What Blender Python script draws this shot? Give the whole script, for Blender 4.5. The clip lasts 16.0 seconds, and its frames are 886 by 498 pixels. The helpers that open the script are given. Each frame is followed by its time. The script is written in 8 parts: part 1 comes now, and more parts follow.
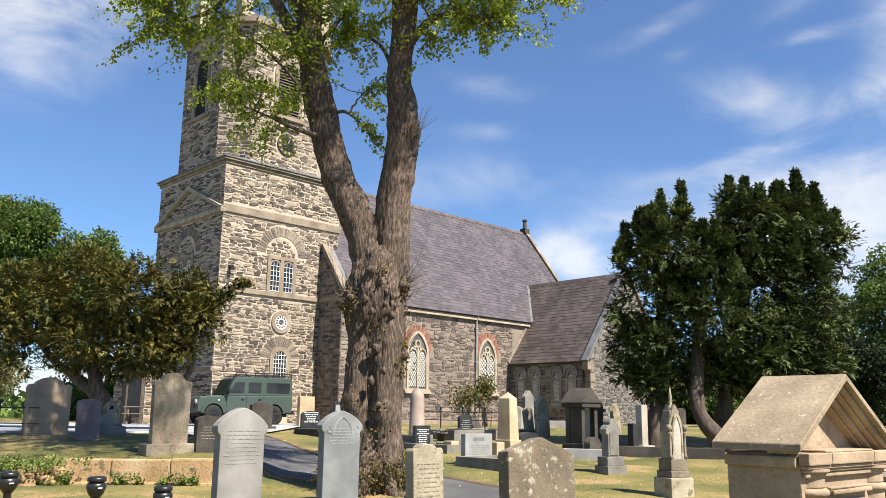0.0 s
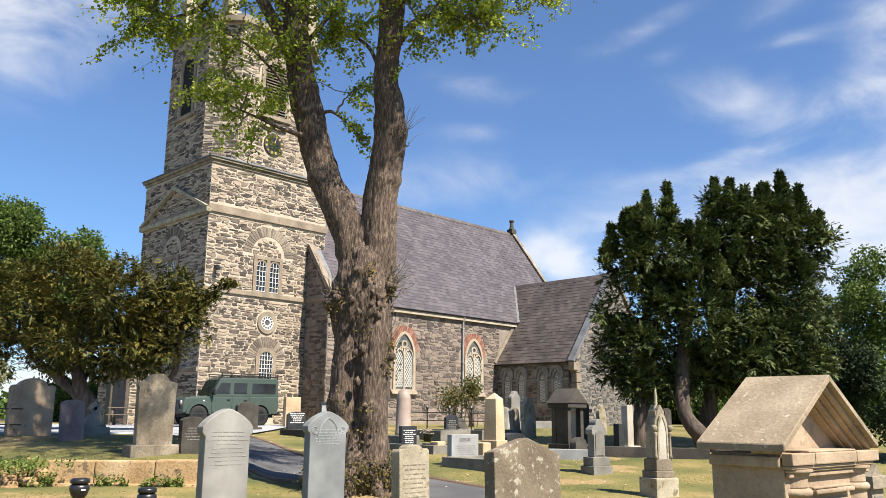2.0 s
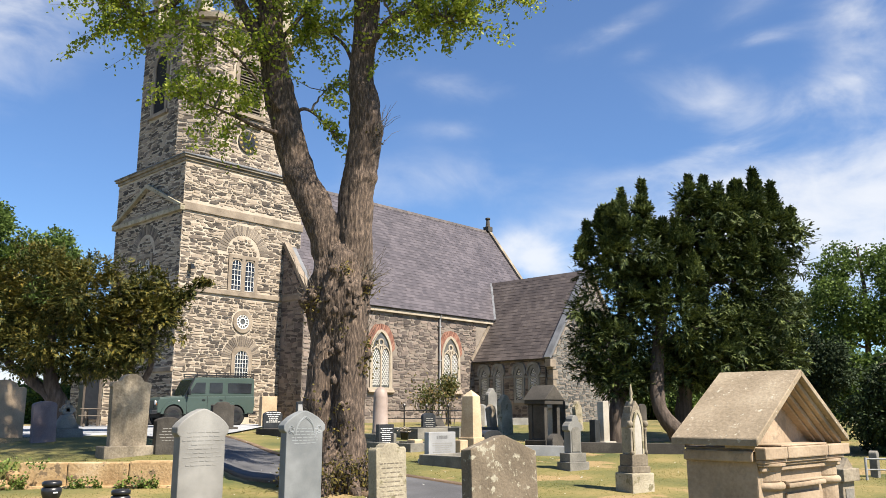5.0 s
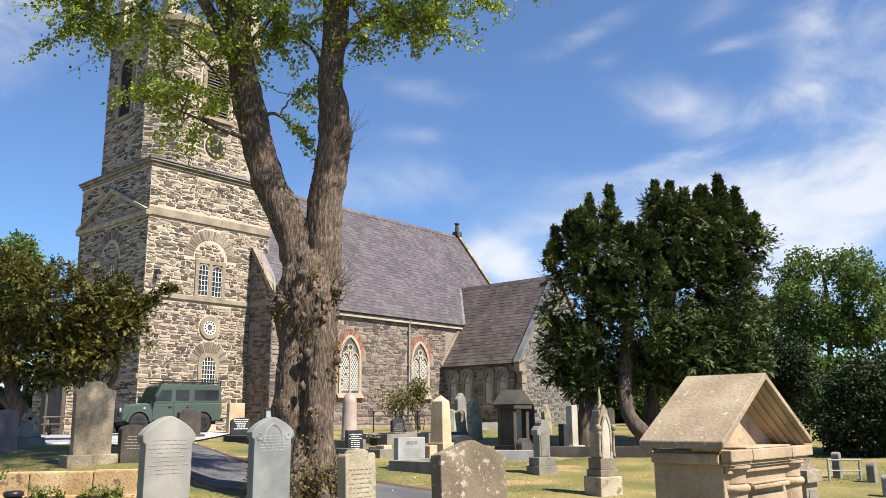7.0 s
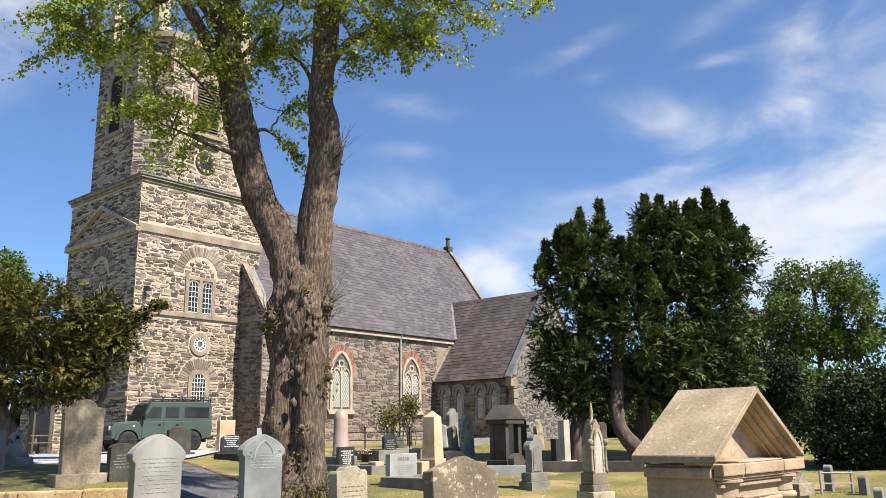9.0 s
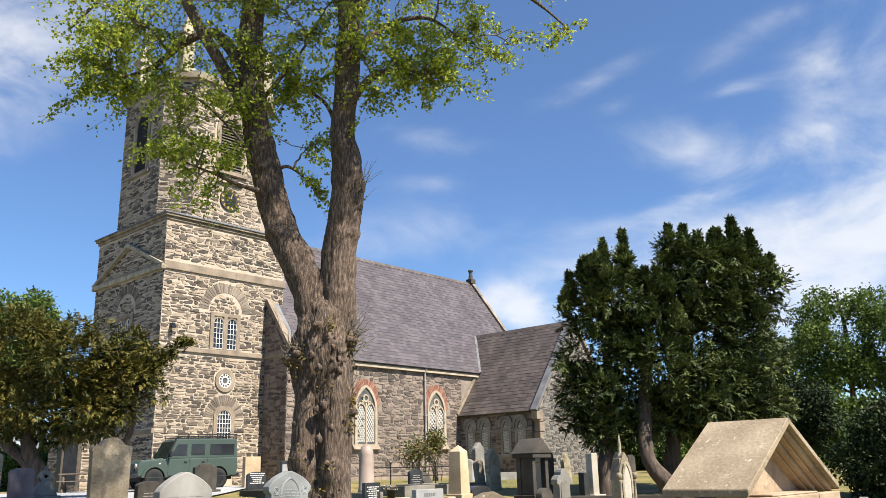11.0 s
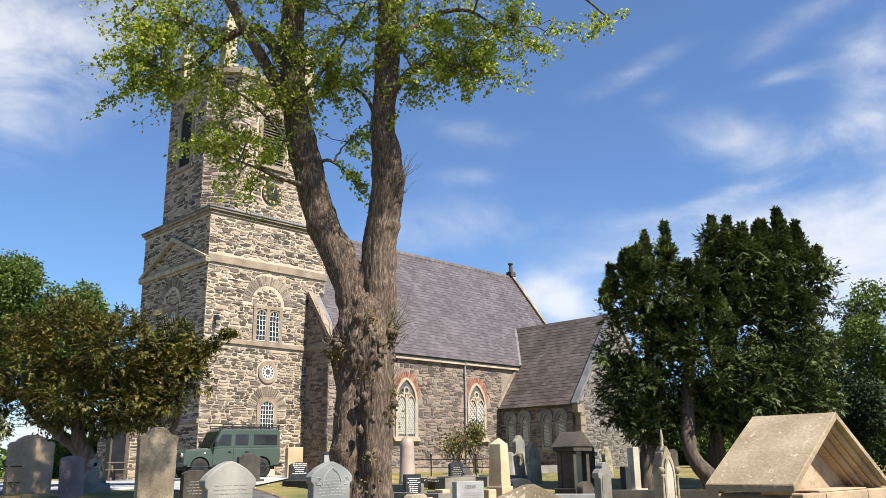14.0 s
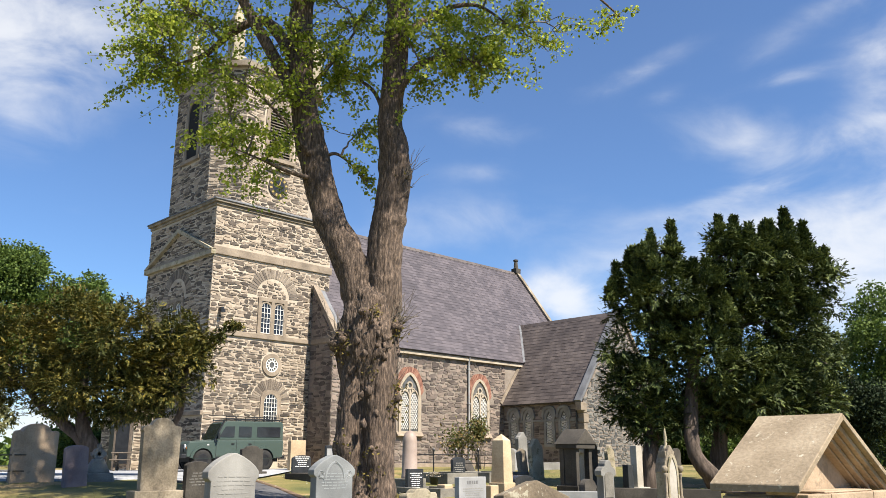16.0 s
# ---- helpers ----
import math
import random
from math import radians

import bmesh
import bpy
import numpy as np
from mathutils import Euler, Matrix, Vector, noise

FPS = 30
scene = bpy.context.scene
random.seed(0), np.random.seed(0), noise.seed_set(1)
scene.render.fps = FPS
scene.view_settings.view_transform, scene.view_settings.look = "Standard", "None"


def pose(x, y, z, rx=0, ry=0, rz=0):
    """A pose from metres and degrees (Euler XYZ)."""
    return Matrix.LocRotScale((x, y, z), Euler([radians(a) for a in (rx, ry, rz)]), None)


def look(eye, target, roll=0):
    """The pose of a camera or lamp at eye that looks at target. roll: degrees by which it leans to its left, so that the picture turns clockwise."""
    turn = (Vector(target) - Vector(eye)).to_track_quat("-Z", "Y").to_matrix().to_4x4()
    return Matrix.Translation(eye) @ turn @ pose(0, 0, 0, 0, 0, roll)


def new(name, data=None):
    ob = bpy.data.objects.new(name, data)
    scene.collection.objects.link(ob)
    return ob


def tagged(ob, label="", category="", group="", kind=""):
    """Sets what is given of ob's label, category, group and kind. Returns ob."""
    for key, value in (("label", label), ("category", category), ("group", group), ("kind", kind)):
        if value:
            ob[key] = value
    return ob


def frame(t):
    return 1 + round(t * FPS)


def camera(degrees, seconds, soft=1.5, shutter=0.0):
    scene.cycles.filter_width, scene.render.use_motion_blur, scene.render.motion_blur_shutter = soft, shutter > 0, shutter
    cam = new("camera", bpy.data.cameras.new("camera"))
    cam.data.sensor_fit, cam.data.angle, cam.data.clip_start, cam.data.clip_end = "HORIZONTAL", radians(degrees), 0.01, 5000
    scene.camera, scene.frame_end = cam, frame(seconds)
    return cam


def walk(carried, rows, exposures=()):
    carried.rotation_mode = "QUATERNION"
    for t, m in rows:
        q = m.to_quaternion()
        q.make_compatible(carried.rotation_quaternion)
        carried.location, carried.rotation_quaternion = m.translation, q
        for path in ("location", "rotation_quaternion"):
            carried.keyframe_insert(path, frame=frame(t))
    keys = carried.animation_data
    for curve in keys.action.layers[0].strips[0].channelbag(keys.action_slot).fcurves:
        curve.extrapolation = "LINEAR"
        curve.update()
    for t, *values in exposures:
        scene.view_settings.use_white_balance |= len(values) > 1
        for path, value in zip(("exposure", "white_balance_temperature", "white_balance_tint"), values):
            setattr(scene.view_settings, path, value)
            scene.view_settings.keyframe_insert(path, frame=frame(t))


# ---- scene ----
cam = camera(57.09, 16.0, soft=0.75)
PATH = [
    (0.0, pose(-19.227, -35.077, 1.589, 101.523, -0.630, -44.413)),
    (0.5, pose(-19.221, -35.085, 1.590, 101.333, -0.321, -44.651)),
    (1.0, pose(-19.215, -35.075, 1.591, 101.341, -0.230, -44.874)),
    (1.5, pose(-19.225, -35.087, 1.591, 101.484, -0.385, -44.972)),
    (2.0, pose(-19.220, -35.079, 1.592, 101.564, -0.562, -45.337)),
    (2.5, pose(-19.221, -35.078, 1.591, 101.444, -0.727, -45.662)),
    (3.0, pose(-19.220, -35.075, 1.591, 101.333, -0.615, -45.640)),
    (3.5, pose(-19.206, -35.061, 1.593, 101.210, -0.607, -45.746)),
    (6.0, pose(-19.215, -35.086, 1.597, 101.587, 0.411, -48.157)),
    (6.5, pose(-19.207, -35.075, 1.598, 101.572, 0.447, -48.768)),
    (7.0, pose(-19.218, -35.079, 1.598, 101.749, 0.466, -49.022)),
    (7.5, pose(-19.220, -35.075, 1.599, 102.029, 0.412, -49.146)),
    (8.0, pose(-19.215, -35.075, 1.597, 102.067, 0.562, -49.553)),
    (10.5, pose(-19.239, -35.089, 1.613, 104.491, 1.719, -48.788)),
    (11.0, pose(-19.242, -35.082, 1.613, 105.107, 1.437, -47.830)),
    (11.5, pose(-19.236, -35.076, 1.612, 105.100, 1.133, -46.986)),
    (12.0, pose(-19.242, -35.077, 1.609, 105.249, 0.850, -46.215)),
    (12.5, pose(-19.238, -35.077, 1.610, 105.392, 0.597, -45.572)),
    (13.0, pose(-19.236, -35.077, 1.605, 105.266, 0.716, -45.259)),
    (13.5, pose(-19.238, -35.073, 1.604, 104.889, 0.736, -45.023)),
    (14.0, pose(-19.245, -35.084, 1.605, 104.667, 0.830, -45.086)),
    (14.5, pose(-19.243, -35.079, 1.604, 104.674, 0.487, -45.233)),
    (15.0, pose(-19.241, -35.067, 1.604, 104.541, 0.156, -45.224)),
    (15.5, pose(-19.241, -35.060, 1.604, 104.455, 0.078, -45.123)),
    (16.0, pose(-19.238, -35.057, 1.600, 104.369, -0.059, -44.942)),
]
walk(cam, PATH, exposures=[(0.0, 0.82), (16.0, 0.82)])

# ---- light ----
SUN = Vector((0.06, -0.60, 0.79)).normalized()      # towards the sun
world = bpy.data.worlds.new("world")
scene.world = world
world.use_nodes = True
wn, wl = world.node_tree.nodes, world.node_tree.links
wn.clear()
w_out, w_bg, w_sky = wn.new("ShaderNodeOutputWorld"), wn.new("ShaderNodeBackground"), wn.new("ShaderNodeTexSky")
w_sky.sky_type, w_sky.sun_disc = "NISHITA", False
w_sky.sun_elevation = math.asin(SUN.z)
w_sky.sun_rotation = math.atan2(SUN.x, SUN.y)
w_sky.air_density, w_sky.dust_density, w_sky.ozone_density = 1.0, 0.0, 5.0
w_bg.inputs["Strength"].default_value = 0.072
def w_math(op, a, b=None, c=None):
    """A Math node of the sky; sockets or numbers."""
    m = wn.new("ShaderNodeMath")
    m.operation = op
    for k, v in enumerate((a, b, c)):
        if v is None:
            continue
        if isinstance(v, (int, float)):
            m.inputs[k].default_value = v
        else:
            wl.new(v, m.inputs[k])
    return m.outputs[0]


def w_step(v, lo, hi, out=1.0):
    m = wn.new("ShaderNodeMapRange")
    m.interpolation_type = "SMOOTHSTEP"
    for k, q in (("From Min", lo), ("From Max", hi), ("To Min", 0.0), ("To Max", out)):
        m.inputs[k].default_value = q
    wl.new(v, m.inputs["Value"])
    return m.outputs["Result"]


w_co, w_map, w_sep = wn.new("ShaderNodeTexCoord"), wn.new("ShaderNodeMapping"), wn.new("ShaderNodeSeparateXYZ")
w_map.inputs["Scale"].default_value = (5.5, 5.5, 11.0)
w_map.inputs["Location"].default_value = (1.3, 4.6, 2.4)
wl.new(w_co.outputs["Generated"], w_map.inputs["Vector"])
wl.new(w_co.outputs["Generated"], w_sep.inputs["Vector"])
w_n1 = wn.new("ShaderNodeTexNoise")
w_n1.inputs["Scale"].default_value, w_n1.inputs["Detail"].default_value = 1.3, 9.0
w_n1.inputs["Roughness"].default_value, w_n1.inputs["Distortion"].default_value = 0.56, 0.4
wl.new(w_map.outputs["Vector"], w_n1.inputs["Vector"])
w_ax = w_math("MULTIPLY_ADD", w_sep.outputs["X"], 0.7145, w_math("MULTIPLY", w_sep.outputs["Y"], -0.6997))
w_ah = w_math("MULTIPLY_ADD", w_sep.outputs["X"], 0.6997, w_math("MULTIPLY", w_sep.outputs["Y"], 0.7145))
w_az = w_math("ARCTAN2", w_ax, w_ah)
w_elev = w_math("ARCSINE", w_sep.outputs["Z"])
# the clouds: degrees across and up, half widths, tilt, thickness
CLOUDS = [
    (-28.3, 27.8, 7.0, 5.0, 20, 1.00),
    (-28.9, 22.1, 3.6, 3.0, 0, 0.35),
    (25.2, 13.2, 12.6, 3.2, 8, 0.85),
    (15.0, 12.5, 8.0, 2.2, 6, 0.35),
    (29.3, 9.2, 5.6, 3.3, 0, 0.70),
    (8.8, 10.9, 2.1, 1.4, -20, 1.00),
    (2.0, 16.2, 7.7, 1.7, 5, 0.42),
    (4.2, 22.7, 4.4, 1.0, -6, 0.42),
    (22.0, 20.7, 4.3, 2.0, -15, 0.60),
    (25.4, 24.2, 2.4, 0.5, 3, 0.62),
    (15.8, 26.1, 3.7, 0.7, 18, 0.42),
    (24.2, 26.0, 2.5, 0.9, 20, 0.32),
    (31.1, 24.1, 2.0, 2.2, -20, 0.45),
    (28.8, 19.9, 3.1, 1.2, 12, 0.55),
    (16.9, 24.1, 1.4, 0.5, 10, 0.30),
    (22.4, 17.3, 3.1, 0.5, 8, 0.42),
    (-24.9, 2.0, 3.0, 1.3, 0, 0.80),
    (35.0, 25.5, 3.7, 2.6, 0, 0.50),
    (37.1, 15.5, 6.6, 5.0, 0, 0.85),
    (30.0, 28.2, 4.6, 0.8, 10, 0.40),
    (2.9, 19.8, 2.4, 0.7, 0, 0.30),
    (17.4, 16.2, 4.6, 0.9, 10, 0.30),
    (-25.1, 15.6, 2.3, 0.5, 0, 0.22),
]
w_sum = w_math("ADD", w_step(w_math("ABSOLUTE", w_az), 0.85, 1.3, 0.10), w_step(w_math("MULTIPLY", w_elev, -1.0), -0.13, 0.0, 0.5))
for c_az, c_el, c_w, c_h, c_tilt, c_d in CLOUDS:
    ct, st = math.cos(radians(c_tilt)), math.sin(radians(c_tilt))
    dx, dy = w_math("SUBTRACT", w_az, radians(c_az)), w_math("SUBTRACT", w_elev, radians(c_el))
    px = w_math("MULTIPLY_ADD", dx, ct / radians(c_w), w_math("MULTIPLY", dy, st / radians(c_w)))
    py = w_math("MULTIPLY_ADD", dy, ct / radians(c_h), w_math("MULTIPLY", dx, -st / radians(c_h)))
    rr = w_math("MULTIPLY_ADD", px, px, w_math("MULTIPLY", py, py))
    w_sum = w_math("MULTIPLY_ADD", w_math("EXPONENT", w_math("MULTIPLY", rr, -0.8)), c_d, w_sum)
w_tear = w_math("MULTIPLY", w_math("SUBTRACT", w_n1.outputs["Fac"], 0.5), w_math("MULTIPLY_ADD", w_math("MINIMUM", w_sum, 0.8), 2.6, 0.45))
w_fac = w_math("MULTIPLY_ADD", w_step(w_math("ADD", w_math("MULTIPLY", w_sum, 0.9), w_tear), 0.04, 1.3, 0.80), 1.0, 0.035)
w_mix = wn.new("ShaderNodeMix")
w_mix.data_type = "RGBA"
w_mix.inputs[7].default_value = (7.8, 7.9, 8.1, 1)
wl.new(w_fac, w_mix.inputs[0])
w_tint = wn.new("ShaderNodeMix")
w_tint.data_type, w_tint.blend_type = "RGBA", "MULTIPLY"
w_tint.inputs[0].default_value = 1.0
w_tint.inputs[7].default_value = (0.86, 1.07, 1.28, 1)
wl.new(w_sky.outputs["Color"], w_tint.inputs[6])
wl.new(w_tint.outputs[2], w_mix.inputs[6])
wl.new(w_mix.outputs[2], w_bg.inputs["Color"])
wl.new(w_bg.outputs["Background"], w_out.inputs["Surface"])
sun = new("sun", bpy.data.lights.new("sun", "SUN"))
sun.data.energy, sun.data.angle, sun.data.color = 6.7, radians(0.5), (1.0, 0.91, 0.79)
sun.matrix_world = look(SUN * 80, (0, 0, 0))


# ---- materials ----
def ramp(nodes, stops):
    r = nodes.new("ShaderNodeValToRGB")
    while len(r.color_ramp.elements) < len(stops):
        r.color_ramp.elements.new(0.5)
    for e, (p, c) in zip(r.color_ramp.elements, stops):
        e.position, e.color = p, (*c, 1)
    return r


def material(name, dark, mid, light, scale=3.0, rough=0.85, bump=0.4, metal=0.0, each="", spots=None, spot_scale=8.0,
             stretch=(1, 1, 1), fine=14.0, trans=0.0, cut=0.56, vary=0.55):
    """Two scales of noise over three tones; each: 'island' or 'object' varies the tone piece by piece; spots: a growth colour."""
    m = bpy.data.materials.new(name)
    m.use_nodes = True
    n, l = m.node_tree.nodes, m.node_tree.links
    b = n["Principled BSDF"]
    b.inputs["Roughness"].default_value, b.inputs["Metallic"].default_value = rough, metal
    if trans:
        b.inputs["Specular IOR Level"].default_value = 0.18
    co, mp = n.new("ShaderNodeTexCoord"), n.new("ShaderNodeMapping")
    mp.inputs["Scale"].default_value = stretch
    geo = n.new("ShaderNodeNewGeometry")
    l.new(geo.outputs["Position"] if each != "local" else co.outputs["Object"], mp.inputs["Vector"])
    a, f = n.new("ShaderNodeTexNoise"), n.new("ShaderNodeTexNoise")
    a.inputs["Scale"].default_value, f.inputs["Scale"].default_value = scale, scale * fine
    a.inputs["Detail"].default_value, f.inputs["Detail"].default_value = 5, 4
    l.new(mp.outputs["Vector"], a.inputs["Vector"])
    l.new(mp.outputs["Vector"], f.inputs["Vector"])
    add = n.new("ShaderNodeMath")
    add.operation = "MULTIPLY_ADD"
    add.inputs[1].default_value = 0.45
    l.new(f.outputs["Fac"], add.inputs[0])
    sub = n.new("ShaderNodeMath")
    sub.operation = "SUBTRACT"
    sub.inputs[1].default_value = 0.225
    l.new(a.outputs["Fac"], add.inputs[2])
    l.new(add.outputs[0], sub.inputs[0])
    val = sub.outputs[0]
    if each in ("island", "object"):
        src = geo.outputs["Random Per Island"] if each == "island" else n.new("ShaderNodeObjectInfo").outputs["Random"]
        mx = n.new("ShaderNodeMath")
        mx.operation = "MULTIPLY_ADD"
        mx.inputs[1].default_value = 1.05 - vary
        l.new(val, mx.inputs[0])
        hlf = n.new("ShaderNodeMath")
        hlf.operation = "MULTIPLY"
        hlf.inputs[1].default_value = vary
        l.new(src, hlf.inputs[0])
        l.new(hlf.outputs[0], mx.inputs[2])
        val = mx.outputs[0]
    r = ramp(n, [(0.25, dark), (0.5, mid), (0.75, light)])
    l.new(val, r.inputs["Fac"])
    col = r.outputs["Color"]
    if spots:
        v = n.new("ShaderNodeTexNoise")
        v.inputs["Scale"].default_value, v.inputs["Detail"].default_value = spot_scale, 7
        v.inputs["Roughness"].default_value = 0.65
        l.new(mp.outputs["Vector"], v.inputs["Vector"])
        sr = n.new("ShaderNodeMapRange")
        sr.inputs["From Min"].default_value, sr.inputs["From Max"].default_value = cut, cut + 0.05
        l.new(v.outputs["Fac"], sr.inputs["Value"])
        mix = n.new("ShaderNodeMix")
        mix.data_type = "RGBA"
        mix.inputs[7].default_value = (*spots, 1)
        l.new(sr.outputs["Result"], mix.inputs[0])
        l.new(col, mix.inputs[6])
        col = mix.outputs[2]
    l.new(col, b.inputs["Base Color"])
    if bump:
        bp = n.new("ShaderNodeBump")
        bp.inputs["Strength"].default_value, bp.inputs["Distance"].default_value = bump, 0.03
        l.new(sub.outputs[0], bp.inputs["Height"])
        l.new(bp.outputs["Normal"], b.inputs["Normal"])
    if trans:
        b.inputs["Roughness"].default_value = rough
        t, ms = n.new("ShaderNodeBsdfTranslucent"), n.new("ShaderNodeMixShader")
        ms.inputs[0].default_value = trans
        l.new(col, t.inputs["Color"])
        l.new(b.outputs[0], ms.inputs[1])
        l.new(t.outputs[0], ms.inputs[2])
        l.new(ms.outputs[0], n["Material Output"].inputs["Surface"])
    return m


MORTAR = material("lime_mortar", (0.31, 0.262, 0.200), (0.40, 0.342, 0.266), (0.47, 0.41, 0.325), 1.2, 0.95, 0.7)
RUBBLE = material("tower_rubble", (0.042, 0.035, 0.029), (0.135, 0.108, 0.084), (0.33, 0.27, 0.205), 2.5, 0.9, 0.6, each="island")
RUBBLE_PIECE = material("tower_rubble_piece", (0.042, 0.035, 0.029), (0.135, 0.108, 0.084), (0.33, 0.27, 0.205), 2.5, 0.9, 0.6, each="object")
NAVE_MORTAR = material("nave_mortar", (0.15, 0.125, 0.10), (0.21, 0.178, 0.145), (0.27, 0.23, 0.19), 1.5, 0.95, 0.7)
NAVE_RUBBLE = material("nave_rubble", (0.06, 0.048, 0.042), (0.125, 0.10, 0.086), (0.24, 0.19, 0.155), 2.5, 0.9, 0.6, each="island")
GABLE_RUBBLE = material("gable_rubble", (0.055, 0.056, 0.053), (0.10, 0.099, 0.092), (0.18, 0.175, 0.158), 2.5, 0.9, 0.6, each="island")
DRESSED = material("dressed_sandstone", (0.14, 0.114, 0.084), (0.22, 0.178, 0.132), (0.31, 0.255, 0.192), 1.4, 0.9, 0.4, spots=(0.16, 0.13, 0.10), spot_scale=2.5, cut=0.60)
PALE = material("pale_limestone", (0.24, 0.20, 0.15), (0.34, 0.29, 0.22), (0.43, 0.375, 0.295), 2.0, 0.85, 0.3)
ARCH = material("thin_arch_stone", (0.09, 0.074, 0.06), (0.15, 0.123, 0.097), (0.24, 0.20, 0.155), 3.0, 0.9, 0.5, each="object")
BRICK = material("orange_brick", (0.16, 0.07, 0.048), (0.225, 0.105, 0.072), (0.28, 0.145, 0.10), 4.0, 0.9, 0.4, each="island")
SLATE = material("roof_slate", (0.040, 0.034, 0.040), (0.060, 0.051, 0.058), (0.090, 0.077, 0.085), 0.6, 0.6, 0.2, each="island", vary=0.4)
SLATE_DARK = material("transept_slate", (0.042, 0.034, 0.031), (0.07, 0.057, 0.052), (0.11, 0.091, 0.082), 0.6, 0.6, 0.2, each="island", vary=0.28, spots=(0.15, 0.125, 0.105), spot_scale=0.7, cut=0.66)
SLATE_PIECE = material("roof_slate_piece", (0.040, 0.034, 0.040), (0.060, 0.051, 0.058), (0.090, 0.077, 0.085), 0.6, 0.6, 0.2, each="object", vary=0.4)
LEAD = material("sheet_lead", (0.085, 0.09, 0.097), (0.125, 0.131, 0.14), (0.17, 0.177, 0.187), 2.0, 0.7, 0.15)
WHITE = material("white_paint", (0.70, 0.68, 0.62), (0.78, 0.76, 0.70), (0.83, 0.81, 0.76), 5.0, 0.5, 0.1)
GLASS = material("dark_window_glass", (0.012, 0.014, 0.017), (0.02, 0.022, 0.026), (0.03, 0.033, 0.038), 2.0, 0.08, 0.05)
LEADED = material("leaded_glass", (0.05, 0.05, 0.05), (0.09, 0.09, 0.085), (0.14, 0.14, 0.13), 3.0, 0.2, 0.1)
LOUVRE = material("weathered_louvre", (0.06, 0.05, 0.038), (0.10, 0.083, 0.062), (0.15, 0.128, 0.10), 3.0, 0.8, 0.3)
BLACK = material("black_iron_paint", (0.008, 0.008, 0.009), (0.014, 0.014, 0.015), (0.022, 0.022, 0.023), 6.0, 0.35, 0.1)
VOID = material("dark_void", (0.006, 0.006, 0.006), (0.009, 0.009, 0.009), (0.012, 0.012, 0.012), 4.0, 1.0, 0.0)
GOLD = material("gilding", (0.45, 0.30, 0.08), (0.60, 0.42, 0.13), (0.70, 0.52, 0.20), 8.0, 0.35, 0.1, 0.6)
GRASS = material("mown_grass", (0.055, 0.067, 0.014), (0.125, 0.115, 0.029), (0.235, 0.175, 0.062), 0.55, 0.95, 0.8, spots=(0.25, 0.175, 0.075), spot_scale=0.6, fine=25, cut=0.56)
BLADE = material("grass_blades", (0.048, 0.066, 0.012), (0.115, 0.120, 0.026), (0.245, 0.195, 0.068), 0.45, 0.8, 0.0, each="island", trans=0.3, vary=0.3)
DAISY = material("daisy_petals", (0.6, 0.6, 0.55), (0.7, 0.7, 0.66), (0.8, 0.8, 0.75), 5.0, 0.8, 0.0)
ASPHALT = material("path_asphalt", (0.05, 0.05, 0.052), (0.075, 0.075, 0.078), (0.11, 0.11, 0.113), 1.0, 0.9, 0.5, fine=60)
YARD = material("yard_asphalt", (0.22, 0.23, 0.24), (0.29, 0.30, 0.31), (0.36, 0.37, 0.38), 0.5, 0.85, 0.4, fine=60)
EARTH = material("ochre_earth", (0.15, 0.09, 0.04), (0.27, 0.17, 0.08), (0.40, 0.28, 0.15), 2.0, 0.95, 0.8, fine=12)
SOIL = material("leaf_litter", (0.07, 0.045, 0.025), (0.13, 0.085, 0.05), (0.22, 0.15, 0.085), 1.5, 0.95, 0.8, fine=20)
BARK = material("lime_bark", (0.02, 0.015, 0.011), (0.082, 0.058, 0.042), (0.225, 0.163, 0.118), 3.4, 0.95, 1.0, stretch=(8, 8, 2.0), fine=3.5)
DARK_BARK = material("dark_bark", (0.03, 0.022, 0.017), (0.07, 0.052, 0.04), (0.13, 0.10, 0.08), 3.0, 0.95, 0.9, stretch=(4, 4, 0.7))
TWIG = material("twig_bark", (0.07, 0.055, 0.042), (0.12, 0.10, 0.078), (0.18, 0.15, 0.12), 4.0, 0.9, 0.4)
LIME_LEAF = material("spring_lime_leaf", (0.12, 0.18, 0.018), (0.27, 0.33, 0.038), (0.44, 0.48, 0.085), 1.0, 0.5, 0.0, each="island", trans=0.55)
YEW_LEAF = material("yew_needles", (0.014, 0.026, 0.006), (0.058, 0.064, 0.014), (0.22, 0.17, 0.034), 1.0, 0.6, 0.0, each="island", trans=0.15, vary=0.32)
CYPRESS_LEAF = material("cypress_sprays", (0.010, 0.020, 0.007), (0.034, 0.052, 0.015), (0.15, 0.18, 0.052), 1.9, 0.6, 0.0, each="island", trans=0.12, vary=0.32)
FAR_LEAF = material("far_broadleaf", (0.034, 0.062, 0.014), (0.072, 0.115, 0.024), (0.135, 0.19, 0.042), 0.4, 0.6, 0.0, each="island", trans=0.3)
HOLLY_LEAF = material("dark_holly_leaf", (0.012, 0.022, 0.010), (0.025, 0.04, 0.017), (0.05, 0.07, 0.03), 0.5, 0.75, 0.0, each="island", trans=0.1)
HEDGE_LEAF = material("shade_conifer", (0.010, 0.018, 0.008), (0.024, 0.039, 0.014), (0.052, 0.078, 0.026), 0.5, 0.6, 0.0, each="island", trans=0.1)
HAZE_LEAF = material("pale_young_leaf", (0.12, 0.13, 0.05), (0.19, 0.20, 0.09), (0.28, 0.27, 0.14), 0.4, 0.7, 0.0, each="island", trans=0.4)
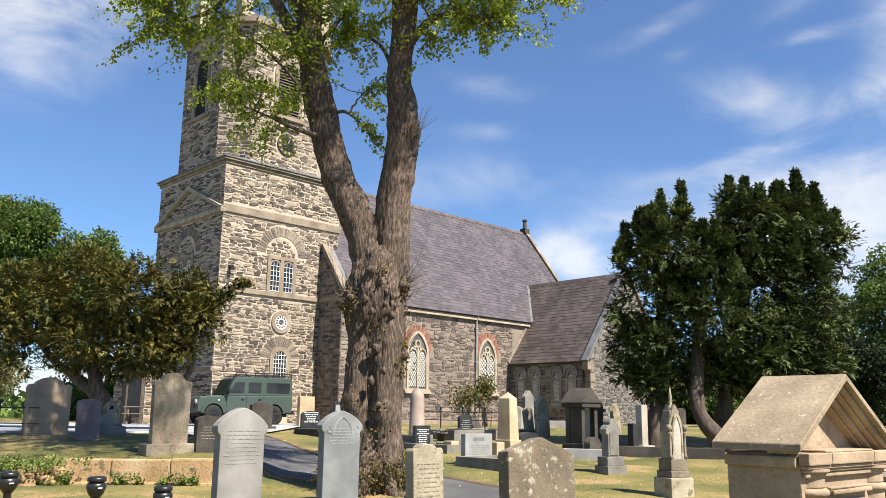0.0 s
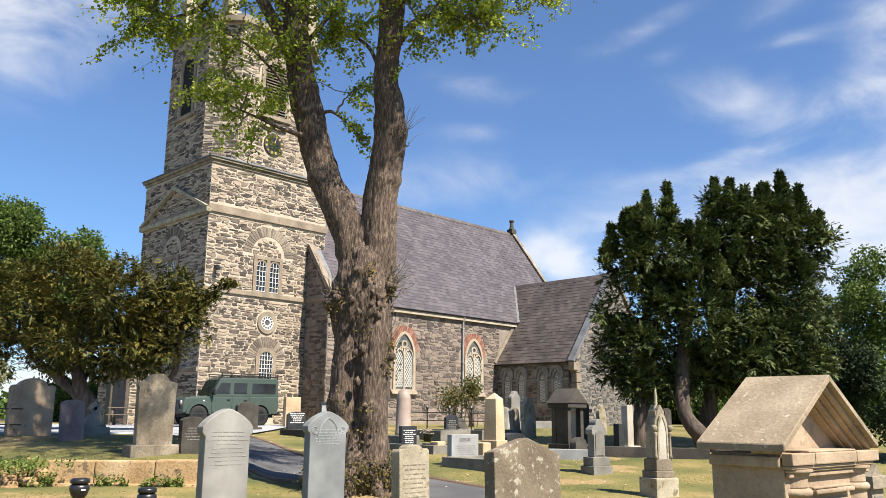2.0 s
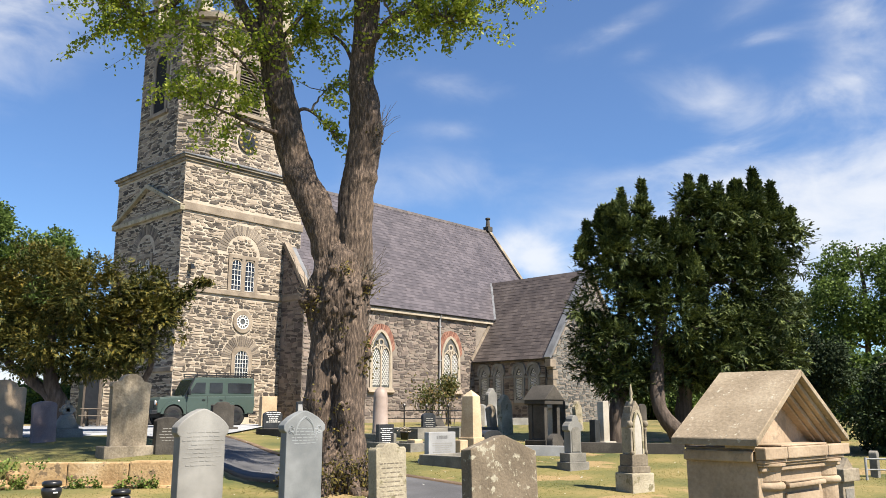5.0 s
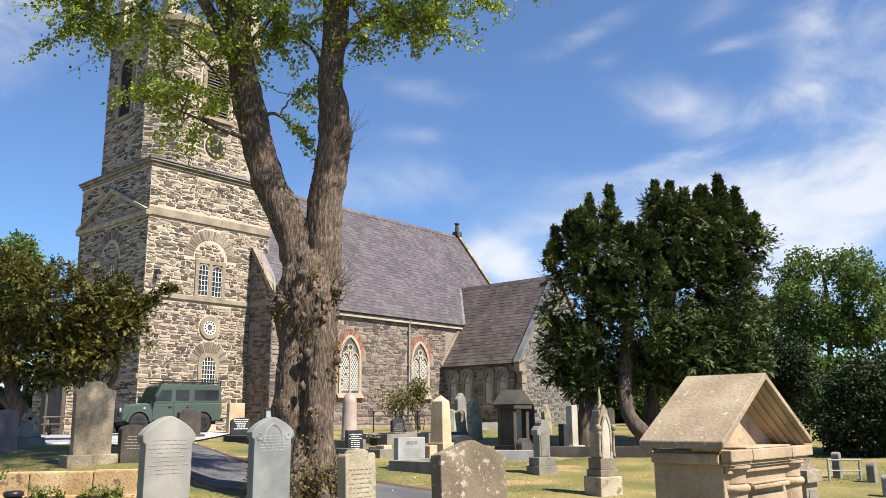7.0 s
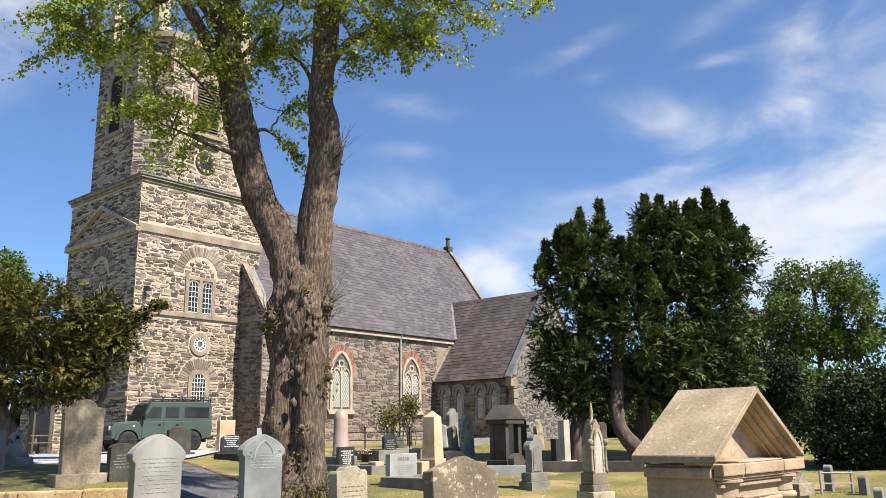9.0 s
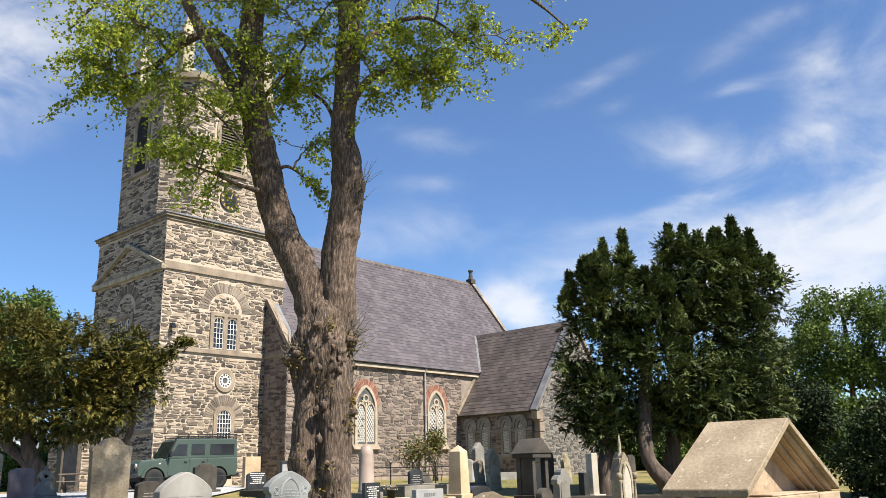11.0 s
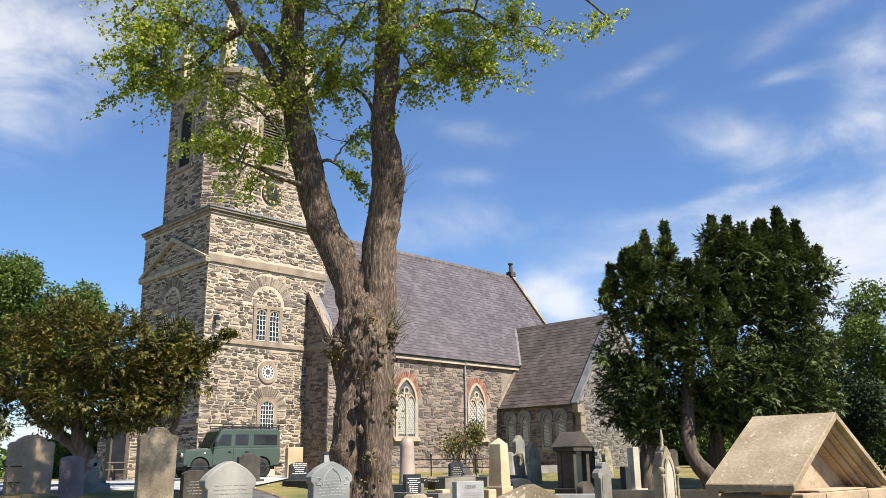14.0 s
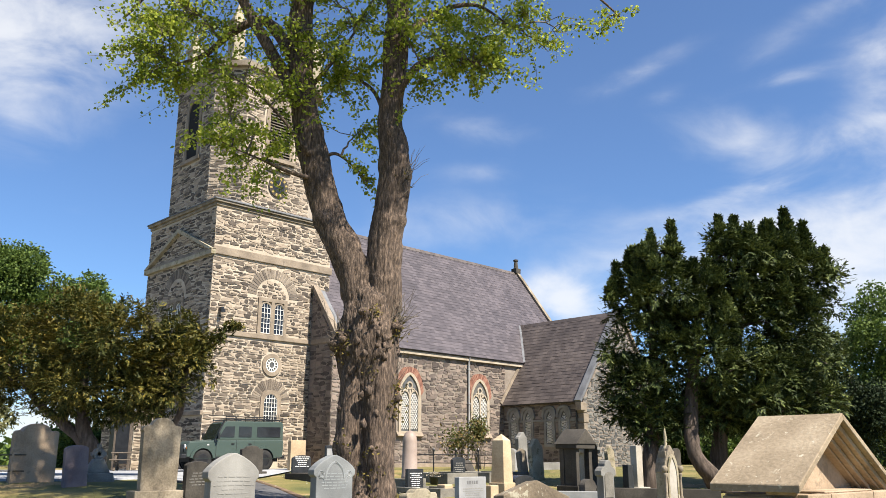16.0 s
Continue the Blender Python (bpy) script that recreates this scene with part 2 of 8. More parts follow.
IVY_LEAF = material("ivy_leaf", (0.05, 0.085, 0.016), (0.11, 0.165, 0.034), (0.20, 0.26, 0.065), 2.0, 0.45, 0.0, each="island", trans=0.25)
SHOOT_LEAF = material("basal_shoot_leaf", (0.05, 0.042, 0.014), (0.10, 0.085, 0.024), (0.19, 0.15, 0.04), 2.0, 0.6, 0.0, each="island", trans=0.3)
ROSE_LEAF = material("russet_shrub_leaf", (0.05, 0.06, 0.02), (0.09, 0.11, 0.03), (0.19, 0.13, 0.05), 2.0, 0.6, 0.0, each="island", trans=0.25)
GREY_STONE = material("grey_granite", (0.11, 0.107, 0.097), (0.20, 0.195, 0.178), (0.31, 0.303, 0.278), 1.5, 0.75, 0.2, fine=90)
BLUE_STONE = material("blue_grey_granite", (0.09, 0.098, 0.10), (0.165, 0.175, 0.175), (0.26, 0.272, 0.27), 1.5, 0.7, 0.2, fine=90)
CARVED = material("carved_relief", (0.20, 0.214, 0.218), (0.235, 0.25, 0.253), (0.30, 0.32, 0.325), 3.0, 0.8, 0.2, fine=60)
LICHENED = material("lichened_sandstone", (0.085, 0.066, 0.043), (0.14, 0.11, 0.073), (0.20, 0.16, 0.11), 2.4, 0.9, 0.6, spots=(0.31, 0.285, 0.21), spot_scale=8.5, cut=0.56)
MOSSY = material("weathered_sandstone", (0.20, 0.172, 0.118), (0.31, 0.272, 0.192), (0.42, 0.38, 0.285), 2.2, 0.95, 0.6, spots=(0.17, 0.15, 0.085), spot_scale=4.0, cut=0.56)
BROWNED = material("stained_grey_sandstone", (0.09, 0.072, 0.05), (0.19, 0.158, 0.112), (0.32, 0.275, 0.205), 1.8, 0.9, 0.5)
PURPLE = material("purple_sandstone", (0.105, 0.08, 0.085), (0.165, 0.13, 0.135), (0.23, 0.185, 0.185), 2.5, 0.9, 0.4)
TAN = material("golden_sandstone", (0.30, 0.22, 0.135), (0.42, 0.32, 0.205), (0.52, 0.415, 0.28), 1.4, 0.9, 0.3)
TOMB = material("tomb_sandstone", (0.21, 0.155, 0.10), (0.31, 0.232, 0.155), (0.40, 0.31, 0.215), 2.2, 0.9, 0.4, spots=(0.24, 0.185, 0.125), spot_scale=3.0, cut=0.58)
TOMB_ROOF = material("tomb_roof_stone", (0.18, 0.14, 0.09), (0.26, 0.206, 0.138), (0.34, 0.28, 0.195), 2.2, 0.95, 0.5, spots=(0.42, 0.38, 0.29), spot_scale=17.0, cut=0.61)
PINK = material("pink_granite", (0.19, 0.145, 0.118), (0.285, 0.222, 0.185), (0.36, 0.29, 0.245), 2.0, 0.6, 0.2, fine=60)
WHITE_STONE = material("pale_grey_granite", (0.20, 0.203, 0.202), (0.27, 0.273, 0.272), (0.35, 0.353, 0.352), 2.0, 0.55, 0.15, fine=80)
MARBLE = material("white_marble", (0.27, 0.245, 0.20), (0.36, 0.33, 0.278), (0.45, 0.415, 0.36), 1.5, 0.7, 0.2)
BLACK_STONE = material("polished_black_granite", (0.02, 0.022, 0.025), (0.03, 0.033, 0.037), (0.045, 0.048, 0.052), 4.0, 0.25, 0.05)
DARK_STONE = material("soot_dark_sandstone", (0.024, 0.021, 0.017), (0.043, 0.038, 0.031), (0.075, 0.066, 0.054), 2.0, 0.9, 0.4)
KERB_STONE = material("kerb_stone", (0.10, 0.095, 0.08), (0.165, 0.155, 0.132), (0.25, 0.235, 0.20), 2.5, 0.9, 0.4)
WALL_STONE = material("ochre_retaining_stone", (0.26, 0.165, 0.075), (0.40, 0.275, 0.14), (0.52, 0.40, 0.25), 1.6, 0.95, 0.8, spots=(0.17, 0.12, 0.07), spot_scale=3.2, cut=0.57)
LETTER = material("letter_paint", (0.5, 0.5, 0.48), (0.58, 0.58, 0.56), (0.65, 0.65, 0.62), 9.0, 0.7, 0.0)
LETTER_DARK = material("dark_letter", (0.10, 0.10, 0.10), (0.14, 0.14, 0.14), (0.18, 0.18, 0.18), 9.0, 0.7, 0.0)
LETTER_SOFT = material("worn_letter", (0.20, 0.195, 0.178), (0.225, 0.218, 0.2), (0.25, 0.242, 0.22), 9.0, 0.8, 0.0)
CAR_GREEN = material("green_car_paint", (0.046, 0.068, 0.058), (0.052, 0.075, 0.064), (0.06, 0.084, 0.072), 0.8, 0.28, 0.02)
RUBBER = material("tyre_rubber", (0.007, 0.007, 0.007), (0.012, 0.012, 0.012), (0.02, 0.02, 0.019), 6.0, 0.85, 0.3)
RIM = material("dark_alloy", (0.05, 0.05, 0.052), (0.075, 0.075, 0.078), (0.10, 0.10, 0.105), 6.0, 0.35, 0.05, 0.6)
LAMP_GLASS = material("lamp_lens", (0.5, 0.5, 0.5), (0.6, 0.6, 0.6), (0.7, 0.7, 0.7), 6.0, 0.1, 0.0)
ORANGE = material("indicator_lens", (0.5, 0.14, 0.02), (0.6, 0.18, 0.03), (0.65, 0.2, 0.03), 6.0, 0.2, 0.0)
TIMBER = material("weathered_timber", (0.06, 0.045, 0.033), (0.10, 0.08, 0.06), (0.16, 0.13, 0.10), 3.0, 0.85, 0.3)


# ---- mesh tools ----
class Build:
    """Collects corners and faces for one mesh."""

    def __init__(self):
        self.v, self.f = [], []

    def add(self, vs, fs):
        k = len(self.v)
        self.v += [tuple(p) for p in vs]
        self.f += [tuple(i + k for i in q) for q in fs]
        return self

    def box(self, x0, x1, y0, y1, z0, z1):
        return self.add([(x, y, z) for z in (z0, z1) for y in (y0, y1) for x in (x0, x1)],
                        [(0, 2, 3, 1), (4, 5, 7, 6), (0, 1, 5, 4), (2, 6, 7, 3), (0, 4, 6, 2), (1, 3, 7, 5)])

    def prism(self, outline, o, u, v, depth):
        """An outline of (a, b) in the plane through o along u and v, pushed by the vector depth."""
        o, u, v, d = Vector(o), Vector(u), Vector(v), Vector(depth)
        a = [o + u * p + v * q for p, q in outline]
        n = len(a)
        flip = (u.cross(v)).dot(d) > 0
        fs = [tuple(range(n)), tuple(range(2 * n - 1, n - 1, -1))] + [(i, n + i, n + (i + 1) % n, (i + 1) % n) for i in range(n)]
        if flip:
            fs = [tuple(reversed(q)) for q in fs]
        return self.add(a + [p + d for p in a], fs)

    def ring(self, inner, outer, o, u, v, depth):
        """A frame between two outlines of equal count."""
        o, u, v, d = Vector(o), Vector(u), Vector(v), Vector(depth)
        n = len(inner)
        pts = [o + u * p + v * q for p, q in inner] + [o + u * p + v * q for p, q in outer]
        pts += [p + d for p in pts]
        fs = []
        for i in range(n):
            j = (i + 1) % n
            fs += [(i, j, n + j, n + i), (2 * n + i, 3 * n + i, 3 * n + j, 2 * n + j), (i, 2 * n + i, 2 * n + j, j), (n + i, n + j, 3 * n + j, 3 * n + i)]
        return self.add(pts, fs)

    def turned(self, profile, x=0, y=0, seg=20):
        """A lathe shape: (radius, z) from below."""
        n = len(profile)
        vs = [(x + r * math.cos(2 * math.pi * i / seg), y + r * math.sin(2 * math.pi * i / seg), z) for r, z in profile for i in range(seg)]
        fs = [(a * seg + i, a * seg + (i + 1) % seg, (a + 1) * seg + (i + 1) % seg, (a + 1) * seg + i) for a in range(n - 1) for i in range(seg)]
        fs += [tuple(range(seg - 1, -1, -1)), tuple((n - 1) * seg + i for i in range(seg))]
        return self.add(vs, fs)

    def tube(self, path, radii, seg=8, rough=0.0, knots=0.0):
        pts = [Vector(p) for p in path]
        rings, side = [], None
        for i, p in enumerate(pts):
            d = (pts[min(i + 1, len(pts) - 1)] - pts[max(i - 1, 0)]).normalized()
            side = (Vector((1, 0.2, 0.1)) if side is None else side)
            side = (side - d * side.dot(d)).normalized()
            up = d.cross(side)
            for k in range(seg):
                a = 2 * math.pi * k / seg
                e = side * math.cos(a) + up * math.sin(a)
                r = radii[i]
                if rough:
                    q = p + e * r
                    r *= 1 + rough * (0.8 * noise.noise(Vector((q.x * 4, q.y * 4, q.z * 0.9))) - 0.8 * abs(noise.noise(Vector((q.x * 25, q.y * 25, q.z * 2.0))))) + knots * max(0, noise.noise(q * 2.6) - 0.1)
                rings.append(p + e * r)
        n = len(pts)
        fs = [(a * seg + k, a * seg + (k + 1) % seg, (a + 1) * seg + (k + 1) % seg, (a + 1) * seg + k) for a in range(n - 1) for k in range(seg)]
        fs += [tuple(range(seg - 1, -1, -1)), tuple((n - 1) * seg + k for k in range(seg))]
        return self.add(rings, fs)

    def move(self, m):
        self.v = [tuple(m @ Vector(p)) for p in self.v]
        return self

    def bevelled(self, width, steps=2):
        """Rounds the sharp edges."""
        bm = bmesh.new()
        vs = [bm.verts.new(p) for p in self.v]
        for q in self.f:
            try:
                bm.faces.new([vs[i] for i in q])
            except ValueError:
                pass
        bmesh.ops.remove_doubles(bm, verts=bm.verts, dist=0.0004)
        bmesh.ops.recalc_face_normals(bm, faces=bm.faces)
        sharp = [e for e in bm.edges if len(e.link_faces) == 2 and e.calc_face_angle(0) > 0.5]
        bmesh.ops.bevel(bm, geom=sharp, offset=width, segments=steps, affect="EDGES", profile=0.6)
        bm.verts.index_update()
        self.v = [tuple(p.co) for p in bm.verts]
        self.f = [tuple(p.index for p in q.verts) for q in bm.faces]
        bm.free()
        return self


def mesh_of(b, name, mat, smooth=False):
    me = bpy.data.meshes.new(name)
    me.from_pydata(b.v, [], b.f)
    me.materials.append(mat)
    if smooth:
        me.polygons.foreach_set("use_smooth", [True] * len(me.polygons))
    me.update()
    return me


def part(name, b, mat, parent, label="", smooth=False, kind=""):
    ob = new(name, mesh_of(b, name, mat, smooth))
    ob.parent = parent
    return tagged(ob, label=label, kind=kind)


def thing(name, m, label, category, group="", kind=""):
    ob = new(name)
    ob.matrix_world = m
    return tagged(ob, label, category, group, kind)


def single(name, b, mat, label, category, group="", kind="", smooth=False, m=None):
    ob = new(name, mesh_of(b, name, mat, smooth))
    if m is not None:
        ob.matrix_world = m
    return tagged(ob, label, category, group, kind)


# ---- the lie of the land: a is across, s is ahead of the viewpoint ----
EYE = Vector((-19.23, -35.08))
AHEAD, ACROSS = Vector((0.6997, 0.7145)), Vector((0.7145, -0.6997))
rnd = random.Random(11)


def smooth01(x):
    x = min(1.0, max(0.0, x))
    return x * x * (3 - 2 * x)


def level(a, s):
    main = 1.1 * min(1.0, max(0.0, (s - 13) / 21))
    bank = min(1.0, 0.66 + 0.075 * (s - 16.4)) if s > 16.4 else 0.22 * smooth01((s - 9) / 6)
    t = smooth01((-a - 3.3) / (1.6 + max(0.0, s - 17.5) * 0.55))
    z = main * (1 - t) + bank * t
    if s > 60:
        z -= 1.2 * smooth01((s - 60) / 80)
    return z


def spot(a, s, z=None):
    p = EYE + ACROSS * a + AHEAD * s
    return Vector((p.x, p.y, level(a, s) if z is None else z))


def level_at(x, y):
    d = Vector((x, y)) - EYE
    return level(d.dot(ACROSS), d.dot(AHEAD))


def spread(lo, hi, fine_lo, fine_hi, step):
    out = [fine_lo + i * step for i in range(int((fine_hi - fine_lo) / step) + 1)]
    x, d = out[-1], step
    while x < hi:
        d *= 1.35
        x += d
        out.append(x)
    x, d = out[0], step
    while x > lo:
        d *= 1.35
        x -= d
        out.insert(0, x)
    return out


g_a, g_s = spread(-1500, 1500, -16, 16, 0.4), spread(-600, 2500, 6, 48, 0.4)
g_s = sorted(g_s + [16.35, 16.45])
ground = Build()
for s in g_s:
    for a in g_a:
        p = spot(a, s)
        j = 0.025 * noise.noise(p * 0.9) + 0.012 * noise.noise(p * 3.1)
        ground.v.append((p.x, p.y, p.z + j))
ga = len(g_a)
ground.f = [(j * ga + i, j * ga + i + 1, (j + 1) * ga + i + 1, (j + 1) * ga + i) for j in range(len(g_s) - 1) for i in range(ga - 1)]
single("ground", ground, GRASS, "mown churchyard grass, partly dry and yellowed", "lawn", kind="structure", smooth=True)


def draped(rows, lift, cross=8):
    """A strip over the land from rows of (a0, s0, a1, s1), left and right edge."""
    b = Build()
    dense = []
    for (p, q) in zip(rows, rows[1:]):
        for k in range(8):
            dense.append([x + (y - x) * k / 8 for x, y in zip(p, q)])
    dense.append(rows[-1])
    for r in dense:
        for k in range(-1, cross + 2):
            e = min(max(k, 0), cross) / cross
            p = spot(r[0] + (r[2] - r[0]) * e, r[1] + (r[3] - r[1]) * e)
            b.v.append((p.x, p.y, p.z + lift - (0.35 if k < 0 or k > cross else 0)))
    w = cross + 3
    b.f = [(i * w + k, i * w + k + 1, (i + 1) * w + k + 1, (i + 1) * w + k) for i in range(len(dense) - 1) for k in range(cross + 2)]
    return b


PATH_EDGES = [(-9.0, 27.5, -6.0, 27.6), (-7.0, 23.0, -4.6, 24.8), (-4.9, 19.5, -3.6, 22.6), (-3.2, 17.7, -2.0, 20.3), (-1.6, 16.6, 0.2, 17.6), (-0.6, 15.6, 1.3, 16.2),
              (0.2, 13.5, 2.2, 14.0), (0.6, 8.0, 2.8, 8.0)]
single("path", draped(PATH_EDGES, 0.035), ASPHALT, "narrow grey asphalt path curving across the grass", "path", kind="structure", smooth=True)
single("yard", draped([(-34, 21.4, -34, 38), (-16, 21.6, -16, 38), (-10, 21.9, -9.4, 37), (-6.6, 24.4, -5.2, 36.5)], 0.055, 14), YARD,
       "pale grey asphalt yard beside the tower", "yard", kind="structure", smooth=True)
verge = Build()
for i, side in enumerate((0, 2)):
    rows = [(r[side] - (0.16 if i == 0 else -0.02), r[side + 1] - (0.1 if i == 0 else -0.05), r[side] + (0.02 if i == 0 else 0.2), r[side + 1] + (0.06 if i == 0 else 0.12)) for r in PATH_EDGES]
    d = draped(rows, 0.047, 2)
    verge.add(d.v, d.f)
single("path_edge", verge, SOIL, "brown earth edge along the asphalt path", "path edge", kind="structure", smooth=True)


# ---- masonry ----
def stones_on(o, u, n, width, z0, z1, course, run, gap, proud, blocked=(), seed=1, top=None):
    """Rubble laid in wavering courses: a list of (centre, half width, half height, wobble list). blocked: shapes (kind, ...) left free;
    top: the height of a sloped top at a given distance along."""
    r = random.Random(seed)
    z, out = z0, []
    while z < z1 - 0.05:
        h = min(r.uniform(*course), z1 - z)
        if z1 - z - h < course[0] * 0.6:
            h = z1 - z
        free = [(0.0, width)]
        for k in blocked:
            if k[0] == "rect":
                cut = (k[1], k[2]) if z + h > k[3] and z < k[4] else None
            else:
                _, cx, cz, rad, low = k
                near = min(max(cz, z), z + h) if low <= z + h else None
                cut = None
                if near is not None and abs(near - cz) < rad and z + h > low:
                    e = math.sqrt(rad * rad - (near - cz) ** 2)
                    cut = (cx - e, cx + e)
            if cut:
                free = [q for a, b in free for q in ((a, min(b, cut[0])), (max(a, cut[1]), b)) if q[1] - q[0] > 0.06]
        for a, b in free:
            x = a
            while x < b - 0.03:
                w = r.uniform(*run) * (1.25 if r.random() < 0.2 else 1)
                if b - x - w < run[0] * 0.7:
                    w = b - x
                parts = [(z, h)]
                if h > 0.19 and w < 0.8 and r.random() < 0.42:
                    e = r.uniform(0.35, 0.65)
                    parts = [(z, h * e), (z + h * e, h * (1 - e))]
                for zz, hh in parts:
                    if top is None or zz + hh * 0.5 < top(x + w / 2) - 0.04:
                        out.append((x + w / 2, zz + hh / 2, max(0.02, w / 2 - gap * r.uniform(0.6, 1.5)), max(0.02, hh / 2 - gap * r.uniform(0.5, 1.5)), r.uniform(*proud), r.random()))
                x += w
        z += h
    return out


def lay(b, stones, o, u, n, seed=5):
    """Adds each stone to one mesh as an eight-cornered, uneven block."""
    r = random.Random(seed)
    o, u, n, up = Vector(o), Vector(u), Vector(n), Vector((0, 0, 1))
    for cx, cz, hw, hh, d, _ in stones:
        hh *= r.uniform(0.7, 1.3)
        cz += r.uniform(-0.045, 0.045)
        t = r.gauss(0, 0.085)
        k = [r.uniform(0.02, 1.0) for _ in range(8)]
        shape = [(-1, -k[0]), (-k[1], -1), (k[2], -1), (1, -k[3]), (1, k[4]), (k[5], 1), (-k[6], 1), (-1, k[7])]
        pts = [(x * hw * r.uniform(0.86, 1.06), y * hh * r.uniform(0.74, 1.14) + x * hw * t) for x, y in shape]
        base = [o + u * (cx + x) + up * (cz + y) - n * 0.01 for x, y in pts]
        face = [o + u * (cx + x * 0.97) + up * (cz + y * 0.95) + n * (d * r.uniform(0.75, 1.1)) for x, y in pts]
        b.add(base + face, [tuple(range(8, 16))] + [(i, (i + 1) % 8, 8 + (i + 1) % 8, 8 + i) for i in range(8)])
    return b


def unit_stones(mat, count=32):
    out = []
    r = random.Random(3)
    for k in range(count):
        t = r.uniform(-0.1, 0.1)
        q = [r.uniform(0.02, 1.0) for _ in range(8)]
        shape = [(-1, -q[0]), (-q[1], -1), (q[2], -1), (1, -q[3]), (1, q[4]), (q[5], 1), (-q[6], 1), (-1, q[7])]
        pts = [(x * r.uniform(0.86, 1.06), y * r.uniform(0.74, 1.14) + x * t) for x, y in shape]
        b = Build().add([(x, 0.01, y) for x, y in pts] + [(x * 0.97, -r.uniform(0.018, 0.034), y * 0.95) for x, y in pts],
                        [tuple(range(8, 16))] + [(i, (i + 1) % 8, 8 + (i + 1) % 8, 8 + i) for i in range(8)])
        out.append(mesh_of(b, "stone", mat))
    return out


def arch_outline(w, spring, n=12):
    """A round-headed opening about the middle of its foot, (x, z) with z from 0."""
    h = w / 2
    return [(-h, 0), (h, 0)] + [(h * math.cos(math.pi * i / n), spring + h * math.sin(math.pi * i / n)) for i in range(n + 1)]


def pointed_outline(w, spring, apex, n=9):
    h, rise = w / 2, apex - spring
    rad = (h * h + rise * rise) / (2 * h)
    end = math.asin(min(1, rise / rad))
    right = [(h - rad + rad * math.cos(end * i / n), spring + rad * math.sin(end * i / n)) for i in range(n + 1)]
    return [(-h, 0), (h, 0)] + right + [(-x, z) for x, z in reversed(right[:-1])]


def wider(outline, d):
    cx, cz = 0, sum(z for _, z in outline) / len(outline)
    zs = max(z for _, z in outline)
    return [(x + math.copysign(d, x) if abs(x) > 1e-6 else x, z - d if z <= 0.001 else z + d * (z / zs) ** 2) for x, z in outline]


def voussoirs(b, cx, cz, r0, r1, a0, a1, count, o, u, n, proud=0.04, gap=0.12):
    o, u, n, up = Vector(o), Vector(u), Vector(n), Vector((0, 0, 1))
    for i in range(count):
        e0, e1 = (a0 + (a1 - a0) * (i + gap) / count, a0 + (a1 - a0) * (i + 1 - gap) / count)
        q = [(r0, e0), (r1 * rnd.uniform(0.95, 1.03), e0), (r1 * rnd.uniform(0.95, 1.03), e1), (r0, e1)]
        b.prism([(cx + r * math.cos(a), cz + r * math.sin(a)) for r, a in q], o - n * 0.01, u, up, n * (proud + 0.01))
    return b


X, Y, Z = Vector((1, 0, 0)), Vector((0, 1, 0)), Vector((0, 0, 1))
FLOOR = 1.0                                   # foot of the church walls
W = 7.0                                       # tower side
SOUTH, WEST = -1.95, 5.92                     # nave south wall and west wall
EAST, MID = 27.0, 3.5                         # nave east end and ridge line
EAVE, RIDGE = 7.42, 15.05
T_WEST, T_SOUTH, T_RIDGE, T_EAVE, T_TOP = 19.0, -7.84, 23.0, 4.72, 10.2
church = thing("church", pose(0, 0, FLOOR), "rubble-stone church with square clock tower and slate roofs", "church")
church_inv = Matrix.Translation((0, 0, -FLOOR))


def cpart(name, b, mat, parent=church, label="", smooth=False, kind=""):
    return part(name, b.move(church_inv), mat, parent, label, smooth, kind)


# tower: two stages, the upper one with cut corners
low = Build().box(0, W, 0, W, FLOOR - 0.4, 13.8)
tower = cpart("tower_wall", low, MORTAR, label="cream lime-mortared rubble tower wall")
C0, C1 = 0.2, 1.25
octo = [(C0 + C1, C0), (W - C0 - C1, C0), (W - C0, C0 + C1), (W - C0, W - C0 - C1), (W - C0 - C1, W - C0), (C0 + C1, W - C0), (C0, W - C0 - C1), (C0, C0 + C1)]
upper = cpart("belfry_wall", Build().prism(octo, (0, 0, 13.8), X, Y, Z * 8.0), MORTAR, label="rubble belfry stage with cut corners")

south_free = [("rect", 2.62, 4.30, 7.55, 9.42), ("disc", 3.48, 9.50, 1.46, 9.42), ("disc", 3.6, 6.08, 0.60, 5.0), ("rect", 3.04, 4.24, FLOOR, 4.25),
              ("disc", 3.64, 4.25, 1.13, 4.25), ("rect", 0, 7, 7.30, 7.60), ("rect", 0, 7, 11.2, 11.66), ("rect", 0, 7, 13.72, 14)]
west_free = [("rect", W - 4.32, W - 2.64, 7.95, 9.42), ("disc", W - 3.48, 9.50, 1.46, 9.42), ("rect", 0, 7, 7.30, 7.60), ("rect", 0, 7, 11.2, 11.45), ("rect", 0, 7, 13.72, 14), ("rect", 0, 7, 3.45, 3.75)]
south_stones = stones_on(None, X, -Y, W, FLOOR, 13.75, (0.07, 0.19), (0.14, 0.62), 0.013, (0.016, 0.034), south_free, 21)
near_stones = [q for q in south_stones if q[1] < 7.4 and q[0] < 6.0]
near_stones = sorted(near_stones, key=lambda q: q[1])[-290:]
picked = set(near_stones)
b = lay(Build(), [q for q in south_stones if q not in picked], (0, 0, 0), X, -Y)
lay(b, stones_on(None, -Y, -X, W, FLOOR, 13.75, (0.07, 0.19), (0.14, 0.62), 0.013, (0.016, 0.034), west_free, 22), (0, W, 0), -Y, -X)
cpart("tower_stonework", b, RUBBLE, kind="stuff", label="rubble courses of the tower")
b = Build()
SIDE = W - 2 * C0 - 2 * C1
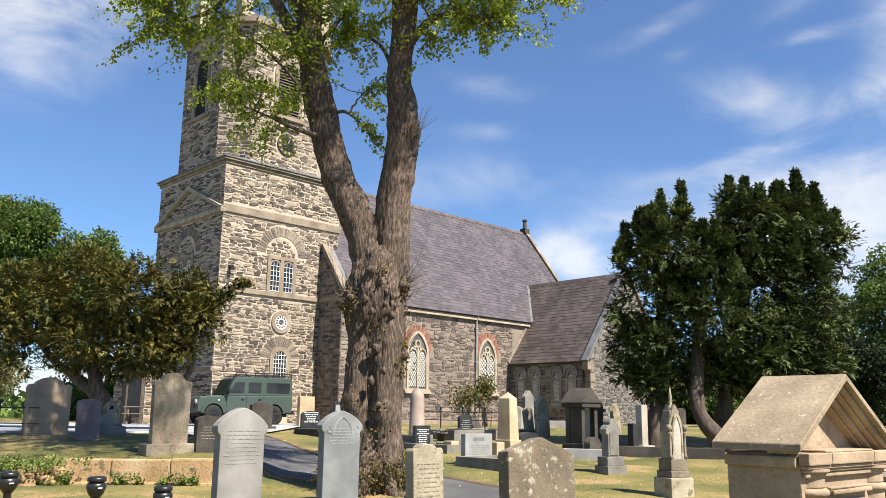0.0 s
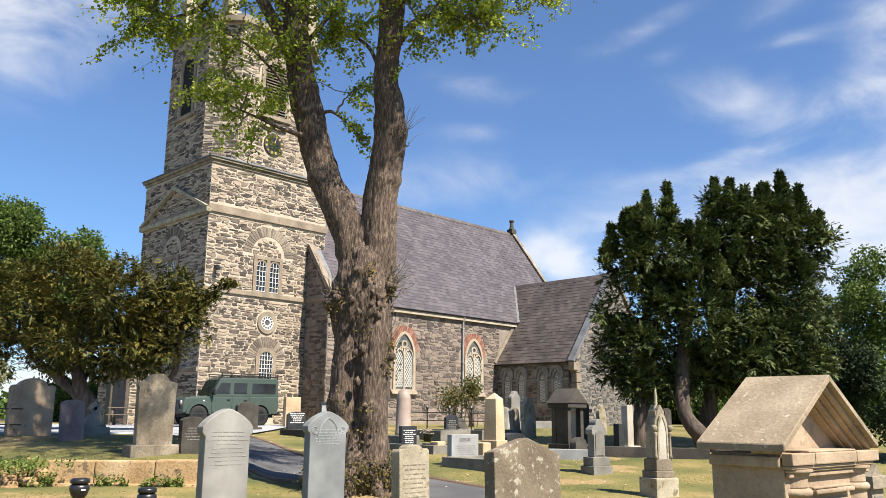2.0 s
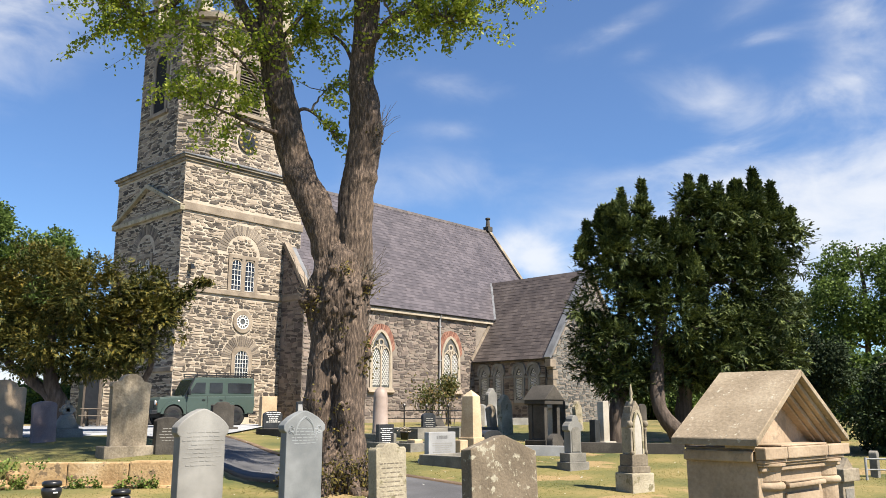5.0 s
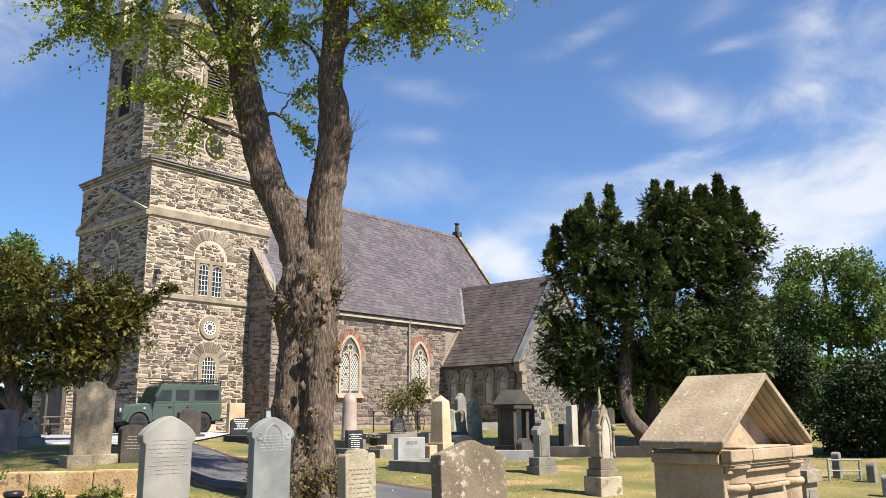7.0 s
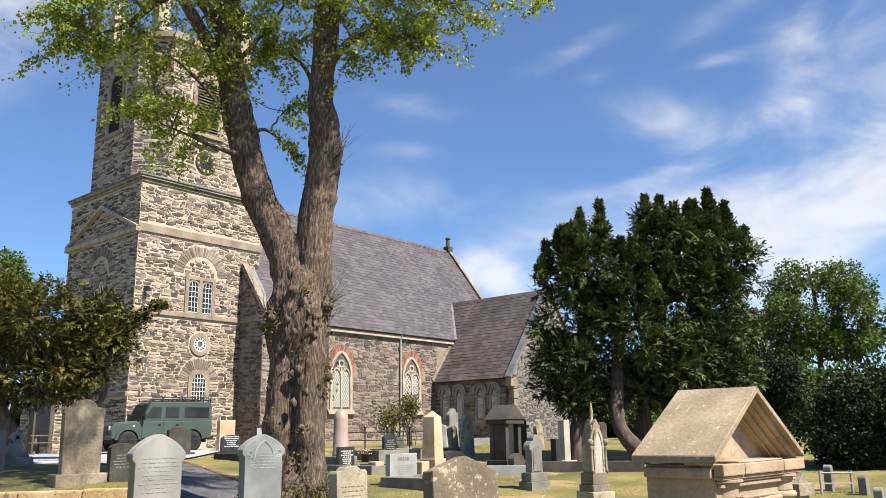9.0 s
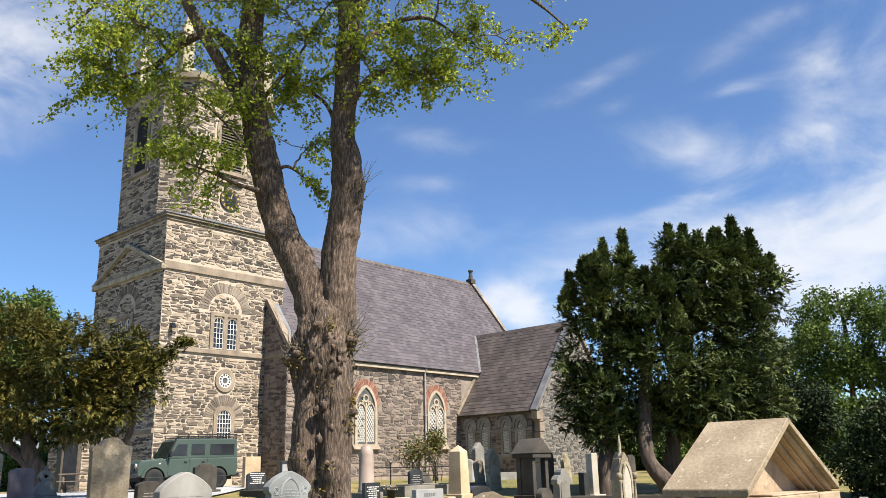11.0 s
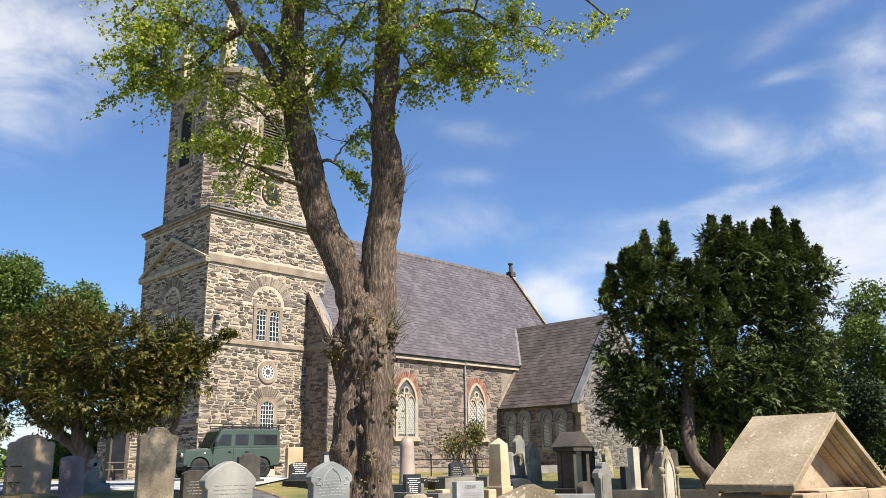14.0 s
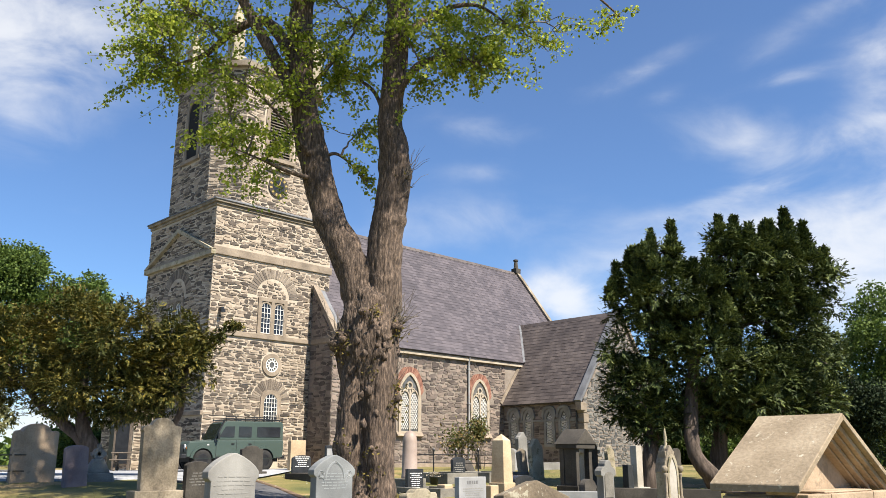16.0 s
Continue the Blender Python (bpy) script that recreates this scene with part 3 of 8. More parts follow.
lay(b, stones_on(None, X, -Y, SIDE, 14.1, 21.6, (0.08, 0.22), (0.14, 0.62), 0.013, (0.016, 0.034),
                 [("rect", 1.05, 3.05, 16.85, 19.25), ("disc", 2.05, 19.25, 1.0, 19.25), ("disc", 2.05, 15.5, 0.62, 14)], 23), (C0 + C1, C0, 0), X, -Y)
lay(b, stones_on(None, -Y, -X, SIDE, 14.1, 21.6, (0.09, 0.25), (0.18, 0.75), 0.009, (0.016, 0.034),
                 [("rect", 1.05, 3.05, 16.85, 19.25), ("disc", 2.05, 19.25, 1.0, 19.25)], 24), (C0, W - C0 - C1, 0), -Y, -X)
dg = math.sqrt(0.5)
lay(b, stones_on(None, X, -Y, C1 / dg, 14.1, 21.6, (0.08, 0.22), (0.14, 0.55), 0.013, (0.016, 0.034), (), 25), (C0, C0 + C1, 0), (dg, -dg, 0), (-dg, -dg, 0))
cpart("belfry_stonework", b, RUBBLE, kind="stuff", label="rubble courses of the belfry")

# dressed bands
b = Build().box(-0.10, W + 0.1, -0.10, W + 0.1, 7.32, 7.56)
cpart("string_course", b.bevelled(0.03), DRESSED)
b = Build().box(-0.06, W + 0.1, -0.09, W + 0.1, 11.22, 11.62)
cpart("band_course", b.bevelled(0.03), DRESSED)
b = Build().box(-0.2, 0.05, -0.1, W + 0.1, 11.18, 11.42)
cpart("pediment_base", b.bevelled(0.03), MOSSY)
for k in (-1, 1):
    b = Build().prism([(MID + k * 3.62, 11.44), (MID + k * 3.3, 11.44), (MID, 13.0 - 0.12), (MID, 13.12)], (-0.22, 0, 0), Y, Z, (0.26, 0, 0))
    cpart("raking_cornice", b, MOSSY)
b = Build().box(-0.07, W + 0.07, -0.07, W + 0.07, 13.68, 13.84).box(-0.17, W + 0.17, -0.17, W + 0.17, 13.84, 13.98)
cpart("main_cornice", b.bevelled(0.02, 1), BROWNED)
b = Build().add([(-0.22, -0.22, 14.0), (W + 0.22, -0.22, 14.0), (W + 0.22, W + 0.22, 14.0), (-0.22, W + 0.22, 14.0), (C0 + 0.9, C0 - 0.03, 14.2), (W - C0, C0 - 0.03, 14.2), (W - C0, W - C0, 14.2), (C0 - 0.03, W - C0, 14.2), (C0 - 0.03, C0 + 0.9, 14.2)],
                [(0, 1, 5, 4), (1, 2, 6, 5), (2, 3, 7, 6), (3, 0, 8, 7), (0, 4, 8)])
b.box(-0.22, W + 0.22, -0.22, W + 0.22, 13.97, 14.02)
cpart("lead_flashing", b, LEAD, label="sloped grey lead on the cornice")
wide = [(x + (0.22 if x > MID else -0.22), y + (0.22 if y > MID else -0.22)) for x, y in octo]
cpart("parapet_cornice", Build().prism(wide, (0, 0, 21.7), X, Y, Z * 0.28), BROWNED)
cpart("parapet", Build().prism(octo, (0, 0, 21.98), X, Y, Z * 0.25), LEAD)
b = Build().box(-0.12, 0.02, -0.02, W, 3.5, 3.72)
cpart("plinth_ledge", b.bevelled(0.03), DRESSED)
for px, py in ((0.95, 0.95), (0.95, W - 1.45), (W - 0.95, 0.95)):
    b = Build().box(px - 0.42, px + 0.42, py - 0.42, py + 0.42, 22.1, 22.4)
    b.box(px - 0.32, px + 0.32, py - 0.32, py + 0.32, 22.4, 24.3)
    b.box(px - 0.4, px + 0.4, py - 0.4, py + 0.4, 24.3, 24.5)
    b.add([(px - 0.3, py - 0.3, 24.5), (px + 0.3, py - 0.3, 24.5), (px + 0.3, py + 0.3, 24.5), (px - 0.3, py + 0.3, 24.5), (px, py, 25.6)], [(0, 1, 4), (1, 2, 4), (2, 3, 4), (3, 0, 4)])
    cpart("pinnacle", b, MOSSY, label="pale stone corner pinnacle")


def arch_stones(cx, cz, r0, r1, a0, a1, count, o, u, n):
    """A fan of narrow arch stones, each a part of the tower wall."""
    for i in range(count):
        e0, e1 = a0 + (a1 - a0) * i / count, a0 + (a1 - a0) * (i + 1) / count
        cpart("arch_stone", voussoirs(Build(), cx, cz, r0, r1, e0, e1, 1, o, u, n, 0.02, 0.11), ARCH, tower)


# windows of the tower: (parent frame, glass, bars)
def tower_window(o, u, n, w, z0, z1, bars_x, bars_z, frame_w=0.13):
    """A round-headed sash set in a stone surround."""
    o, u, n = Vector(o), Vector(u), Vector(n)
    out = arch_outline(w, z1 - z0 - w / 2)
    foot = o + Z * z0
    fr = cpart("window_surround", Build().ring(out, wider(out, frame_w), foot - n * 0.05, u, Z, n * 0.12), DRESSED)
    part("pane", Build().prism(out, foot - n * 0.02, u, Z, n * 0.03).move(church_inv), GLASS, fr, "dark glass")
    b = Build()
    h = z1 - z0
    for i in range(1, bars_x):
        x = -w / 2 + w * i / bars_x
        top = h - w / 2 + math.sqrt(max(0, (w / 2) ** 2 - x * x))
        b.prism([(x - 0.01, 0), (x + 0.01, 0), (x + 0.01, top), (x - 0.01, top)], foot + n * 0.012, u, Z, n * 0.03)
    for i in range(1, bars_z):
        z = h * i / bars_z
        e = w / 2 if z < h - w / 2 else math.sqrt(max(0.001, (w / 2) ** 2 - (z - h + w / 2) ** 2))
        b.prism([(-e, z - 0.01), (e, z - 0.01), (e, z + 0.01), (-e, z + 0.01)], foot + n * 0.015, u, Z, n * 0.03)
    inner = [(x * 0.94, 0.025 + z * 0.975) for x, z in out]
    b.ring(inner, out, foot + n * 0.01, u, Z, n * 0.035)
    part("glazing_lattice", b.move(church_inv), WHITE, fr, "white-painted glazing bars")
    return fr


for o, u, n in (((3.48, 0, 0), X, -Y), ((0, 3.48, 0), -Y, -X)):
    o = Vector(o)
    for x0, x1, z0, z1, nm in ((-0.86, -0.66, 7.56, 9.24, "jamb"), (0.66, 0.86, 7.56, 9.24, "jamb"), (-0.10, 0.10, 7.56, 9.24, "mullion"), (-0.86, 0.86, 9.24, 9.42, "lintel")):
        cpart(nm, Build().prism([(x0, z0), (x1, z0), (x1, z1), (x0, z1)], o, u, Z, n * 0.075), DRESSED)
    for k in (-1, 1):
        tower_window(o + u * (0.39 * k), u, n, 0.54, 7.62, 9.16, 3, 6, 0.05)
    arch_stones(0, 9.50, 0.98, 1.5, 0.02, math.pi - 0.02, 25, o, u, n)
    t_arch = [(-0.9, 9.43), (0.9, 9.43)] + [(0.95 * math.cos(a), 9.5 + 0.92 * math.sin(a)) for a in [math.pi * i / 14 for i in range(15)]]
    cpart("arch_infill", lay(Build(), [q for q in stones_on(None, X, -Y, 1.9, 9.45, 10.4, (0.14, 0.2), (0.2, 0.4), 0.02, (0.02, 0.04), (), 9) if (q[0] - 0.95) ** 2 + (q[1] - 9.5) ** 2 < 0.7], o - u * 0.95, u, n), RUBBLE, kind="stuff")
tower_window((3.64, 0, 0), X, -Y, 0.78, 2.95, 4.64, 5, 8, 0.2)
arch_stones(3.64, 4.25, 0.62, 1.14, 0.05, math.pi - 0.05, 25, (0, 0, 0), X, -Y)
# rose
circ = [(math.cos(2 * math.pi * i / 28), math.sin(2 * math.pi * i / 28)) for i in range(28)]
rose = cpart("rose_window", Build().ring([(x * 0.36, z * 0.36) for x, z in circ], [(x * 0.56, z * 0.56) for x, z in circ], (3.6, 0.03, 6.08), X, Z, (0, -0.1, 0)), DRESSED, label="round window with a stone surround")
part("pane", Build().prism([(x * 0.37, z * 0.37) for x, z in circ], (3.6, 0.01, 6.08), X, Z, (0, -0.03, 0)).move(church_inv), LEADED, rose)
b = Build().ring([(x * 0.15, z * 0.15) for x, z in circ], [(x * 0.2, z * 0.2) for x, z in circ], (3.6, -0.02, 6.08), X, Z, (0, -0.03, 0))
b.ring([(x * 0.32, z * 0.32) for x, z in circ], [(x * 0.36, z * 0.36) for x, z in circ], (3.6, -0.02, 6.08), X, Z, (0, -0.03, 0))
for i in range(12):
    a = 2 * math.pi * i / 12
    c, s = math.cos(a), math.sin(a)
    b.prism([(c * 0.19 - s * 0.018, s * 0.19 + c * 0.014), (c * 0.33 - s * 0.018, s * 0.33 + c * 0.014), (c * 0.33 + s * 0.018, s * 0.33 - c * 0.014), (c * 0.19 + s * 0.018, s * 0.19 - c * 0.018)], (3.6, -0.02, 6.08), X, Z, (0, -0.028, 0))
part("glazing_lattice", b.move(church_inv), WHITE, rose)
# belfry louvres and clock
for o, u, n in (((MID, C0, 0), X, -Y), ((C0, MID, 0), -Y, -X)):
    o = Vector(o)
    out = arch_outline(1.3, 2.3) if n.y < -0.5 else arch_outline(1.15, 2.75)
    fr = cpart("belfry_opening", Build().ring(out, wider(out, 0.24), o + Z * 17.05 - n * 0.2, u, Z, n * 0.26), DRESSED, label="round-headed belfry opening with louvres")
    part("void", Build().prism(out, o + Z * 17.05 - n * 0.02, u, Z, n * 0.025).move(church_inv), VOID, fr, "dark void behind the louvres")
    for i in range(18):
        z = 0.12 + i * 0.16
        e = 0.64 if z < 2.3 else math.sqrt(max(0.01, 0.64 ** 2 - (z - 2.3) ** 2))
        q = o + Z * (17.05 + z) + n * 0.01
        sl = Build().add([q - u * e, q + u * e, q + u * e + n * 0.11 - Z * 0.10, q - u * e + n * 0.11 - Z * 0.10,
                          q - u * e + Z * 0.03, q + u * e + Z * 0.03, q + u * e + n * 0.11 - Z * 0.07, q - u * e + n * 0.11 - Z * 0.07],
                         [(0, 1, 2, 3), (7, 6, 5, 4), (3, 2, 6, 7), (0, 4, 5, 1), (0, 3, 7, 4), (1, 5, 6, 2)])
        if n.y < -0.5:
            part("slat", sl.move(church_inv), LOUVRE, fr)
    cpart("belfry_sill", Build().prism([(-1.0, 16.85), (1.0, 16.85), (1.0, 17.05), (-1.0, 17.05)], o, u, Z, n * 0.14), DRESSED)
clock = cpart("clock_face", Build().prism([(x * 0.6, z * 0.6) for x, z in circ], (MID + 0.05, C0, 15.5), X, Z, (0, -0.08, 0)), DARK_STONE, label="round dark clock with gilt numerals")
part("dial", Build().prism([(x * 0.36, z * 0.36) for x, z in circ], (MID + 0.05, C0 - 0.08, 15.5), X, Z, (0, -0.01, 0)).move(church_inv), BLACK, clock, "black dial")
for i in range(12):
    a = 2 * math.pi * (i + 0.5) / 12
    part("numeral", Build().prism([(math.cos(a + d) * r, math.sin(a + d) * r) for r, d in ((0.41, -0.12), (0.55, -0.10), (0.55, 0.10), (0.41, 0.12))], (MID + 0.05, C0 - 0.08, 15.5), X, Z, (0, -0.012, 0)).move(church_inv), GOLD, clock)
for a, ln, wd in ((1.25, 0.45, 0.04), (2.5, 0.3, 0.05)):
    c, s = math.cos(a), math.sin(a)
    part("clock_hand", Build().prism([(-s * wd, c * wd), (c * ln, s * ln), (s * wd, -c * wd)], (MID + 0.05, C0 - 0.095, 15.5), X, Z, (0, -0.012, 0)).move(church_inv), GOLD, clock)
cpart("hood_mould", Build().box(MID - 0.75, MID + 0.75, C0 - 0.16, C0, 16.35, 16.5), PALE)
cpart("wall_lamp", Build().box(0.45, 0.6, -0.28, 0, 8.5, 8.6).box(0.42, 0.62, -0.34, -0.16, 8.35, 8.5), BLACK)

# west porch
PX, PY0, PY1, PZ = -1.4, 3.9, 7.6, 3.6
cpart("porch_wall", Build().box(PX, 0.0, PY0, PY1, FLOOR - 0.4, PZ), MORTAR)
b = lay(Build(), stones_on(None, -Y, -X, PY1 - PY0, FLOOR, PZ - 0.05, (0.10, 0.27), (0.20, 0.7), 0.016, (0.016, 0.034), (), 31), (PX, PY1, 0), -Y, -X)
lay(b, stones_on(None, X, -Y, -PX, FLOOR, PZ - 0.05, (0.10, 0.27), (0.20, 0.7), 0.016, (0.016, 0.034), (), 32), (PX, PY0, 0), X, -Y)
cpart("porch_stonework", b, RUBBLE, kind="stuff")
cpart("porch_coping", Build().box(PX - 0.1, 0, PY0 - 0.1, PY1 + 0.1, PZ, PZ + 0.18).bevelled(0.03), DRESSED)
cpart("porch_door", Build().box(PX - 0.09, PX - 0.05, 5.2, 6.4, FLOOR, 3.1).bevelled(0.01, 1), BLACK, label="dark painted boarded door")

# nave: walls, gables, roof
slope = (RIDGE - EAVE) / (MID - SOUTH + 0.18)
NORTH = 2 * MID - SOUTH


def roof_z(y):
    return EAVE + (MID - abs(y - MID) - SOUTH + 0.18) * slope


gable_shape = [(SOUTH, FLOOR - 0.4), (NORTH, FLOOR - 0.4), (NORTH, EAVE), (MID, RIDGE - 0.3), (SOUTH, EAVE)]
nave = cpart("nave_wall", Build().prism(gable_shape, (WEST, 0, 0), Y, Z, (EAST - WEST, 0, 0)), NAVE_MORTAR, label="dark rubble nave wall")
nave_free = []
for cx in (11.2, 16.84):
    nave_free += [("rect", cx - WEST - 0.92, cx - WEST + 0.92, 2.7, 4.9), ("disc", cx - WEST, 4.75, 1.25, 4.9), ("disc", cx - WEST, 5.5, 0.95, 5.6)]
b = lay(Build(), stones_on(None, X, -Y, T_WEST - WEST + 0.2, FLOOR, EAVE - 0.05, (0.12, 0.3), (0.22, 0.62), 0.014, (0.02, 0.035), nave_free, 41), (WEST, SOUTH, 0), X, -Y)
lay(b, stones_on(None, -Y, -X, -SOUTH, FLOOR, 10.5, (0.12, 0.3), (0.22, 0.62), 0.014, (0.02, 0.035), [("rect", 0, 3, 7.3, 7.55)], 42, top=lambda d: 10.4 - d * 1.33), (WEST, 0, 0), -Y, -X)
cpart("nave_stonework", b, NAVE_RUBBLE, kind="stuff", label="small dark rubble courses")
cpart("nave_string", Build().box(WEST - 0.08, WEST + 0.02, SOUTH - 0.06, -0.1, 7.3, 7.54), DRESSED)
cpart("nave_plinth", Build().box(WEST - 0.08, T_WEST, SOUTH - 0.1, SOUTH, FLOOR - 0.3, 1.3).bevelled(0.03), DRESSED)


def slates(b, o, along, down, n, length, rows, course, width, seed, skip=None, keep=None):
    """Overlapping slates on one roof plane: o is the ridge corner."""
    r = random.Random(seed)
    picked = []
    for j in range(rows):
        x = -width * (0.5 if j % 2 else 0.0)
        while x < length:
            w = width * r.uniform(0.96, 1.04)
            x0, x1 = max(0, x), min(length, x + w - 0.006)
            if x1 - x0 > 0.04 and not (skip and skip((x0 + x1) / 2, (j + 0.5) * course)):
                d0, d1 = j * course, (j + 1.25) * course + r.uniform(-0.008, 0.008)
                lift = r.uniform(0.012, 0.024)
                p = [o + along * x0 + down * d0, o + along * x1 + down * d0, o + along * x1 + down * d1, o + along * x0 + down * d1]
                q = [p[0] + n * 0.004, p[1] + n * 0.004, p[2] + n * lift, p[3] + n * lift]
                q2 = [p[2] + n * (lift - 0.012), p[3] + n * (lift - 0.012)]
                if keep and keep(x0, j):
                    picked.append((x0, x1, d0, d1, lift))
                else:
                    b.add(q + q2, [(0, 3, 2, 1), (3, 5, 4, 2)])
            x += w
    return picked


R0 = Vector((WEST, MID, RIDGE))
r_down = Vector((0, SOUTH - 0.18 - MID, EAVE - RIDGE))
r_len = r_down.length
r_down.normalize()
r_n = Vector((0, r_down.z, -r_down.y)).normalized()
if r_n.z < 0:
    r_n = -r_n
roof = cpart("nave_roof", Build().prism([(SOUTH - 0.18, EAVE), (MID, RIDGE), (NORTH + 0.18, EAVE), (NORTH + 0.18, EAVE - 0.14), (MID, RIDGE - 0.2), (SOUTH - 0.18, EAVE - 0.14)], (WEST, 0, 0), Y, Z, (EAST - WEST, 0, 0)), SLATE, label="purple-grey slate nave roof")
b = Build()


def in_tower(x, d):
    p = R0 + X * x + r_down * d
    return p.x < W and p.y > -0.02


def behind_transept(x, d):
    p = R0 + X * x + r_down * d
    return in_tower(x, d) or (p.z < T_TOP - 0.05 and p.x > T_RIDGE - (T_TOP - p.z) / 1.37 + 0.02)


slate_rows = int(r_len / 0.26)
slate_bits = slates(b, R0, X, r_down, r_n, EAST - WEST, slate_rows, r_len / slate_rows, 0.34, 51, behind_transept, lambda x, j: j > slate_rows - 9 and 4.4 < x < 14.5)
slate_bits, spare = slate_bits[:280], slate_bits[280:]
for x0, x1, d0, d1, lift in spare:
    p = [R0 + X * x0 + r_down * d0, R0 + X * x1 + r_down * d0, R0 + X * x1 + r_down * d1, R0 + X * x0 + r_down * d1]
    b.add([p[0] + r_n * 0.004, p[1] + r_n * 0.004, p[2] + r_n * lift, p[3] + r_n * lift, p[2] + r_n * (lift - 0.012), p[3] + r_n * (lift - 0.012)], [(0, 3, 2, 1), (3, 5, 4, 2)])
cpart("nave_slating", b, SLATE, kind="stuff", label="overlapping slate courses")
b = Build()
for i in range(44):
    x = W + 0.02 + (EAST - W) * i / 44
    b.prism([(MID - 0.17, RIDGE - 0.17), (MID, RIDGE + 0.07), (MID + 0.17, RIDGE - 0.17), (MID, RIDGE - 0.02)], (x, 0, 0), Y, Z, ((EAST - W) / 44 - 0.015, 0, 0))
cpart("ridge_capping", b, SLATE_DARK)


def coping(x0, x1, y0, z0, y1, z1, th=0.16):
    d = Vector((0, y1 - y0, z1 - z0)).normalized()
    up = Vector((0, -d.z, d.y))
    up = up if up.z > 0 else -up
    p = [Vector((x0, y0, z0)), Vector((x0, y1, z1))]
    a = [p[0], p[1], p[1] + up * th, p[0] + up * th]
    return Build().add(a + [q + X * (x1 - x0) for q in a], [(0, 1, 2, 3), (7, 6, 5, 4), (0, 4, 5, 1), (1, 5, 6, 2), (2, 6, 7, 3), (3, 7, 4, 0)])


cpart("west_coping", coping(WEST - 0.1, WEST + 0.28, SOUTH - 0.3, EAVE - 0.05, -0.03, roof_z(-0.03) + 0.08, 0.2), DRESSED)
cpart("west_flashing", coping(WEST + 0.285, WEST + 0.75, SOUTH - 0.15, EAVE + 0.07, -0.04, roof_z(-0.04) + 0.03, 0.03), LEAD)
cpart("east_coping", coping(EAST - 0.1, EAST + 0.2, SOUTH - 0.2, EAVE + 0.05, MID, RIDGE + 0.08, 0.12), BROWNED)
cpart("east_coping", coping(EAST - 0.1, EAST + 0.2, NORTH + 0.2, EAVE + 0.05, MID, RIDGE + 0.08, 0.16), DRESSED)
b = Build().box(EAST - 0.25, EAST + 0.25, MID - 0.25, MID + 0.25, RIDGE, RIDGE + 0.35).turned([(0.2, RIDGE + 0.35), (0.16, RIDGE + 0.5), (0.13, RIDGE + 0.9), (0.19, RIDGE + 0.95), (0.19, RIDGE + 1.05), (0.05, RIDGE + 1.1)], EAST, MID, 12)
cpart("gable_finial", b, DARK_STONE, label="dark stone finial on the east gable")
cpart("eaves_board", Build().box(WEST + 0.3, T_WEST + 2.05, SOUTH - 0.19, SOUTH, EAVE - 0.30, EAVE - 0.12), PALE, label="pale eaves course")
gut = Build()
gpro = [(0.055 * math.cos(a), 0.055 * math.sin(a)) for a in [math.pi + math.pi * i / 8 for i in range(9)]]
gut.prism(gpro, (WEST + 0.3, SOUTH - 0.24, EAVE - 0.04), Y, Z, (T_WEST - WEST + 1.75, 0, 0))
cpart("gutter", gut, BLACK, label="dark gutter along the nave eave")
PIPE_X = 15.82
b = Build().tube([(PIPE_X, SOUTH - 0.22, EAVE - 0.1), (PIPE_X, SOUTH - 0.12, EAVE - 0.4), (PIPE_X, SOUTH - 0.1, 1.0)], [0.06, 0.055, 0.055], 10)
for z in (6.6, 4.6, 2.6):
    b.box(PIPE_X - 0.1, PIPE_X + 0.1, SOUTH - 0.18, SOUTH, z, z + 0.06)
cpart("downpipe", b, WHITE_STONE, label="grey rainwater downpipe", smooth=False)


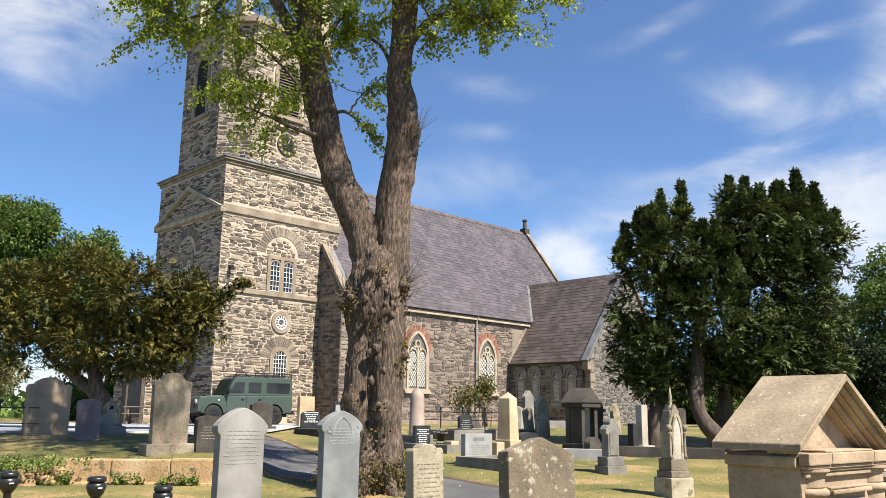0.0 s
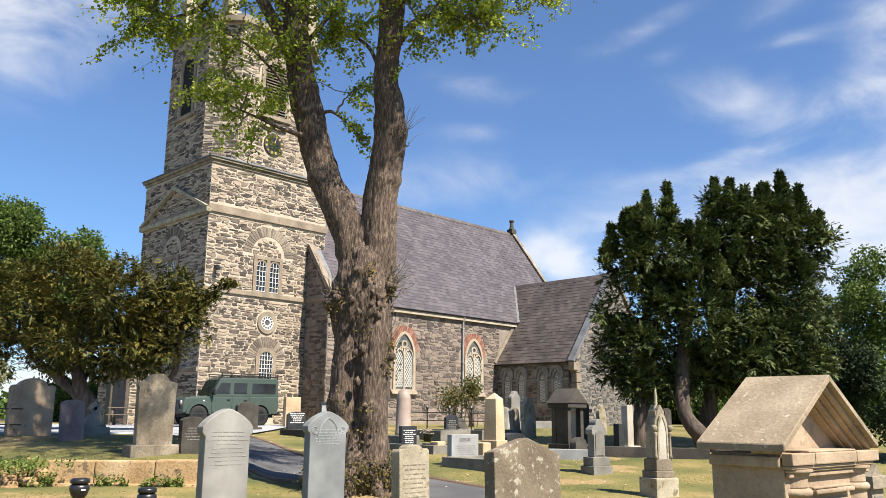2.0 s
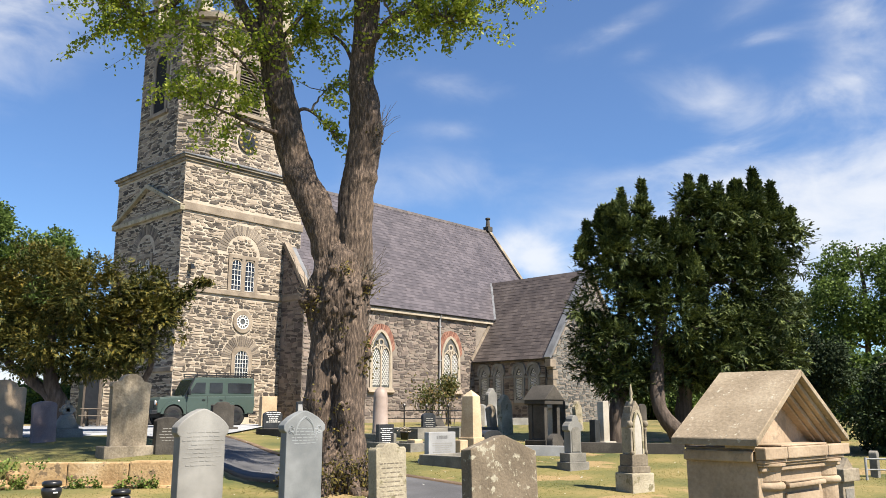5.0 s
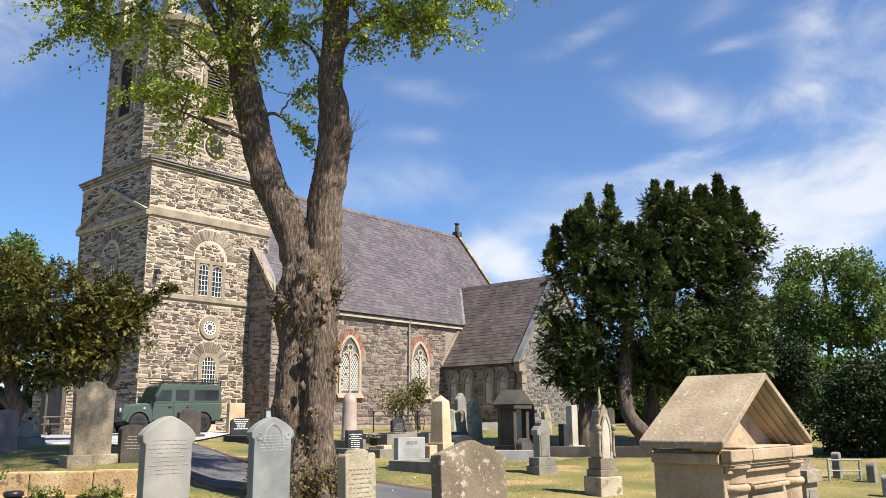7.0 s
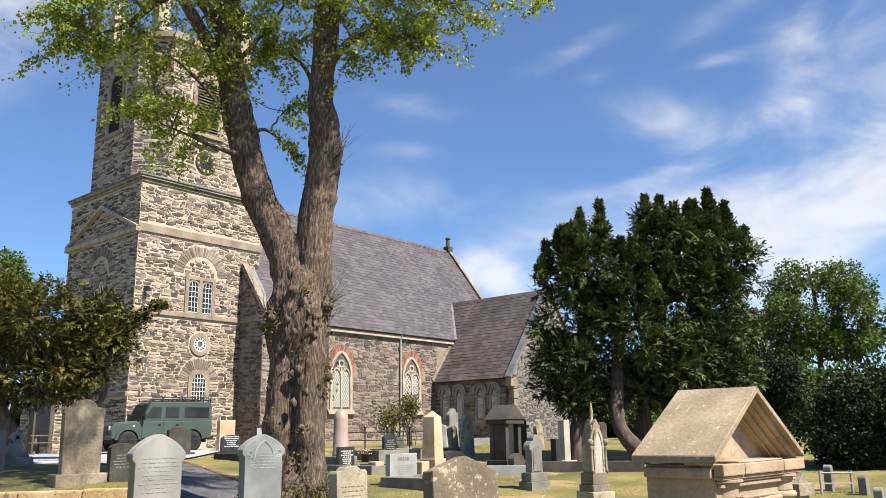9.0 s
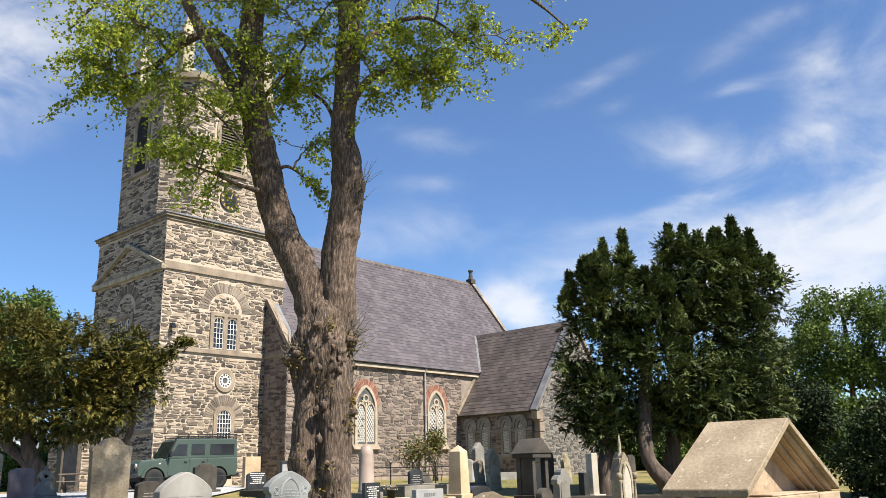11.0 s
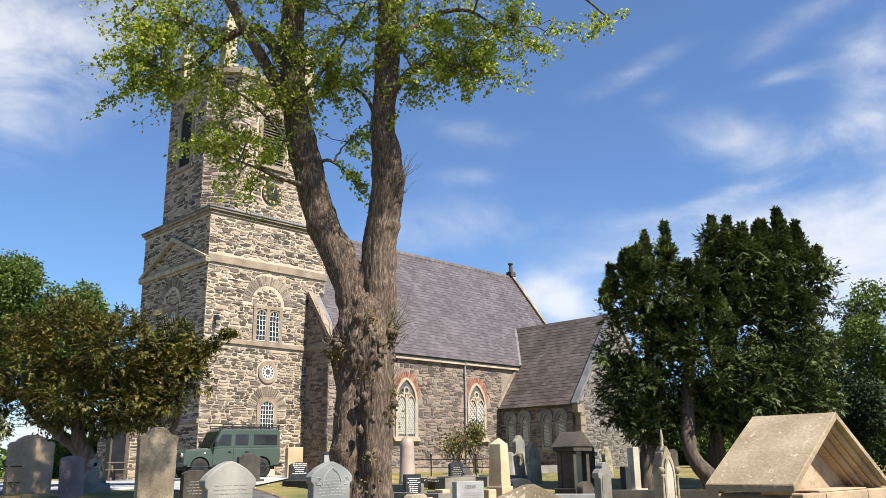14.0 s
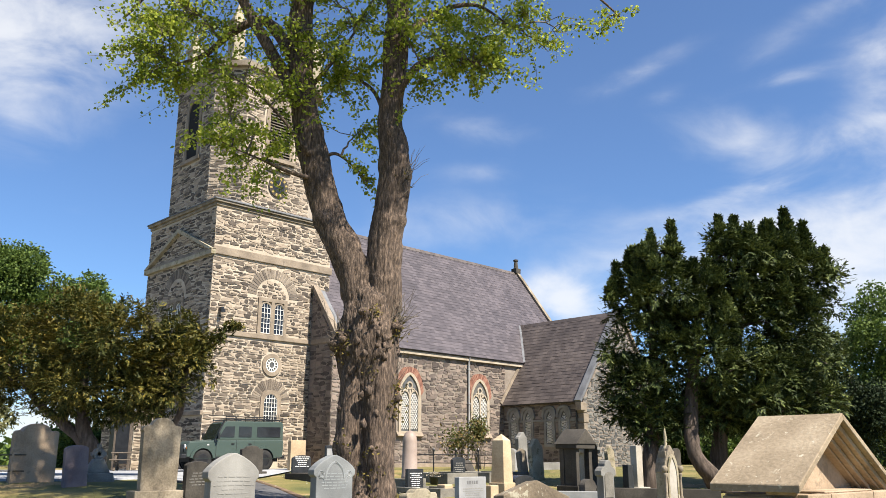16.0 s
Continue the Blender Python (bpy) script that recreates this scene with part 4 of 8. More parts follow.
def gothic_window(cx):
    w, z0, spring, apex = 1.34, 2.98, 1.85, 3.02
    out = pointed_outline(w, spring, apex)
    mid = wider(out, 0.13)
    foot = Vector((cx, SOUTH, z0))
    fr = cpart("gothic_window", Build().ring(out, mid, foot + Y * 0.02, X, Z, -Y * 0.1), PALE, label="pointed two-light window with white lattice")
    part("pane", Build().prism(out, foot + Y * 0.05, X, Z, -Y * 0.06).move(church_inv), LEADED, fr, "dark leaded glass")
    b = Build()
    o2 = foot - Y * 0.015
    b.prism([(-0.05, 0), (0.05, 0), (0.05, 2.2), (-0.05, 2.2)], o2, X, Z, -Y * 0.06)
    for k in (-1, 1):
        li = [(x + k * 0.335, z) for x, z in pointed_outline(0.56, 1.7, 2.18, 6)]
        lo = [(x + k * 0.335, z) for x, z in wider(pointed_outline(0.56, 1.7, 2.18, 6), 0.05)]
        b.ring(li, lo, o2, X, Z, -Y * 0.055)
    c8 = [(math.cos(2 * math.pi * i / 14), math.sin(2 * math.pi * i / 14)) for i in range(14)]
    for dx, dz, r0, r1 in ((0, 2.44, 0.13, 0.22), (-0.25, 2.2, 0.06, 0.12), (0.25, 2.2, 0.06, 0.12)):
        b.ring([(dx + x * r0, dz + z * r0) for x, z in c8], [(dx + x * r1, dz + z * r1) for x, z in c8], o2, X, Z, -Y * 0.05)
    part("tracery", b.move(church_inv), PALE, fr, "carved stone tracery")
    b = Build()
    for k in (-1, 1):
        c = k * 0.335
        for sgn in (-1, 1):
            for i in range(-5, 13):
                z = i * 0.235
                pts = []
                x0, x1 = -0.27, 0.27
                za, zb = z, z + sgn * 0.54 * 1.75
                if sgn < 0:
                    za, zb = z + 0.54 * 1.75, z
                for t in range(9):
                    pts.append((x0 + (x1 - x0) * t / 8, za + (zb - za) * t / 8))
                pts = [q for q in pts if 0.02 < q[1] < 1.75 + 0.35 * (1 - abs(q[0]) / 0.27)]
                if len(pts) > 1:
                    (xa, za2), (xb, zb2) = pts[0], pts[-1]
                    b.prism([(c + xa, za2 - 0.017), (c + xb, zb2 - 0.017), (c + xb, zb2 + 0.017), (c + xa, za2 + 0.017)], o2, X, Z, -Y * 0.016)
    part("lattice", b.move(church_inv), WHITE, fr, "white diamond lattice")
    part("sill", Build().add([(cx - 0.95, SOUTH - 0.02, 2.98), (cx + 0.95, SOUTH - 0.02, 2.98), (cx + 0.95, SOUTH - 0.2, 2.72), (cx - 0.95, SOUTH - 0.2, 2.72), (cx - 0.95, SOUTH, 2.66), (cx + 0.95, SOUTH, 2.66)],
                             [(0, 1, 2, 3), (3, 2, 5, 4), (0, 3, 4), (1, 5, 2)]).move(church_inv), DRESSED, fr)
    b = Build()
    arc = [q for q in mid[2:] if q[1] > 1.55]
    arc2 = [(x * 1.0 + math.copysign(0.24, x) if abs(x) > 1e-6 else 0, z + 0.25 * (0.35 + z / apex * 0.9)) for x, z in arc]
    for i in range(len(arc) - 1):
        for h in range(3):
            t0, t1 = h / 3 + 0.03, (h + 1) / 3 - 0.03
            f = lambda q, t: (q[i][0] + (q[i + 1][0] - q[i][0]) * t, q[i][1] + (q[i + 1][1] - q[i][1]) * t)
            b.prism([f(arc, t0), f(arc2, t0), f(arc2, t1), f(arc, t1)], foot + Y * 0.01, X, Z, -Y * 0.05)
    part("brick_arch", b.move(church_inv), BRICK, fr, "orange brick arch")


for cx in (11.2, 16.84):
    gothic_window(cx)

# south transept
t_slope = (T_TOP - T_EAVE) / (T_RIDGE - T_WEST + 0.2)
T_EAST = 2 * T_RIDGE - T_WEST
cpart("transept_wall", Build().prism([(T_WEST, FLOOR - 0.4), (T_EAST, FLOOR - 0.4), (T_EAST, T_EAVE), (T_RIDGE, T_TOP - 0.25), (T_WEST, T_EAVE)], (0, T_SOUTH, 0), X, Z, (0, SOUTH + 0.6 - T_SOUTH, 0)), NAVE_MORTAR, label="rubble south transept wall")
lancets = (-2.78, -3.88, -5.45, -6.5)
free = []
for y in lancets:
    free += [("rect", SOUTH - y - 0.42, SOUTH - y + 0.42, 2.2, 3.9), ("disc", SOUTH - y, 3.85, 0.5, 3.9)]
b = lay(Build(), stones_on(None, -Y, -X, SOUTH - T_SOUTH, FLOOR, T_EAVE - 0.1, (0.12, 0.28), (0.22, 0.55), 0.014, (0.02, 0.035), free, 61), (T_WEST, SOUTH, 0), -Y, -X)
cpart("transept_stonework", b, NAVE_RUBBLE, kind="stuff")
b = lay(Build(), stones_on(None, X, -Y, T_EAST - T_WEST, FLOOR, T_TOP - 0.5, (0.12, 0.25), (0.2, 0.48), 0.018, (0.02, 0.035), [], 62,
                           top=lambda d: T_EAVE + (min(d, T_EAST - T_WEST - d)) * t_slope), (T_WEST, T_SOUTH, 0), X, -Y)
cpart("gable_stonework", b, GABLE_RUBBLE, kind="stuff", label="sunlit squared rubble gable")
for z0, z1 in ((1.0, 1.5), (1.55, 2.0), (2.05, 2.45), (2.5, 3.0), (3.05, 3.45), (3.5, 4.0), (4.05, 4.6)):
    k = 0.42 if int(z0 * 2) % 2 else 0.28
    cpart("quoin", Build().box(T_WEST - 0.05, T_WEST + k, T_SOUTH - 0.05, T_SOUTH + 0.7 - k, z0, z1).bevelled(0.015, 1), DRESSED)
troof = cpart("transept_roof", Build().prism([(T_WEST - 0.2, T_EAVE), (T_RIDGE, T_TOP), (T_EAST + 0.2, T_EAVE), (T_EAST + 0.2, T_EAVE - 0.12), (T_RIDGE, T_TOP - 0.2), (T_WEST - 0.2, T_EAVE - 0.12)], (0, T_SOUTH, 0), X, Z, (0, 8.6, 0)), SLATE_DARK, label="brown-grey slate transept roof")
T0 = Vector((T_RIDGE, T_SOUTH, T_TOP))
t_down = Vector((T_WEST - 0.2 - T_RIDGE, 0, T_EAVE - T_TOP))
t_len = t_down.length
t_down.normalize()
t_n = Vector((t_down.z, 0, -t_down.x)).normalized()
t_n = t_n if t_n.z > 0 else -t_n


def under_nave(x, d):
    p = T0 + Y * x + t_down * d
    return p.z < roof_z(p.y) - 0.02 if p.y > SOUTH - 0.1 and p.z > EAVE - 0.2 else p.y > SOUTH


b = Build()
rows = int(t_len / 0.26)
slates(b, T0, Y, t_down, t_n, 8.0, rows, t_len / rows, 0.34, 52, under_nave)
cpart("transept_slating", b, SLATE_DARK, kind="stuff", label="overlapping brown-grey slates")
b = Build()
for i in range(20):
    b.prism([(T_RIDGE - 0.16, T_TOP - 0.17), (T_RIDGE, T_TOP + 0.06), (T_RIDGE + 0.16, T_TOP - 0.17), (T_RIDGE, T_TOP - 0.02)], (0, T_SOUTH + 7.75 * i / 20, 0), X, Z, (0, 7.75 / 20 - 0.012, 0))
cpart("ridge_capping", b, SLATE_DARK)
# lead valley against the nave roof, coping on the gable
v_top = Vector((T_RIDGE, (T_TOP - EAVE) / slope + SOUTH - 0.18, T_TOP))
v_low = Vector((T_RIDGE - (T_TOP - EAVE) / t_slope, SOUTH - 0.18, EAVE))
vn = (r_n + t_n).normalized()
side = (v_low - v_top).normalized().cross(vn) * 0.10
cpart("lead_valley", Build().add([v_top + side + vn * 0.06, v_top - side + vn * 0.06, v_low - side + vn * 0.06, v_low + side + vn * 0.06, v_top + side, v_top - side, v_low - side, v_low + side], [(0, 1, 2, 3), (0, 3, 7, 4), (1, 5, 6, 2), (3, 2, 6, 7)]), LEAD)
foot_l = Vector((T_WEST - 0.2, SOUTH - 0.03, T_EAVE))
step = (v_low - foot_l)
step.y = 0
stn = Vector((-step.z, 0, step.x)).normalized()
cpart("abutment_flashing", Build().add([foot_l + stn * 0.02, foot_l + step + stn * 0.02, foot_l + step + stn * 0.2, foot_l + stn * 0.2] + [q - Y * 0.06 for q in (foot_l + stn * 0.02, foot_l + step + stn * 0.02, foot_l + step + stn * 0.2, foot_l + stn * 0.2)],
                                       [(4, 5, 6, 7), (3, 2, 6, 7), (0, 3, 7, 4)]), DRESSED)
for sg in (-1, 1):
    e = T_RIDGE + sg * (T_RIDGE - T_WEST + 0.32)
    dv = Vector((T_RIDGE - e, 0, T_TOP - T_EAVE + 0.15)).normalized()
    nn = Vector((-dv.z, 0, dv.x))
    nn = nn if nn.z > 0 else -nn
    a = [Vector((e, T_SOUTH - 0.12, T_EAVE - 0.1)), Vector((T_RIDGE, T_SOUTH - 0.12, T_TOP + 0.08))]
    q = [a[0], a[1], a[1] + nn * 0.16, a[0] + nn * 0.16]
    cpart("gable_coping", Build().add(q + [p + Y * 0.42 for p in q], [(0, 1, 2, 3), (7, 6, 5, 4), (0, 4, 5, 1), (1, 5, 6, 2), (2, 6, 7, 3), (3, 7, 4, 0)]), LEAD if sg < 0 else DRESSED)
cpart("kneeler", Build().box(T_WEST - 0.35, T_WEST + 0.1, T_SOUTH - 0.1, T_SOUTH + 0.3, T_EAVE - 0.55, T_EAVE - 0.1).bevelled(0.03), DRESSED)
cpart("transept_gutter", Build().prism(gpro, (T_WEST - 0.27, T_SOUTH + 0.3, T_EAVE - 0.05), X, Z, (0, SOUTH - T_SOUTH - 0.3, 0)), BLACK)
cpart("transept_downpipe", Build().tube([(T_WEST - 0.2, T_SOUTH + 0.42, T_EAVE - 0.1), (T_WEST - 0.09, T_SOUTH + 0.42, T_EAVE - 0.4), (T_WEST - 0.09, T_SOUTH + 0.42, 1.0)], [0.05] * 3, 8), BLACK)
for y in lancets:
    out = pointed_outline(0.46, 1.3, 1.85, 6)
    foot = Vector((T_WEST, y, 2.35))
    fr = cpart("lancet_window", Build().ring(out, wider(out, 0.16), foot + X * 0.02, -Y, Z, -X * 0.09), GREY_STONE, label="narrow pointed window in a grey surround")
    part("pane", Build().prism(out, foot + X * 0.05, -Y, Z, -X * 0.06).move(church_inv), LEADED, fr)
    b = Build()
    for sg in (-1, 1):
        for i in range(-4, 12):
            za = i * 0.15
            pts = [(-0.22 + 0.44 * t / 6, za + sg * 0.75 * t / 6 + (0.75 if sg < 0 else 0)) for t in range(7)]
            pts = [q for q in pts if 0.02 < q[1] < 1.35 + 0.4 * (1 - abs(q[0]) / 0.23)]
            if len(pts) > 1:
                b.prism([(pts[0][0], pts[0][1] - 0.013), (pts[-1][0], pts[-1][1] - 0.013), (pts[-1][0], pts[-1][1] + 0.013), (pts[0][0], pts[0][1] + 0.013)], foot - X * 0.012, -Y, Z, -X * 0.016)
    part("lattice", b.move(church_inv), WHITE, fr)
    arc = [q for q in wider(out, 0.17)[2:] if q[1] > 1.25]
    arc2 = [(x + math.copysign(0.12, x) if abs(x) > 1e-6 else 0, z + 0.15) for x, z in arc]
    b = Build()
    for i in range(len(arc) - 1):
        b.prism([arc[i], arc2[i], arc2[i + 1], arc[i + 1]], foot, -Y, Z, -X * 0.11)
    part("hood", b.move(church_inv), GREY_STONE, fr)
cpart("transept_string", Build().box(T_WEST - 0.06, T_WEST, T_SOUTH, SOUTH, 3.62, 3.74), GREY_STONE)


# ---- plants ----
rng = np.random.default_rng(7)


def unit(v):
    return v / np.maximum(np.linalg.norm(v, axis=1, keepdims=True), 1e-6)


def leaf_mesh(name, mat, P, D, length, width, droop=0.15, N=None):
    """One mesh of kite-shaped leaves at P along D."""
    n = len(P)
    D = unit(D)
    S = unit(np.cross(D, unit(rng.normal(size=(n, 3)) + np.array([0, 0, 0.6]))))
    if N is not None:
        S = unit(np.cross(D, N + rng.normal(size=(n, 3)) * 0.25))
    L = (length * rng.uniform(0.65, 1.25, n))[:, None]
    wd = (width * rng.uniform(0.7, 1.2, n))[:, None]
    down = np.array([0, 0, -1.0]) * L * droop
    V = np.stack([P, P + D * L * 0.45 + S * wd, P + D * L + down, P + D * L * 0.45 - S * wd], 1).reshape(-1, 3)
    me = bpy.data.meshes.new(name)
    me.vertices.add(4 * n)
    me.vertices.foreach_set("co", V.astype(np.float32).ravel())
    me.loops.add(4 * n)
    me.loops.foreach_set("vertex_index", np.arange(4 * n, dtype=np.int32))
    me.polygons.add(n)
    me.polygons.foreach_set("loop_start", np.arange(0, 4 * n, 4, dtype=np.int32))
    me.update(calc_edges=True)
    me.materials.append(mat)
    return me


def leaf_part(name, mat, P, D, length, width, parent, label="", droop=0.15, N=None):
    inv = np.array(parent.matrix_world.translation) if parent else np.zeros(3)
    ob = new(name, leaf_mesh(name, mat, P - inv, D, length, width, droop, N))
    ob.parent = parent
    return tagged(ob, label=label, kind="stuff")


def clump_points(blobs, per_m2, tuft, spread, up, seed, inner=0.62, flare=1.0):
    """Tufts over the skins of overlapping blobs (x, y, z, rx, ry, rz): leaf feet and directions."""
    g = np.random.default_rng(seed)
    C, Rr = np.array([b[:3] for b in blobs]), np.array([b[3:] for b in blobs])
    PP, DD = [], []
    for c, r in zip(C, Rr):
        area = 4 * math.pi * ((r[0] * r[1] + r[0] * r[2] + r[1] * r[2]) / 3)
        n = int(area * per_m2)
        d = unit(g.normal(size=(n, 3)))
        k = g.uniform(inner, 1.0, n) ** 0.6
        lump = np.array([noise.noise(Vector(q * 2.3 + c)) for q in d])
        k = k * (1 + 0.22 * lump)
        keep = lump > -0.42
        p = c + d * r * k[:, None]
        inside = np.zeros(n, bool)
        for c2, r2 in zip(C, Rr):
            if c2 is not c:
                q = np.linalg.norm((p - c2) / r2, axis=1)
                inside |= q < 0.55
        ok = keep & ~inside
        PP.append(p[ok])
        DD.append(unit(d[ok] / r))
    P, D = np.concatenate(PP), np.concatenate(DD)
    n = len(P)
    P = np.repeat(P, tuft, 0) + g.normal(size=(n * tuft, 3)) * spread
    D = np.repeat(D, tuft, 0) * flare + g.normal(size=(n * tuft, 3)) * 0.55 + np.array([0, 0, up])
    return P, D


def fronds(P, D, tuft, reach, up, seed):
    """Turns tuft feet into flat fans of narrow leaves: feet, directions and the fan's normals."""
    g = np.random.default_rng(seed)
    n = len(P)
    D = unit(D + g.normal(size=(n, 3)) * 0.35 + np.array([0, 0, up]))
    T = unit(np.cross(D, np.array([0, 0, 1.0])) + g.normal(size=(n, 3)) * 0.25)
    Nn = unit(np.cross(T, D))
    ang = np.linspace(-1.15, 1.15, tuft)[None, :, None] + g.normal(size=(n, tuft, 1)) * 0.12
    DD = np.cos(ang) * D[:, None] + np.sin(ang) * T[:, None]
    along = g.uniform(-0.1, 1.0, (n, tuft, 1)) * (1 - np.abs(ang) / 1.6) * reach
    PP = P[:, None] + D[:, None] * along
    return PP.reshape(-1, 3), DD.reshape(-1, 3), np.repeat(Nn, tuft, 0)


def blob(a, s, z, ra, rz, rs=None):
    p = spot(a, s, z)
    return (p.x, p.y, z, ra, rs or ra, rz)


def bent(p, q, sag, n=7, wob=0.06, r=rnd):
    p, q = Vector(p), Vector(q)
    ln = (q - p).length
    return [p.lerp(q, i / (n - 1)) + Vector((0, 0, sag * 4 * (i / (n - 1)) * (1 - i / (n - 1)))) + Vector((r.uniform(-1, 1), r.uniform(-1, 1), r.uniform(-1, 1))) * wob * ln * (0 < i < n - 1) for i in range(n)]


def resample(ctrl, n):
    """A smooth run through control points of (vector, radius)."""
    pts = [Vector((*p, r)) for p, r in ctrl]
    out = []
    m = len(pts) - 1
    for i in range(n):
        t = i / (n - 1) * m
        k = min(int(t), m - 1)
        f = t - k
        a, b_, c, d = pts[max(k - 1, 0)], pts[k], pts[k + 1], pts[min(k + 2, m)]
        out.append(0.5 * ((2 * b_) + (c - a) * f + (2 * a - 5 * b_ + 4 * c - d) * f * f + (3 * b_ - a - 3 * c + d) * f ** 3))
    return [q.xyz for q in out], [q.w for q in out]


# the big forked tree
TS = 16.3
lime = thing("tree", pose(*spot(-1.36, TS)), "large forked lime tree with rugged bark and fresh spring leaves", "tree")
lime_inv = lime.matrix_world.inverted()


def on_tree(rows, s=TS):
    return [(spot(a, s + ds, z), r) for a, z, r, ds in rows]


trunk = Build()
for rows, n, seg in (
        ([(-1.34, -0.1, 0.78, 0), (-1.36, 0.5, 0.58, 0), (-1.39, 1.3, 0.47, 0.05), (-1.38, 2.1, 0.46, 0.05), (-1.39, 3.0, 0.48, 0.05), (-1.42, 3.75, 0.60, 0), (-1.37, 4.3, 0.54, 0), (-1.37, 4.8, 0.42, 0.05), (-1.36, 5.2, 0.22, 0.1), (-1.36, 5.5, 0.04, 0.1)], 90, 150),
        ([(-1.86, -0.1, 0.46, -0.2), (-1.78, 0.7, 0.34, -0.2), (-1.69, 1.5, 0.30, -0.22), (-1.65, 2.4, 0.28, -0.22), (-1.62, 3.2, 0.27, -0.2), (-1.6, 4.0, 0.2, -0.1)], 70, 70),
        ([(-1.1, -0.1, 0.5, -0.2), (-1.12, 0.8, 0.36, -0.2), (-1.15, 1.6, 0.34, -0.24), (-1.14, 2.5, 0.36, -0.22), (-1.15, 3.3, 0.38, -0.2), (-1.18, 4.2, 0.3, -0.1), (-1.16, 4.8, 0.2, 0)], 80, 80),
        ([(-1.46, 4.0, 0.38, 0), (-1.62, 4.95, 0.40, 0), (-1.93, 5.74, 0.38, 0), (-2.32, 6.58, 0.36, 0.1), (-2.59, 7.57, 0.33, 0.1), (-2.83, 8.58, 0.31, 0.1), (-2.98, 9.62, 0.29, 0), (-3.04, 11.0, 0.26, 0), (-3.05, 13.0, 0.22, 0), (-3.4, 15.5, 0.14, 0.3), (-3.6, 17.5, 0.05, 0.5)], 120, 80),
        ([(-1.2, 3.9, 0.38, 0), (-1.12, 4.79, 0.42, 0), (-1.09, 5.87, 0.38, 0), (-0.98, 6.72, 0.36, 0), (-0.90, 7.5, 0.35, 0), (-1.02, 8.5, 0.29, 0), (-0.94, 9.8, 0.27, 0), (-0.9, 11.2, 0.26, 0), (-0.9, 12.5, 0.23, 0), (-0.5, 15.0, 0.15, -0.4), (-0.2, 17.5, 0.05, -0.6)], 120, 80)):
    path, radii = resample(on_tree(rows), n)
    trunk.tube([p + ACROSS.to_3d() * 0.02 for p in path], [r * (1.07 if seg > 100 else 0.95) for r in radii], seg, 0.2, 0.3)
# root flare and burrs
for k in range(9):
    a = 2 * math.pi * k / 9 + 0.3
    c = spot(-1.36, TS)
    o = Vector((math.cos(a), math.sin(a), 0))
    trunk.tube([c + o * 0.36 + Z * 1.0, c + o * 0.5 + Z * 0.45, c + o * 0.72 + Z * 0.12, c + o * 1.0 - Z * 0.1], [0.1, 0.17, 0.16, 0.07], 10, 0.25)
for a, s, z, r in ((-1.86, TS - 0.22, 3.75, 0.24), (-1.6, TS - 0.4, 3.6, 0.17), (-0.84, TS - 0.25, 4.12, 0.17), (-0.82, TS - 0.3, 2.75, 0.14), (-0.72, TS - 0.05, 7.25, 0.16)):
    c = spot(a, s, z)
    bb = Build().turned([(0.02, -r), (r * 0.55, -r * 0.8), (r * 0.9, -r * 0.4), (r, 0), (r * 0.85, r * 0.5), (r * 0.5, r * 0.85), (0.02, r)], 0, 0, 14)
    bb.v = [tuple(c + Vector(p) * (1 + 0.7 * noise.noise(Vector(p) * 14 + c))) for p in bb.v]
    trunk.add(bb.v, bb.f)
for k in range(46):
    an, z = rnd.uniform(0, 6.28), rnd.gauss(3.85, 0.33) if k < 30 else rnd.uniform(1.4, 3.2)
    r = rnd.uniform(0.04, 0.10)
    c = spot(-1.38, TS - 0.1, z) + Vector((math.cos(an), math.sin(an), 0)) * (0.58 if 3.4 < z < 4.2 else 0.5)
    bb = Build().turned([(0.01, -r), (r * 0.6, -r * 0.75), (r, -r * 0.1), (r * 0.8, r * 0.5), (0.01, r)], 0, 0, 10)
    trunk.add([tuple(c + Vector(p) * (1 + 0.9 * noise.noise(Vector(p) * 16 + c))) for p in bb.v], bb.f)
part("trunk", trunk.move(lime_inv), BARK, lime, "furrowed grey-brown bark", smooth=True)

